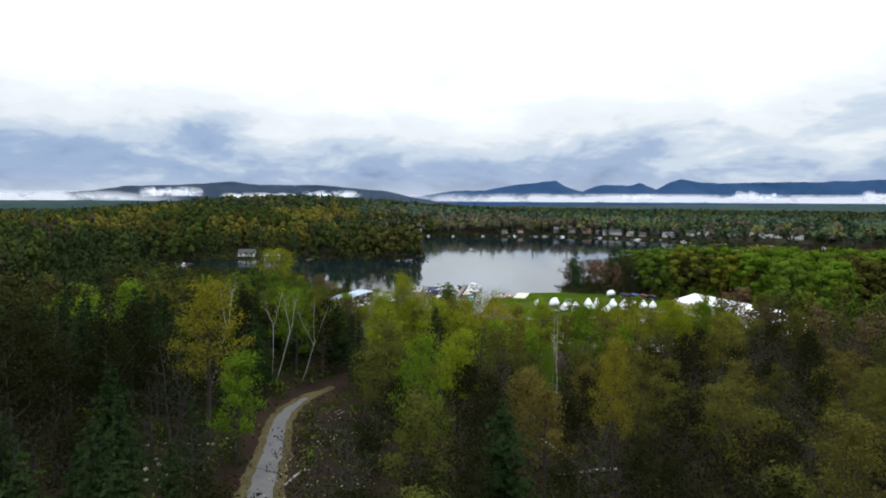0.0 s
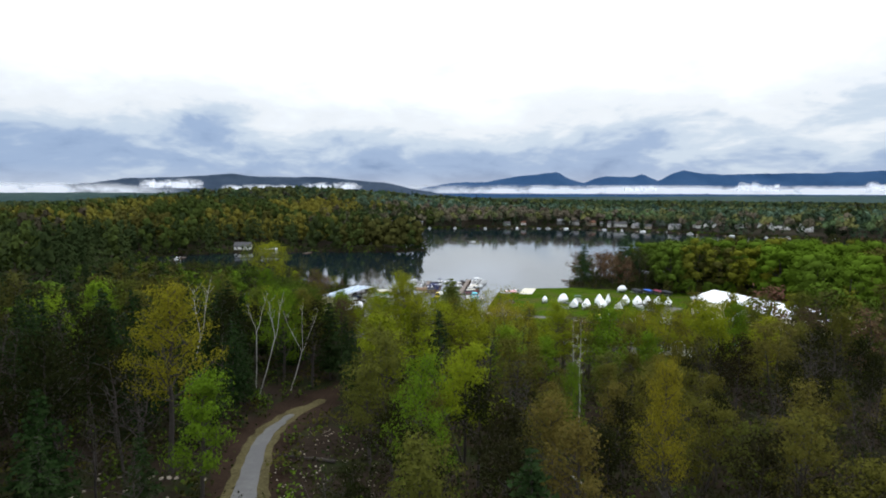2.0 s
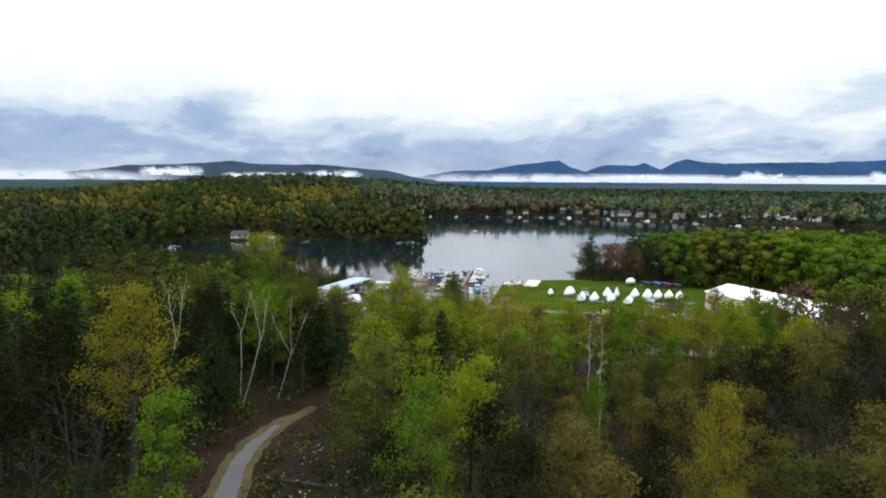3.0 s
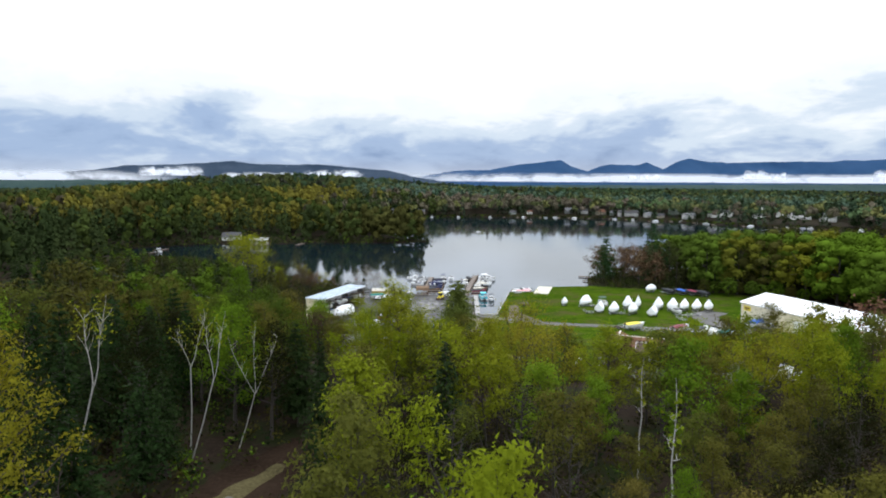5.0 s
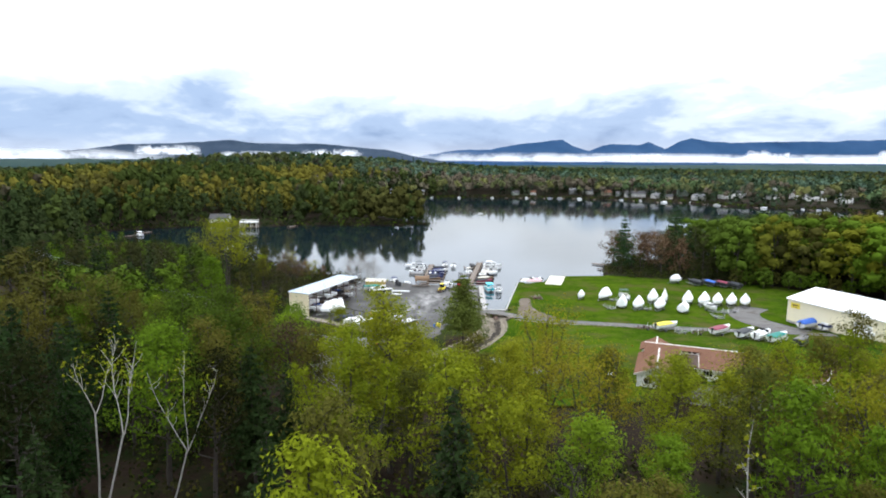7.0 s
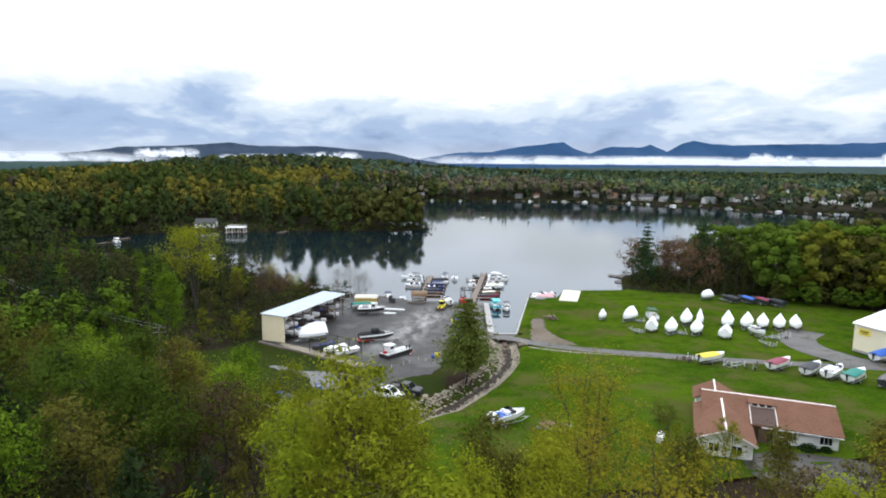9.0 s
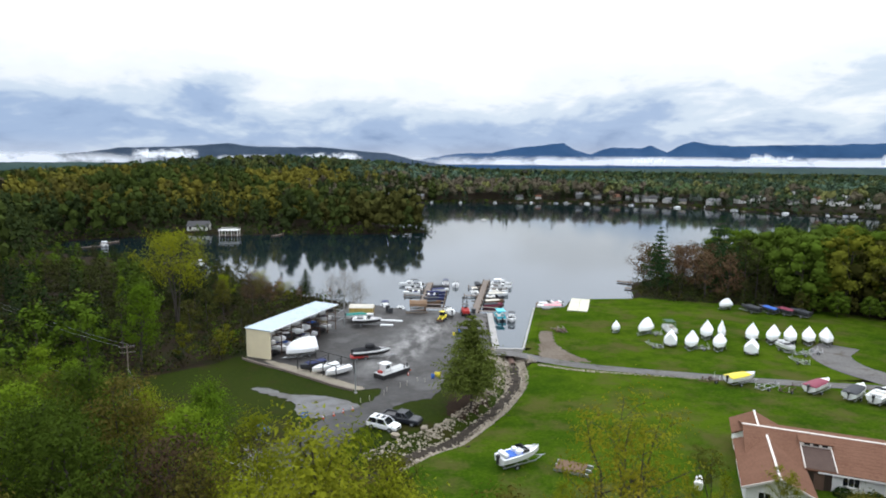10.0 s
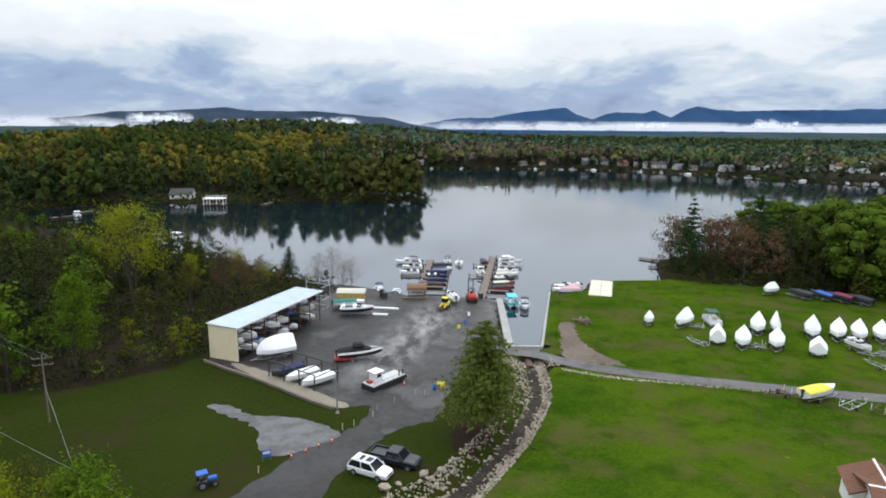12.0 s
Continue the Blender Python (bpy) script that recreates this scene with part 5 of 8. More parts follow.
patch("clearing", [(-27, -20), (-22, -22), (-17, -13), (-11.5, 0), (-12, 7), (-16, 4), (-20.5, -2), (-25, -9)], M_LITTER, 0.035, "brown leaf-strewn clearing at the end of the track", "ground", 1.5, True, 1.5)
strip("track_verge", TRACK[:6], lambda f: 5.4 - 3.8 * f * f, M_STRAW, 0.05, "straw-coloured dry grass along the track", "ground", ragged=1.0)
strip("woodland_track", TRACK[:5], lambda f: 2.7 - 1.9 * f ** 3, M_WORN, 0.07, "grey gravel track through the wood", "road", ragged=0.5)
# the bare ground dips a little under its covers
flat_v = np.empty(len(ground.data.vertices) * 3, np.float32)
ground.data.vertices.foreach_get("co", flat_v)
flat_v = flat_v.reshape(-1, 3)
under = land(flat_v[:, 0], flat_v[:, 1]) - 0.28
for cover in [o for o in bpy.data.objects if o.name.split(".")[0] in ("parking_lot", "lawn", "grass_field", "verge")]:
    pts = np.empty(len(cover.data.vertices) * 3, np.float32)
    cover.data.vertices.foreach_get("co", pts)
    pts = pts.reshape(-1, 3)
    low, high = pts.min(0), pts.max(0)
    box_i = np.nonzero((flat_v[:, 0] > low[0] - 2) & (flat_v[:, 0] < high[0] + 2) & (flat_v[:, 1] > low[1] - 2) & (flat_v[:, 1] < high[1] + 2))[0]
    cells = {(int(x // 1.5), int(y // 1.5)) for x, y, _ in pts}
    for i in box_i:
        cx, cy = int(flat_v[i, 0] // 1.5), int(flat_v[i, 1] // 1.5)
        if any((cx + dx, cy + dy) in cells for dx in (-2, -1, 0, 1, 2) for dy in (-2, -1, 0, 1, 2)):
            flat_v[i, 2] = under[i]
ground.data.vertices.foreach_set("co", flat_v.ravel())
ground.data.update()

# ---- kit for building things ----
def part(name, bm, mat, parent, label="", smooth=False, at=None):
    """Links a bmesh as one mesh object under a thing or part."""
    bmesh.ops.recalc_face_normals(bm, faces=bm.faces)
    me = bpy.data.meshes.new(name)
    bm.to_mesh(me)
    bm.free()
    me.materials.append(mat)
    if smooth:
        me.polygons.foreach_set("use_smooth", np.ones(len(me.polygons), bool))
    ob = new(name, me)
    ob.parent = parent
    if at is not None:
        ob.matrix_local = at
    if label:
        ob["label"] = label
    return ob


def thing(name, m, label, category, group=""):
    ob = new(name)
    ob.matrix_world = m
    return tagged(ob, label, category, group)


def add_box(bm, size, at, rot=(0, 0, 0), bevel=0.0):
    g = bmesh.ops.create_cube(bm, size=1, matrix=pose(*at, *rot) @ Matrix.Diagonal((*size, 1)))
    if bevel:
        edges = {e for v in g["verts"] for e in v.link_edges}
        bmesh.ops.bevel(bm, geom=list(edges), offset=bevel, segments=1, affect="EDGES")
    return bm


def add_cyl(bm, p0, p1, r0, r1=None, sides=8):
    p0, p1 = Vector(p0), Vector(p1)
    d = p1 - p0
    m = Matrix.Translation((p0 + p1) / 2) @ d.to_track_quat("Z", "Y").to_matrix().to_4x4()
    bmesh.ops.create_cone(bm, cap_ends=True, segments=sides, radius1=r0, radius2=r0 if r1 is None else r1, depth=d.length, matrix=m)
    return bm


def add_loft(bm, rings, caps=True):
    rows = [[bm.verts.new(p) for p in ring] for ring in rings]
    n = len(rings[0])
    for a, b in zip(rows, rows[1:]):
        for k in range(n):
            bm.faces.new((a[k], a[(k + 1) % n], b[(k + 1) % n], b[k]))
    if caps:
        bm.faces.new(rows[0][::-1])
        bm.faces.new(rows[-1])
    return bm


def one_box(size, at, rot=(0, 0, 0), bevel=0.0):
    return add_box(bmesh.new(), size, at, rot, bevel)


def one_cyl(p0, p1, r0, r1=None, sides=8):
    return add_cyl(bmesh.new(), p0, p1, r0, r1, sides)


def shade(key, color, **kw):
    """One paint of each colour, kept for reuse."""
    if key not in PAINTS:
        PAINTS[key] = paint_mat(key, color, **kw)
    return PAINTS[key]


PAINTS = {}
WHITE_WRAP = shade("white_shrink_wrap", (0.86, 0.86, 0.86), rough=0.35, dirt=0.08)
WHITE_GEL = shade("white_gelcoat", (0.74, 0.74, 0.73), rough=0.2, dirt=0.2)
CREAM = shade("cream_canvas", (0.55, 0.51, 0.43), rough=0.8, dirt=0.3)
YELLOW = shade("yellow_canvas", (0.72, 0.58, 0.05), rough=0.7, dirt=0.15)
MAROON = shade("maroon_canvas", (0.20, 0.035, 0.06), rough=0.75)
TEAL = shade("teal_canvas", (0.01, 0.16, 0.13), rough=0.75)
NAVY = shade("navy_canvas", (0.018, 0.025, 0.085), rough=0.75)
BLUE = shade("blue_canvas", (0.03, 0.11, 0.42), rough=0.7)
AQUA = shade("aqua_paint", (0.05, 0.42, 0.50), rough=0.5)
BLACK = shade("black_paint", (0.014, 0.014, 0.016), rough=0.35, dirt=0.4, dirt_color=(0.05, 0.045, 0.04))
CHAR = shade("charcoal_canvas", (0.035, 0.037, 0.042), rough=0.8)
RED = shade("red_paint", (0.36, 0.022, 0.018), rough=0.4)
ORANGE = shade("orange_paint", (0.58, 0.075, 0.025), rough=0.6)
PINK = shade("pink_canvas", (0.62, 0.30, 0.32), rough=0.7)
GALV = shade("galvanised_steel", (0.34, 0.35, 0.36), rough=0.5, metal=0.7, dirt=0.4)
RUST = shade("rusty_steel", (0.085, 0.045, 0.03), rough=0.8, dirt=0.6)
DARKSTEEL = shade("dark_steel", (0.045, 0.043, 0.042), rough=0.6, metal=0.3, dirt=0.4)
RUBBER = shade("tyre_rubber", (0.016, 0.016, 0.017), rough=0.9)
DARKGLASS = shade("dark_glass", (0.010, 0.012, 0.015), rough=0.05, dirt=0.05)
GREYWOOD = shade("weathered_planks", (0.165, 0.132, 0.108), rough=0.9, dirt=0.7, scale=2.5)
BROWNWOOD = shade("brown_timber", (0.13, 0.075, 0.04), rough=0.85, dirt=0.6)
BEIGE = shade("beige_siding", (0.74, 0.65, 0.45), rough=0.6, dirt=0.22, scale=0.5)
CREAMWALL = shade("cream_siding", (0.76, 0.69, 0.50), rough=0.6, dirt=0.18, scale=0.4)
BLUEROOF = shade("pale_blue_metal_roof", (0.46, 0.53, 0.60), rough=0.38, dirt=0.3, scale=0.5)
WHITEROOF = shade("white_metal_roof", (0.80, 0.80, 0.80), rough=0.4, dirt=0.12, scale=0.3)
CONCRETE = ground_mat("concrete", (0.20, 0.195, 0.185), (0.29, 0.28, 0.265), (0.38, 0.37, 0.35), 0.3, 4.0, relief=0.2, depth=0.01)
PADMAT = ground_mat("pale_concrete_pad", (0.42, 0.39, 0.30), (0.52, 0.49, 0.39), (0.60, 0.57, 0.47), 0.25, 3.0, relief=0.15, depth=0.01)
WALLWHITE = shade("white_clapboard", (0.74, 0.73, 0.70), rough=0.6, dirt=0.25, scale=0.8)
SHINGLE = ground_mat("brown_shingles", (0.090, 0.046, 0.030), (0.13, 0.066, 0.043), (0.175, 0.094, 0.064), 0.4, 5.0, relief=0.5, depth=0.02)
STONE = ground_mat("pale_riprap", (0.120, 0.096, 0.070), (0.235, 0.198, 0.152), (0.38, 0.335, 0.27), 0.8, 4.0, relief=0.5, depth=0.03)


# ---- boats and trailers ----
def hull_rings(length, beam, depth, z, inset=0.0, top=None):
    rings = []
    for t in (0.0, 0.02, 0.2, 0.42, 0.6, 0.75, 0.87, 0.95, 1.0):
        b = beam / 2 * (1 - max(0, (t - 0.38) / 0.62) ** 2.3) * (0.96 if t < 0.1 else 1) + 0.02 - inset * (1 if t < 0.97 else 0.3)
        b = max(b, 0.02)
        y = (t - 0.5) * length
        keel = z + depth * 0.55 * max(0, (t - 0.55) / 0.45) ** 2
        sheer = z + depth * (0.92 + 0.22 * t)
        chine = keel + (sheer - keel) * 0.42
        rings.append([(-b, y, sheer), (-0.86 * b, y, chine), (0, y, keel), (0.86 * b, y, chine), (b, y, sheer)])
    return rings


def cover_rings(length, beam, depth, z, peak, sharp=1.0, skirt=0.18):
    """Canvas or wrap drawn over a boat, high amidships and falling to bow and stern."""
    rings = []
    for t in (0.0, 0.03, 0.2, 0.42, 0.6, 0.75, 0.88, 0.96, 1.0):
        b = beam / 2 * (1 - max(0, (t - 0.38) / 0.62) ** 2.3) * 1.03 + 0.03
        y = (t - 0.5) * length * 1.01
        sheer = z + depth * (0.92 + 0.22 * t)
        h = peak * (0.42 + 0.58 * math.sin(math.pi * min(1, (0.30 if skirt > 0.3 else 0.18) + t * (0.64 if skirt > 0.3 else 0.74))) ** sharp) * (1 - max(0, (t - 0.8) / 0.2) ** 2 * 0.8)
        rings.append([(-b * (1.0 if skirt < 0.3 else 0.93), y, sheer - skirt), (-b * 0.99, y, sheer + 0.06), (-b * 0.5, y, sheer + h * (0.56 if skirt > 0.3 else 0.66)), (0, y, sheer + h), (b * 0.5, y, sheer + h * (0.56 if skirt > 0.3 else 0.66)), (b * 0.99, y, sheer + 0.06), (b * (1.0 if skirt < 0.3 else 0.93), y, sheer - skirt)])
    return rings


def add_wheel(parent, x, y, r, w, name="wheel"):
    wheel = part(name, one_cyl((x - w / 2, y, r), (x + w / 2, y, r), r, sides=14), RUBBER, parent)
    part("rim", one_cyl((x - w / 2 - 0.01, y, r), (x + w / 2 + 0.01, y, r), r * 0.58, sides=10), GALV, wheel)
    return wheel


def trailer_parts(parent, length, beam, mat=None):
    mat = mat or GALV
    bm = bmesh.new()
    for s in (-1, 1):
        add_box(bm, (0.09, length * 0.82, 0.11), (s * beam * 0.33, -length * 0.07, 0.46))
        add_cyl(bm, (s * beam * 0.33, length * 0.33, 0.46), (0, length * 0.62, 0.46), 0.05, sides=6)
    for f in (-0.42, -0.1, 0.2):
        add_box(bm, (beam * 0.66, 0.09, 0.08), (0, f * length, 0.44))
    frame_ob = part("trailer_frame", bm, mat, parent, "steel boat-trailer frame")
    part("tongue", one_cyl((0, length * 0.5, 0.46), (0, length * 0.68, 0.42), 0.05, sides=6), mat, frame_ob)
    for s in (-1, 1):
        add_wheel(parent, s * beam * 0.47, -length * 0.18, 0.32, 0.2)
        part("fender", one_box((0.24, 0.85, 0.05), (s * beam * 0.47, -length * 0.18, 0.70), bevel=0.02), mat, parent)


def outboard(parent, y, z, mat=None):
    m = part("outboard_motor", one_box((0.38, 0.5, 0.55), (0, y - 0.22, z + 0.55), (8, 0, 0), 0.08), mat or BLACK, parent)
    part("lower_unit", one_box((0.14, 0.3, 0.8), (0, y - 0.25, z - 0.05)), mat or BLACK, m)


def boat(x, y, heading, length, beam, hull, cover, label, style="covered", trailer=True, afloat=False, group="", peak=0.55, name="boat", lift=None, stripe=None):
    """style: covered, wrapped, open, cabin."""
    z0 = -0.28 if afloat else (lift if lift is not None else ground_z(x, y) + 0.06)
    ob = thing(name, pose(x, y, z0, 0, 0, heading), label, "boat", group)
    z = 0.0 if afloat or not trailer else 0.52
    depth = 0.95 + 0.04 * length
    part("hull", add_loft(bmesh.new(), hull_rings(length, beam, depth, z)), hull, ob)
    if stripe:
        rings = [[(q[0][0] * 1.05 - 0.05, q[0][1] * 1.02, q[0][2] + 0.05), (q[0][0] * 1.05 - 0.05, q[0][1] * 1.02, q[0][2] - 0.26), (q[4][0] * 1.05 + 0.05, q[4][1] * 1.02, q[4][2] - 0.26), (q[4][0] * 1.05 + 0.05, q[4][1] * 1.02, q[4][2] + 0.05)] for q in hull_rings(length, beam, depth, z)]
        part("stripe", add_loft(bmesh.new(), rings), stripe, ob, "pale band along the gunwale")
    sheer = z + depth
    if style in ("covered", "wrapped"):
        rings = cover_rings(length, beam, depth, z, peak, 1.0 if style == "wrapped" else 0.7, 0.62 if style == "wrapped" else 0.0)
        if style == "covered":
            rings = [[(px_ * 0.93, py_, pz_) for px_, py_, pz_ in q] for q in rings[:6]]
            rings[-1] = [(px_, py_, min(pz_, q0[2] + 0.1)) for (px_, py_, pz_), q0 in zip(rings[-1], [rings[-1][0]] * 7)]
            part("foredeck", add_loft(bmesh.new(), [[(q[0][0] * 0.97, q[0][1], q[0][2] + 0.02), (0, q[0][1], q[0][2] + 0.14), (q[4][0] * 0.97, q[0][1], q[0][2] + 0.02)] for q in hull_rings(length, beam, depth, z)[4:]]), hull, ob)
        part("cover", add_loft(bmesh.new(), rings), cover, ob, "tight white shrink-wrap" if style == "wrapped" else "canvas boat cover", style == "covered")
        if style == "covered":
            outboard(ob, -length / 2, sheer - 0.5)
    else:
        part("foredeck", add_loft(bmesh.new(), [[(-q[0][0] * -0.97, q[0][1], q[0][2] + 0.02), (0, q[0][1], q[0][2] + 0.16), (q[4][0] * -0.97, q[0][1], q[0][2] + 0.02)] for q in hull_rings(length, beam, depth, z)[4:]]), WHITE_GEL, ob)
        part("cockpit_floor", one_box((beam * 0.74, length * 0.46, 0.05), (0, -length * 0.2, sheer + 0.03)), cover, ob, "dark cockpit lining")
        for s in (-1, 1):
            part("seat", one_box((beam * 0.26, 0.6, 0.5), (s * beam * 0.2, -length * 0.08, sheer + 0.22), bevel=0.06), WHITE_GEL, ob)
        part("stern_bench", one_box((beam * 0.7, 0.6, 0.42), (0, -length * 0.4, sheer + 0.2), bevel=0.06), WHITE_GEL, ob)
        bm = bmesh.new()
        for s in (-1, 1):
            add_box(bm, (0.04, 1.0, 0.42), (s * beam * 0.38, length * 0.07, sheer + 0.3), (0, s * 14, 0))
        add_box(bm, (beam * 0.72, 0.04, 0.46), (0, length * 0.12, sheer + 0.3), (-32, 0, 0))
        part("windshield", bm, DARKGLASS, ob, "raked dark windscreen")
        outboard(ob, -length / 2, sheer - 0.5)
        if style == "cabin":
            part("cabin", add_loft(bmesh.new(), [[(-beam * 0.36, -length * 0.1, sheer), (beam * 0.36, -length * 0.1, sheer), (beam * 0.32, -length * 0.06, sheer + 1.0), (-beam * 0.32, -length * 0.06, sheer + 1.0)],
                                                 [(-beam * 0.26, length * 0.24, sheer), (beam * 0.26, length * 0.24, sheer), (beam * 0.2, length * 0.16, sheer + 0.9), (-beam * 0.2, length * 0.16, sheer + 0.9)]]), WHITE_GEL, ob)
        if style in ("bimini", "cabin"):
            top = part("bimini_top", add_loft(bmesh.new(), [[(-beam * 0.42, -length * 0.34 + k * length * 0.11, sheer + 1.25 + 0.1 * math.sin(k)), (0, -length * 0.34 + k * length * 0.11, sheer + 1.45 + 0.1 * math.sin(k)), (beam * 0.42, -length * 0.34 + k * length * 0.11, sheer + 1.25 + 0.1 * math.sin(k)), (0, -length * 0.34 + k * length * 0.11, sheer + 1.38 + 0.1 * math.sin(k))] for k in range(4)]), cover, ob, "canvas sun top")
            for s in (-1, 1):
                for f in (-0.3, 0.0):
                    part("pole", one_cyl((s * beam * 0.42, f * length, sheer), (s * beam * 0.4, f * length - 0.1, sheer + 1.25), 0.025, sides=5), GALV, top)
    if trailer and not afloat:
        trailer_parts(ob, length, beam)
    return ob


def pontoon_boat(x, y, heading, length, label, canopy=None, z=None, group="", fence=None):
    z0 = z if z is not None else ground_z(x, y) + 0.06
    ob = thing("pontoon_boat", pose(x, y, z0, 0, 0, heading), label, "pontoon boat", group)
    for s in (-1, 1):
        part("pontoon", add_loft(bmesh.new(), [[(s * 0.85 + r * math.cos(a), yy, 0.3 + r * math.sin(a)) for a in np.linspace(0, 5.5, 8)] for yy, r in ((-length / 2, 0.28), (length * 0.4, 0.3), (length / 2, 0.05))]), GALV, ob)
    part("deck", one_box((2.45, length * 0.96, 0.12), (0, 0, 0.66), bevel=0.02), shade("grey_deck", (0.45, 0.45, 0.44), rough=0.7), ob)
    bm = bmesh.new()
    for s in (-1, 1):
        add_box(bm, (0.04, length * 0.8, 0.62), (s * 1.18, -0.1, 1.06))
    for yy in (-length * 0.42, length * 0.38):
        add_box(bm, (2.36, 0.04, 0.62), (0, yy, 1.06))
    part("rail_fence", bm, fence or WHITE_GEL, ob, "panelled deck rail")
    for yy in (-length * 0.3, length * 0.22):
        part("bench", one_box((0.6, 1.4, 0.5), (-0.8, yy, 0.97), bevel=0.08), CREAM, ob)
    part("console", one_box((0.6, 0.6, 0.95), (0.6, 0, 1.2), bevel=0.05), WHITE_GEL, ob)
    if canopy:
        top = part("canopy", one_box((2.3, length * 0.52, 0.12), (0, -length * 0.1, 2.65), bevel=0.05), canopy, ob, "flat canvas canopy")
        for s in (-1, 1):
            for yy in (-length * 0.33, length * 0.13):
                part("pole", one_cyl((s * 1.1, yy, 0.7), (s * 1.1, yy, 2.62), 0.03, sides=5), GALV, top)
    outboard(ob, -length / 2, 0.5)
    return ob


def empty_trailer(x, y, heading, length, label, mat=None, group=""):
    ob = thing("boat_trailer", pose(x, y, ground_z(x, y) + 0.06, 0, 0, heading), label, "trailer", group)
    trailer_parts(ob, length, 2.0, mat)
    for s in (-1, 1):
        part("guide_post", one_cyl((s * 0.8, -length * 0.4, 0.5), (s * 0.8, -length * 0.4, 1.5), 0.035, sides=6), WHITE_GEL, ob)
    part("winch_post", one_box((0.1, 0.15, 0.7), (0, length * 0.42, 0.85)), mat or GALV, ob)
    return ob


# ---- vehicles ----
def section(w, zb, zt, y, round_=0.12):
    r = min(round_, (zt - zb) * 0.4)
    return [(-w, y, zb + r), (-w + r * 0.4, y, zb), (w - r * 0.4, y, zb), (w, y, zb + r), (w, y, zt - r), (w - r, y, zt), (-w + r, y, zt), (-w, y, zt - r)]


def vehicle(x, y, heading, kind, paint, label, z=None):
    """A parked car; its nose points along +Y of its own."""
    ob = thing({"suv": "suv", "pickup": "pickup_truck", "car": "car"}[kind], pose(x, y, z if z is not None else ground_z(x, y) + 0.06, 0, 0, heading), label, "car" if kind != "pickup" else "truck")
    L, W = {"suv": (4.9, 0.97), "pickup": (5.9, 1.0), "car": (4.6, 0.92)}[kind]
    h = {"suv": 1.05, "pickup": 1.12, "car": 0.92}[kind]
    f = L / 2
    if kind == "pickup":
        rows = [(-f, 0.9, 0.5, 1.05), (-f + 0.1, W, 0.42, 1.1), (0.35, W, 0.38, 1.12), (f - 0.9, W, 0.4, 1.12), (f - 0.25, W * 0.96, 0.42, 1.06), (f, W * 0.86, 0.5, 0.92)]
    else:
        rows = [(-f, 0.82 * W, 0.5, h * 0.94), (-f + 0.15, W, 0.40, h), (-0.6, W, 0.34, h), (f - 1.35, W, 0.34, h), (f - 0.35, W * 0.93, 0.38, h * 0.88), (f, W * 0.80, 0.48, h * 0.76)]
    body = part("body", add_loft(bmesh.new(), [section(w, zb, zt, yy) for yy, w, zb, zt in rows]), paint, ob, smooth=False)
    roof = {"suv": 1.74, "pickup": 1.82, "car": 1.46}[kind]
    c0, c1, c2, c3 = {"suv": (-f + 0.12, -f + 0.55, 0.42, 1.25), "pickup": (-0.75, -0.6, 0.75, 1.5), "car": (-f + 0.7, -f + 1.35, 0.35, 1.15)}[kind]
    part("glazing", add_loft(bmesh.new(), [[(-W * 0.93, c0, h - 0.05), (W * 0.93, c0, h - 0.05), (W * 0.93, c3, h - 0.05), (-W * 0.93, c3, h - 0.05)],
                                           [(-W * 0.78, c1, roof - 0.05), (W * 0.78, c1, roof - 0.05), (W * 0.76, c2, roof - 0.05), (-W * 0.76, c2, roof - 0.05)]]), DARKGLASS, ob, "dark tinted glass")
    bm = bmesh.new()
    add_box(bm, (W * 1.60, c2 - c1 + 0.06, 0.08), (0, (c1 + c2) / 2, roof - 0.03), bevel=0.03)
    top = part("roof", bm, paint, ob)
    for s in (-1, 1):
        for a, b in ((c0, c1), ((c0 + c3) / 2, (c1 + c2) / 2), (c3, c2)):
            part("pillar", one_cyl((s * W * 0.935, a, h - 0.06), (s * W * 0.785, b, roof - 0.04), 0.06, sides=5), paint, top)
    if kind == "suv":
        part("sunroof", one_box((0.9, 0.7, 0.02), (0, 0.0, roof + 0.015)), DARKGLASS, ob, "dark sunroof panel")
        part("sunroof", one_box((0.9, 0.5, 0.02), (0, -0.95, roof + 0.015)), DARKGLASS, ob, "dark sunroof panel")
        for s in (-1, 1):
            part("roof_rail", one_cyl((s * 0.66, -1.5, roof + 0.06), (s * 0.66, 0.4, roof + 0.06), 0.025, sides=5), GALV, ob)
    if kind == "pickup":
        part("bed_liner", one_box((1.6, 2.0, 0.04), (0, -f + 1.25, 1.12)), BLACK, ob, "dark open truck bed")
        bm = bmesh.new()
        for s in (-1, 1):
            add_box(bm, (0.12, 2.2, 0.25), (s * 0.9, -f + 1.2, 1.2))
        add_box(bm, (1.85, 0.1, 0.25), (0, -f + 0.1, 1.2))
        part("bed_sides", bm, paint, ob)
    for s in (-1, 1):
        for yy in (-f + 0.95, f - 0.95):
            add_wheel(ob, s * (W - 0.08), yy, 0.37, 0.24)
        part("headlight", one_box((0.34, 0.12, 0.18), (s * W * 0.62, f - 0.1, h * 0.72), (0, 0, -s * 18), 0.03), WHITE_GEL, ob, "clear headlight")
        part("tail_light", one_box((0.22, 0.06, 0.26), (s * W * 0.72, -f - 0.0, h * 0.85)), RED, ob, "red tail light")
        part("mirror", one_box((0.2, 0.12, 0.14), (s * (W + 0.1), c3 - 0.25, h + 0.08), bevel=0.03), paint, ob)
    part("grille", one_box((W * 0.9, 0.06, 0.24), (0, f - 0.01, h * 0.62)), BLACK, ob)
    part("bumper", one_box((W * 1.7, 0.14, 0.2), (0, f - 0.06, 0.46), bevel=0.04), BLACK if kind == "pickup" else paint, ob)
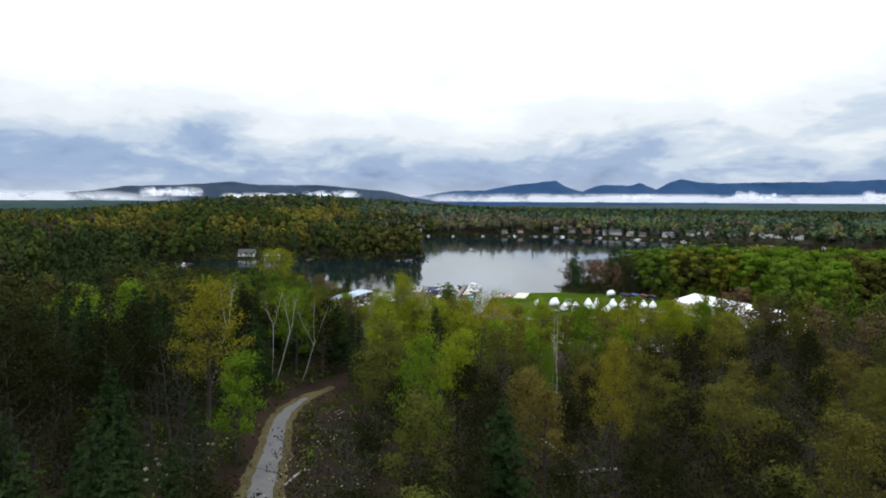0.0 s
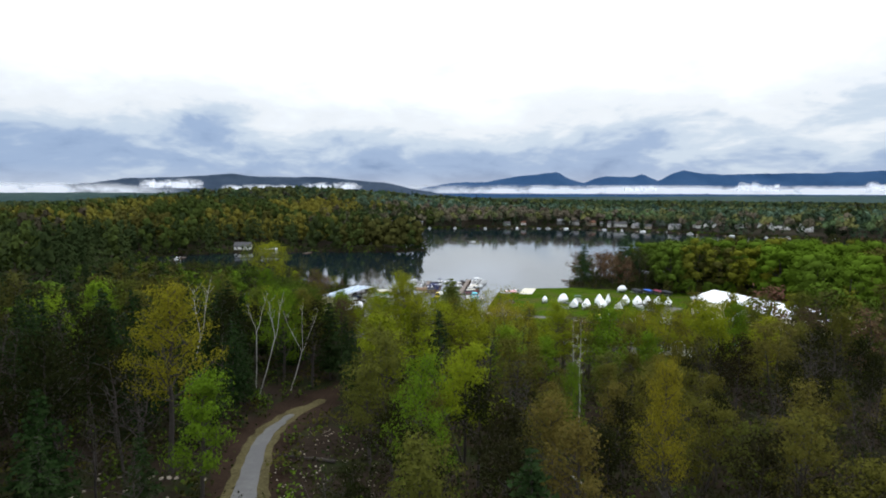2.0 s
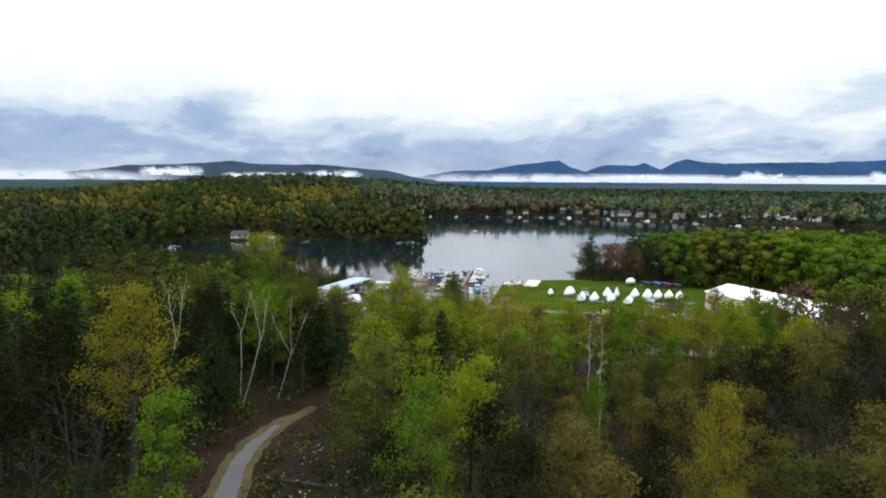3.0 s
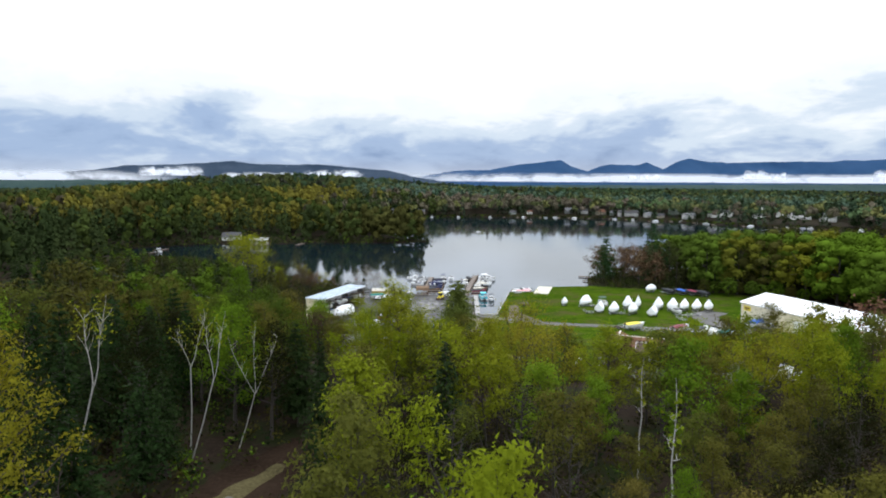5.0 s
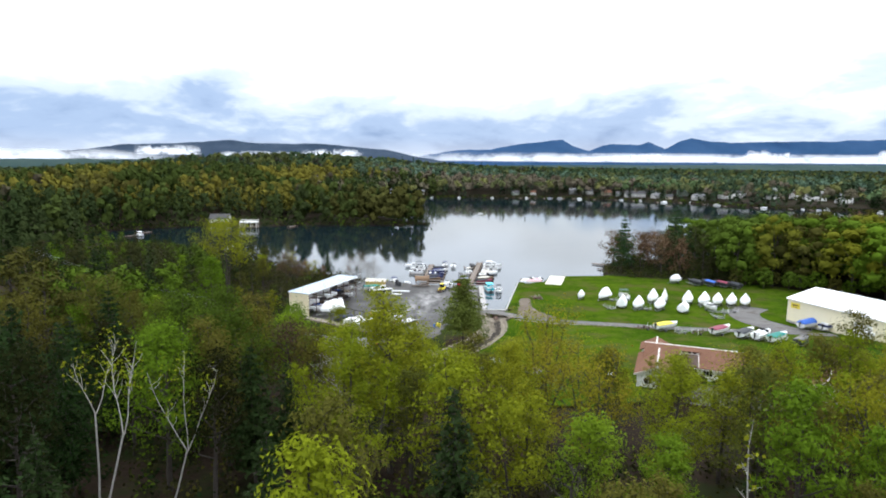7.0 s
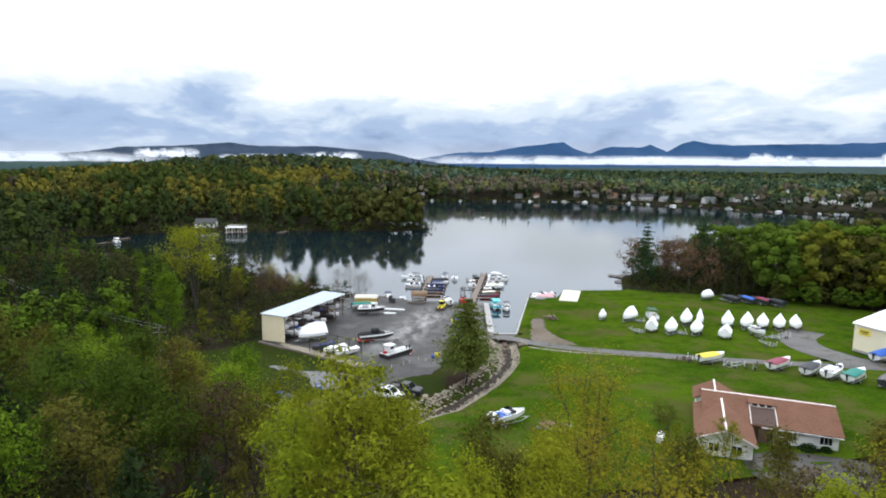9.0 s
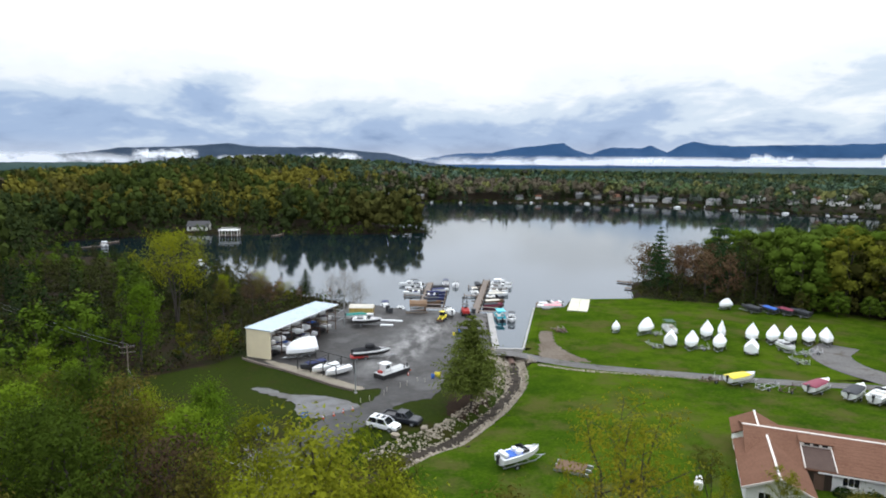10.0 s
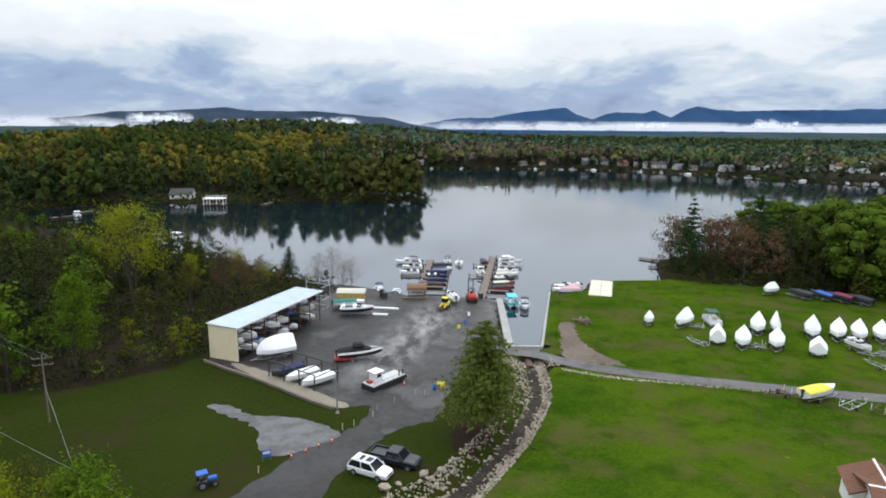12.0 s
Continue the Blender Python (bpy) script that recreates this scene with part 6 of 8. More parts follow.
    part("bumper", one_box((W * 1.7, 0.14, 0.2), (0, -f + 0.04, 0.5), bevel=0.04), BLACK if kind == "pickup" else paint, ob)
    return ob

# ---- the boatyard ----
def boat_shed():
    """Open-fronted dry-stack shed: three tiers of boats under a lean-to roof."""
    L, W, H = 25.8, 6.0, 6.2
    ob = thing("boat_shed", pose(-34.9, 98.0, 1.42, 0, 0, -21.6), "open-fronted boat storage shed with pale blue metal roof", "shed")
    end = part("end_wall", one_box((W, 0.2, H - 0.12), (-W / 2, 0.1, (H - 0.12) / 2)), BEIGE, ob, "beige corrugated end wall")
    bm = bmesh.new()
    for k in range(24):
        add_box(bm, (0.05, 0.03, H - 0.2), (-W + 0.13 + k * 0.25, -0.012, (H - 0.2) / 2))
    part("siding_ribs", bm, BEIGE, end)
    part("back_wall", one_box((0.2, L - 0.4, H - 0.5), (-W + 0.1, L / 2 + 0.1, (H - 0.5) / 2)), BEIGE, ob)
    part("far_wall", one_box((W * 0.5, 0.2, H - 0.6), (-W * 0.72, L - 0.1, (H - 0.6) / 2)), BEIGE, ob)
    roof = part("roof", one_box((W + 0.5, L + 0.5, 0.16), (-W / 2 + 0.05, L / 2, H + 0.02), (0, 1.2, 0)), BLUEROOF, ob)
    bm = bmesh.new()
    for k in range(43):
        add_box(bm, (W + 0.5, 0.06, 0.05), (-W / 2 + 0.05, 0.0 + k * 0.61, H + 0.125), (0, 1.2, 0))
    part("roof_seams", bm, BLUEROOF, roof)
    part("fascia", one_box((0.10, L + 0.5, 0.28), (0.30, L / 2, H - 0.08)), shade("white_trim", (0.75, 0.76, 0.77)), roof, "pale eave trim")
    for k in range(8):
        y = 0.35 + k * (L - 0.7) / 7
        for x in (-0.1, -W + 0.35):
            part("post", one_box((0.15, 0.15, H - 0.15), (x, y, (H - 0.15) / 2)), RUST, ob)
        for z in (2.1, 4.1):
            part("rack_arm", one_box((W - 0.5, 0.14, 0.2), (-W / 2, y, z)), RUST, ob)
    for z in (2.22, 4.22):
        for x in (-1.4, -W + 1.4):
            part("rack_rail", one_box((0.14, L - 0.8, 0.12), (x, L / 2, z + 0.04)), RUST, ob)
    # open steel frame standing on past the far end
    for x in (0.25, -W + 0.4):
        part("frame_post", one_box((0.18, 0.18, H + 0.9), (x, L + 3.2, (H + 0.9) / 2)), GALV, ob)
    for z in (2.1, 4.1, H + 0.6):
        part("frame_beam", one_box((W - 0.2, 0.14, 0.18), (-W / 2 + 0.2, L + 3.2, z)), GALV, ob)
        part("frame_beam", one_box((0.14, 3.2, 0.18), (0.2, L + 1.7, z)), GALV, ob)
    return ob


boat_shed()
# boats stacked in the shed, bows towards the lot
shed_m = pose(-34.9, 98.0, 1.42, 0, 0, -21.6)
rng = random.Random(5)
STACK = [WHITE_WRAP, BLACK, WHITE_WRAP, CHAR, BLUE, WHITE_WRAP, BLACK, WHITE_GEL, NAVY]
for tier, z in ((0, 0.15), (1, 2.35), (2, 4.35)):
    for k in range(8):
        if (tier, k) in ((2, 1), (1, 6)):
            continue
        p = shed_m @ Vector((-2.7 + rng.uniform(-0.2, 0.5), 1.9 + k * 3.12, 0))
        cover = STACK[(tier * 3 + k * 2) % len(STACK)]
        word = cover.name.replace("_", " ")
        boat(p.x, p.y, -21.6 - 90 + rng.uniform(-4, 4), rng.uniform(4.9, 5.7), 2.1, WHITE_WRAP if (k + tier) % 3 else BLACK, cover, "small boat stacked on the shed rack under " + word, "covered",
             trailer=False, group="boats racked in the shed", peak=0.35, lift=1.42 + z)

# wrapped boat at the end of the shed and the pipe rack beside it
boat(-29.2, 100.6, 128, 6.6, 2.7, WHITE_GEL, WHITE_WRAP, "large white shrink-wrapped boat parked beside the shed", "wrapped", peak=2.4)


def pipe_rack():
    z = ground_z(-22, 90) + 0.06
    ob = thing("pipe_rack", pose(-22.1, 90.4, z, 0, 0, -35), "open steel pipe rack holding boats at the lot's edge", "rack")
    for x in (-5.2, -1.7, 1.8, 5.2):
        for y in (-2.4, 2.4):
            part("post", one_box((0.14, 0.14, 2.8), (x, y, 1.4)), DARKSTEEL, ob)
        part("cross_arm", one_box((0.12, 4.8, 0.14), (x, 0, 2.4)), DARKSTEEL, ob)
    for y in (-2.4, 2.4):
        part("top_rail", one_box((10.6, 0.12, 0.14), (0, y, 2.75)), DARKSTEEL, ob)
    return ob


pipe_rack()
for k, (dx, cover, hull, words) in enumerate(((-3.4, NAVY, CHAR, "dark blue"), (0.0, WHITE_GEL, WHITE_GEL, "white"), (3.5, WHITE_WRAP, WHITE_GEL, "pale grey"))):
    q = pose(-22.1, 90.4, 0, 0, 0, -35) @ Vector((dx, -0.3, 0))
    boat(q.x, q.y, 138, 5.6, 2.2, hull, cover, words + " covered runabout parked under the pipe rack", "covered", trailer=False, peak=0.4, lift=ground_z(q.x, q.y) + 0.2)

# ski boat on its red trailer, work pontoon
INK = shade("black_canvas", (0.009, 0.009, 0.011), rough=0.9)
ski = boat(-14.3, 99.8, -78, 7.6, 2.55, BLACK, INK, "black and white ski boat under dark canvas on a red trailer", "covered", peak=0.75, stripe=WHITE_GEL)
part("tower_cover", one_box((1.8, 2.0, 0.9), (0, -0.3, 2.6), bevel=0.35), INK, ski, "bundled dark canvas over the tower")
part("trailer_box", one_box((2.2, 3.6, 0.35), (0, -2.6, 0.55), bevel=0.05), RED, ski, "red trailer body")


def work_pontoon():
    x, y = -9.0, 88.6
    ob = thing("work_pontoon", pose(x, y, ground_z(x, y) + 0.06, 0, 0, -42), "black-hulled work barge with a small white cabin", "barge")
    part("hull", add_loft(bmesh.new(), [section(1.35, 0.1, 0.95, yy, 0.05) for yy in (-3.6, 2.6)] + [section(1.3, 0.5, 0.95, 3.5, 0.05)]), BLACK, ob)
    part("deck", one_box((2.5, 6.8, 0.08), (0, -0.1, 1.0)), shade("grey_deck", (0.45, 0.45, 0.44), rough=0.7), ob)
    cab = part("cabin", one_box((1.5, 1.5, 1.5), (-0.3, -1.6, 1.78), bevel=0.05), WHITE_GEL, ob)
    part("cabin_roof", one_box((1.9, 1.9, 0.1), (-0.3, -1.6, 2.6)), WHITE_GEL, cab)
    for s in (-1, 1):
        part("cabin_window", one_box((0.03, 0.9, 0.5), (-0.3 + s * 0.76, -1.6, 2.05)), DARKGLASS, cab)
    part("cabin_window", one_box((0.9, 0.03, 0.5), (-0.3, -0.84, 2.05)), DARKGLASS, cab)
    part("box", one_box((0.8, 0.6, 0.4), (-0.3, -2.9, 1.24)), RED, ob, "red deck box")
    for yy in (2.2, 3.0):
        part("bollard", one_cyl((0.9, yy, 1.0), (0.9, yy, 1.9), 0.12, sides=8), BLACK, ob)
    part("rail", one_cyl((1.2, -3.2, 1.5), (1.2, 2.4, 1.5), 0.04, sides=6), GALV, ob)
    for yy in (-3.2, -1.3, 0.6, 2.4):
        part("rail_post", one_cyl((1.2, yy, 1.0), (1.2, yy, 1.5), 0.03, sides=5), GALV, ob)


work_pontoon()
# boats on the hard near the water
boat(-20.8, 130.6, -86, 7.0, 2.5, WHITE_GEL, TEAL, "white runabout with a teal-edged cover on the hard", "covered", peak=0.5)
boat(-18.5, 126.2, -88, 7.0, 2.45, BLACK, CHAR, "black and white runabout on the wet lot", "open", stripe=WHITE_GEL)
boat(-15.8, 147.8, 190, 6.4, 2.5, WHITE_GEL, NAVY, "white cabin boat hauled out beside the water", "cabin")
boat(-11.8, 148.2, 175, 5.6, 2.3, WHITE_GEL, CHAR, "white open boat standing at the water's edge", "open")
boat(2.2, 137.0, 20, 5.4, 2.2, WHITE_GEL, CREAM, "white open boat beside the yellow loader", "open")
for x, y, ln, tilt in ((-13.3, 130.3, 7.2, -98), (-13.4, 125.6, 3.2, -92)):
    beam_ob = thing("dock_float", pose(x, y, ground_z(x, y) + 0.06, 0, 0, tilt), "long white plastic dock float lying on the lot", "dock float")
    part("float", add_loft(bmesh.new(), [section(0.32, 0.0, 0.4, yy, 0.12) for yy in (-ln / 2, -ln / 2 + 0.1, ln / 2 - 0.1, ln / 2)]), WHITE_GEL, beam_ob)
    part("end_cap", one_box((0.5, 0.12, 0.3), (0, ln / 2 + 0.04, 0.2), bevel=0.04), GALV, beam_ob)


def site_container():
    ob = thing("storage_container", pose(-21.2, 137.2, 1.26, 0, 0, -2), "yellow tarpaulin-sided storage box with a cream top", "container")
    part("body", one_box((6.4, 3.0, 2.1), (0, 0, 1.05), bevel=0.06), shade("faded_yellow_tarpaulin", (0.42, 0.31, 0.09), rough=0.8, dirt=0.45), ob)
    part("top", add_loft(bmesh.new(), [[(x, -1.6, 2.1), (x, -0.6, 2.75 + 0.1 * math.sin(x)), (x, 0.7, 2.7), (x, 1.6, 2.1)] for x in (-3.3, -1.1, 1.2, 3.3)]), CREAM, ob, "sagging cream canvas top")
    for k in range(5):
        part("rib", one_box((0.1, 0.06, 2.0), (-2.9 + k * 1.45, -1.53, 1.02)), shade("dark_yellow", (0.26, 0.19, 0.06)), ob)
    part("door", one_box((0.06, 1.2, 1.8), (3.22, 0.2, 0.95)), RUST, ob)


site_container()


def timber_frame():
    """Boat lift by the dock under a sagging brown canvas roof."""
    ob = thing("boat_lift", pose(-6.1, 141.2, 1.26, 0, 0, 3), "boat lift under a sagging brown canvas roof by the dock", "boat lift")
    for x in (-2.0, 2.0):
        for y in (-1.4, 1.4):
            part("post", one_box((0.16, 0.16, 2.5), (x, y, 1.25)), BROWNWOOD, ob)
    for y in (-1.4, 1.4):
        part("beam", one_box((4.4, 0.16, 0.18), (0, y, 0.6)), RUST, ob)
        part("beam", one_box((4.4, 0.12, 0.14), (0, y, 2.45)), RUST, ob)
    rings = [[(x, -1.75, 1.75 + 0.08 * math.sin(3 * x)), (x, -1.6, 2.45), (x, -0.6, 3.0 - 0.12 * math.cos(x)), (x, 0.7, 3.05 - 0.1 * math.cos(x)), (x, 1.6, 2.45), (x, 1.75, 1.8), (x, 1.55, 2.38), (x, 0, 2.86), (x, -1.5, 2.38)] for x in (-2.4, -1.2, 0.1, 1.3, 2.4)]
    part("canopy", add_loft(bmesh.new(), rings, caps=False), shade("brown_canvas", (0.17, 0.105, 0.06), rough=0.9, dirt=0.5), ob, "brown canvas roof hanging down at the sides")
    part("cradle", one_box((3.4, 1.6, 0.3), (0, 0, 0.9), bevel=0.05), GALV, ob)
    part("skid", one_box((6.2, 0.5, 0.3), (-0.4, -2.3, 0.16)), GREYWOOD, ob)


timber_frame()


def loader():
    ob = thing("loader", pose(0.6, 131.0, 1.26, 0, 0, 160), "yellow compact wheel loader parked on the lot", "loader")
    part("body", one_box((1.5, 1.9, 0.9), (0, -0.6, 1.05), bevel=0.12), YELLOW, ob)
    cab = part("cab", one_box((1.2, 1.1, 1.0), (0, -0.1, 1.95), bevel=0.06), DARKGLASS, ob)
    part("cab_roof", one_box((1.35, 1.3, 0.1), (0, -0.1, 2.5)), YELLOW, cab)
    for s in (-1, 1):
        part("arm", one_box((0.14, 2.0, 0.2), (s * 0.55, 1.1, 1.0), (-14, 0, 0)), YELLOW, ob)
        for yy in (-1.0, 0.7):
            add_wheel(ob, s * 0.8, yy, 0.48, 0.36)
    part("bucket", one_box((1.7, 0.6, 0.55), (0, 2.1, 0.55), (20, 0, 0), 0.05), RUST, ob)


loader()


def forklift():
    ob = thing("forklift", pose(6.8, 138.4, 1.26, 0, 0, 4), "large red marina forklift with a black mast", "forklift")
    part("body", one_box((2.0, 2.8, 1.3), (0, -1.2, 1.25), bevel=0.15), RED, ob)
    part("counterweight", one_box((1.9, 0.8, 1.0), (0, -2.8, 1.2), bevel=0.2), RED, ob)
    guard = part("overhead_guard", one_box((1.6, 1.5, 0.1), (0, -0.6, 2.9)), BLACK, ob)
    for s in (-1, 1):
        for yy in (-1.3, 0.1):
            part("guard_post", one_box((0.08, 0.08, 1.1), (s * 0.75, yy, 2.4)), BLACK, guard)
        part("mast", one_box((0.2, 0.28, 4.6), (s * 0.55, 0.65, 2.5)), BLACK, ob)
        part("fork", one_box((0.2, 2.4, 0.1), (s * 0.5, 1.9, 0.5)), BLACK, ob)
        for yy in (-2.2, 0.1):
            add_wheel(ob, s * 1.0, yy, 0.6, 0.45)
    for z in (1.2, 2.6, 4.4):
        part("mast_bar", one_box((1.2, 0.12, 0.14), (0, 0.65, z)), BLACK, ob)
    part("seat", one_box((0.6, 0.6, 0.5), (0, -0.8, 2.05), bevel=0.08), BLACK, ob)


forklift()


for x, y, h in ((-14.5, 140.6, 1.7), (-13.6, 139.2, 1.3), (9.2, 139.6, 1.2)):
    ob = thing("tool_chest", pose(x, y, ground_z(x, y) + 0.08, 0, 0, 12 * x), "dark equipment box standing on the lot by the water", "box", "boxes by the water")
    part("body", one_box((1.1, 0.9, h), (0, 0, h / 2), bevel=0.05), CHAR, ob)
    part("lid", one_box((1.2, 1.0, 0.08), (0, 0, h + 0.04), bevel=0.02), BLACK, ob)

# ---- docks ----
def dock(x0, y0, x1, y1, width, fingers, label, name="dock"):
    """A timber dock from shore outwards, with finger piers; fingers: (distance out, length, side)."""
    d = math.hypot(x1 - x0, y1 - y0)
    ob = thing(name, pose(x0, y0, 0, 0, 0, math.degrees(math.atan2(y1 - y0, x1 - x0)) - 90), label, "dock")
    n = int(d / 0.62)
    for k in range(n):
        part("plank", one_box((width, 0.57, 0.07), (0, (k + 0.5) * d / n, 0.52)), GREYWOOD, ob)
    for s in (-1, 1):
        part("stringer", one_box((0.12, d, 0.22), (s * width * 0.42, d / 2, 0.37)), BROWNWOOD, ob)
    for k in range(int(d / 5) + 1):
        for s in (-1, 1):
            part("dock_post", one_cyl((s * width * 0.55, min(d - 0.1, k * 5 + 0.2), -1.6), (s * width * 0.55, min(d - 0.1, k * 5 + 0.2), 1.15), 0.13, sides=8), BROWNWOOD, ob)
    for out, ln, side in fingers:
        f = part("finger_pier", one_box((ln, 0.9, 0.12), (side * (width / 2 + ln / 2), out, 0.48)), GREYWOOD, ob)
        part("dock_post", one_cyl((side * (width / 2 + ln - 0.2), out, -1.6), (side * (width / 2 + ln - 0.2), out, 1.1), 0.12, sides=8), BROWNWOOD, f)
    return ob


dock(-5.9, 142, -3.3, 186, 1.9, [(6.5, 5.6, 1), (11, 5.6, 1), (15.5, 5.6, 1), (20, 5.6, 1), (24.5, 5.6, 1), (29, 5.6, 1), (34, 5.8, 1), (40, 5.8, 1), (23, 6, -1), (31, 6, -1), (41, 7, -1)],
     "grey timber dock with finger piers and moored boats")
dock(9.4, 141, 16.7, 191, 1.9, [(4.5, 5.6, 1), (9, 5.6, 1), (13.5, 5.6, 1), (18, 5.8, 1), (23, 6.0, 1), (29, 6.4, 1), (36, 7, 1), (42, 8, 1), (24, 4.5, -1), (38, 4.5, -1)],
     "grey timber dock with finger piers and moored boats")
MOOR = "boats moored at the docks"
for x, y, hd, ln, hull, cov, style, words in (
        (-10.2, 182.0, 88, 8.0, WHITE_GEL, CHAR, "cabin", "white cabin cruiser moored at the dock"), (-9.2, 168.6, 92, 5.6, WHITE_GEL, NAVY, "open", "white runabout moored beside the dock"),
        (-8.8, 175.4, 90, 6.0, WHITE_GEL, CHAR, "bimini", "white boat with a dark sun top at its mooring"),
        (1.9, 184.0, 2, 5.4, WHITE_GEL, NAVY, "bimini", "white boat with a blue sun top moored stern to shore"), (5.4, 182.6, -3, 5.6, WHITE_GEL, CHAR, "open", "white and black runabout moored off the dock"),
        (0.3, 178.4, -92, 5.6, CHAR, CHAR, "covered", "dark covered boat in a dock slip"), (0.1, 173.6, -90, 5.6, WHITE_GEL, NAVY, "covered", "boat under a navy cover in a dock slip"),
        (-1.2, 169.0, -93, 5.8, NAVY, NAVY, "covered", "boat under a navy cover in a dock slip"), (-1.4, 164.4, -91, 5.6, NAVY, NAVY, "open", "navy open boat in a dock slip"),
        (-1.8, 160.0, -94, 5.8, NAVY, CHAR, "covered", "dark covered boat in a dock slip"), (-2.4, 155.4, -90, 5.4, BROWNWOOD, CHAR, "covered", "dark brown covered boat in a dock slip"),
        (13.0, 184.0, 8, 5.6, BLACK, CHAR, "covered", "black covered boat moored at the dock"), (11.0, 170.0, 8, 5.8, WHITE_GEL, CREAM, "bimini", "white boat with a cream sun top moored at the dock"),
        (21.4, 184.2, -86, 7.8, WHITE_GEL, WHITE_GEL, "cabin", "large white cabin cruiser moored at the dock"), (20.6, 178.0, -84, 7.4, WHITE_GEL, CHAR, "cabin", "white cabin cruiser in a dock slip"),
        (19.2, 171.2, -86, 6.4, WHITE_GEL, CREAM, "open", "white runabout in a dock slip"), (18.6, 167.2, -84, 6.6, WHITE_GEL, CREAM, "covered", "white boat under a cream cover in a dock slip"),
        (17.2, 161.8, -85, 6.0, CHAR, CREAM, "open", "dark open boat with pale seats in a dock slip"), (16.6, 157.0, -86, 5.8, BROWNWOOD, CREAM, "covered", "brown-hulled boat under a cream cover in a dock slip"),
        (15.8, 152.4, -84, 5.6, MAROON, CHAR, "covered", "dark covered boat in a dock slip"),
        (19.3, 136.0, 175, 5.2, WHITE_GEL, CHAR, "bimini", "white boat with a dark top moored in the inlet")):
    boat(x, y, hd, ln, 2.3, hull, cov, words, style, trailer=False, afloat=True, group=MOOR, peak=0.4)
pontoon_boat(16.4, 138.8, 5, 7.0, "pontoon boat with a bright aqua canopy moored in the inlet", AQUA, z=-0.15, group=MOOR, fence=AQUA)
for x, y, hd in ((33.0, 154.0, 100), (32.0, 150.6, 98)):
    boat(x, y, hd, 7.4, 2.4, WHITE_GEL, PINK, "white boat with pink-red canvas moored along the sea wall", "open" if y > 153 else "covered", trailer=False, afloat=True, group=MOOR, peak=0.4)
dock(28.4, 147.6, 30.0, 156.8, 1.2, [], "short timber dock along the sea wall")
dock(71.5, 185.2, 64.2, 191.6, 1.6, [], "weathered dock reaching out from the wooded shore")
dock(66.6, 177.4, 63.2, 179.6, 1.2, [], "short weathered dock at the wooded shore")

# sea wall of the inlet, pad on the lawn
wall_ob = thing("sea_wall", pose(0, 0, 0), "low timber-and-concrete sea wall edging the lawn", "sea wall")
wall_ob["kind"] = "structure"
for k in range(14):
    ax, ay = 18.6 + (26.9 - 18.6) * k / 14, 107.6 + (146 - 107.6) * k / 14
    bx, by = 18.6 + (26.9 - 18.6) * (k + 1) / 14, 107.6 + (146 - 107.6) * (k + 1) / 14
    bm = bmesh.new()
    add_box(bm, (0.5, math.hypot(bx - ax, by - ay) - 0.03, 2.6), ((ax + bx) / 2, (ay + by) / 2, 0.02), (0, 0, -12.2), 0.03)
    part("wall_section", bm, CONCRETE, wall_ob)
wall_ob = thing("sea_wall", pose(0, 0, 0), "concrete edge along the head of the inlet", "sea wall")
wall_ob["kind"] = "structure"
for k in range(3):
    part("wall_section", one_box((2.15, 0.6, 2.4), (13.2 + k * 2.2, 107.4, 0.1), bevel=0.03), CONCRETE, wall_ob)
wall_ob = thing("sea_wall", pose(0, 0, 0), "pale concrete quay edging the lot beside the inlet", "sea wall")
wall_ob["kind"] = "structure"
for k in range(11):
    part("wall_section", one_box((1.5, 2.75, 2.6), (12.6 + 0.1 * k, 109.6 + k * 2.8, 0.08), (0, 0, -2.4), 0.04), CONCRETE, wall_ob)
pad = thing("concrete_pad", pose(40.4, 148.6, 1.55, 0, 0, -16.5), "pale rectangular concrete pad on the lawn", "pad")
pad["kind"] = "structure"
for i in range(2):
    for j in range(3):
        part("slab", one_box((2.72, 5.1, 0.3), (-1.39 + i * 2.78, -5.2 + j * 5.2, 0.0), bevel=0.03), PADMAT, pad)

# ---- wrapped boats and trailers on the lawn ----
WRAP = "wrapped boats on the lawn"
for x, y, hd, ln, bm_, pk in ((42.4, 119.2, 155, 3.0, 1.7, 1.4), (49.0, 118.2, 140, 5.8, 2.5, 2.1), (52.0, 109.2, -24, 5.6, 2.6, 1.9), (55.2, 106.0, 152, 5.6, 2.6, 2.1),
                            (62.0, 113.8, 152, 5.8, 2.6, 2.4), (65.4, 113.4, 156, 5.0, 1.6, 2.5), (60.8, 104.8, 150, 5.6, 2.5, 1.9), (71.0, 110.8, 150, 6.2, 2.6, 2.4), (66.6, 102.0, -32, 5.6, 2.6, 1.5),
                            (75.2, 109.8, 146, 6.0, 2.6, 2.2), (78.8, 109.0, 150, 5.8, 2.5, 2.1), (82.4, 108.2, 148, 5.6, 2.5, 2.1), (86.0, 107.4, 152, 5.4, 2.5, 2.0), (79.0, 141.0, 125, 4.6, 2.3, 1.4)):
    boat(x, y, hd, ln, bm_, WHITE_GEL, WHITE_WRAP, "small white shrink-wrapped craft on the lawn" if ln < 4 else "white shrink-wrapped boat on a trailer on the lawn", "wrapped", group=WRAP, peak=pk)
pontoon_boat(55.6, 119.4, 175, 5.6, "small pontoon boat with a dark green canopy on the lawn", shade("dark_green_canvas", (0.02, 0.06, 0.035), rough=0.7))
boat(74.3, 102.4, 184, 5.2, 2.2, WHITE_GEL, CHAR, "dark open boat with a white rim on the lawn", "open")
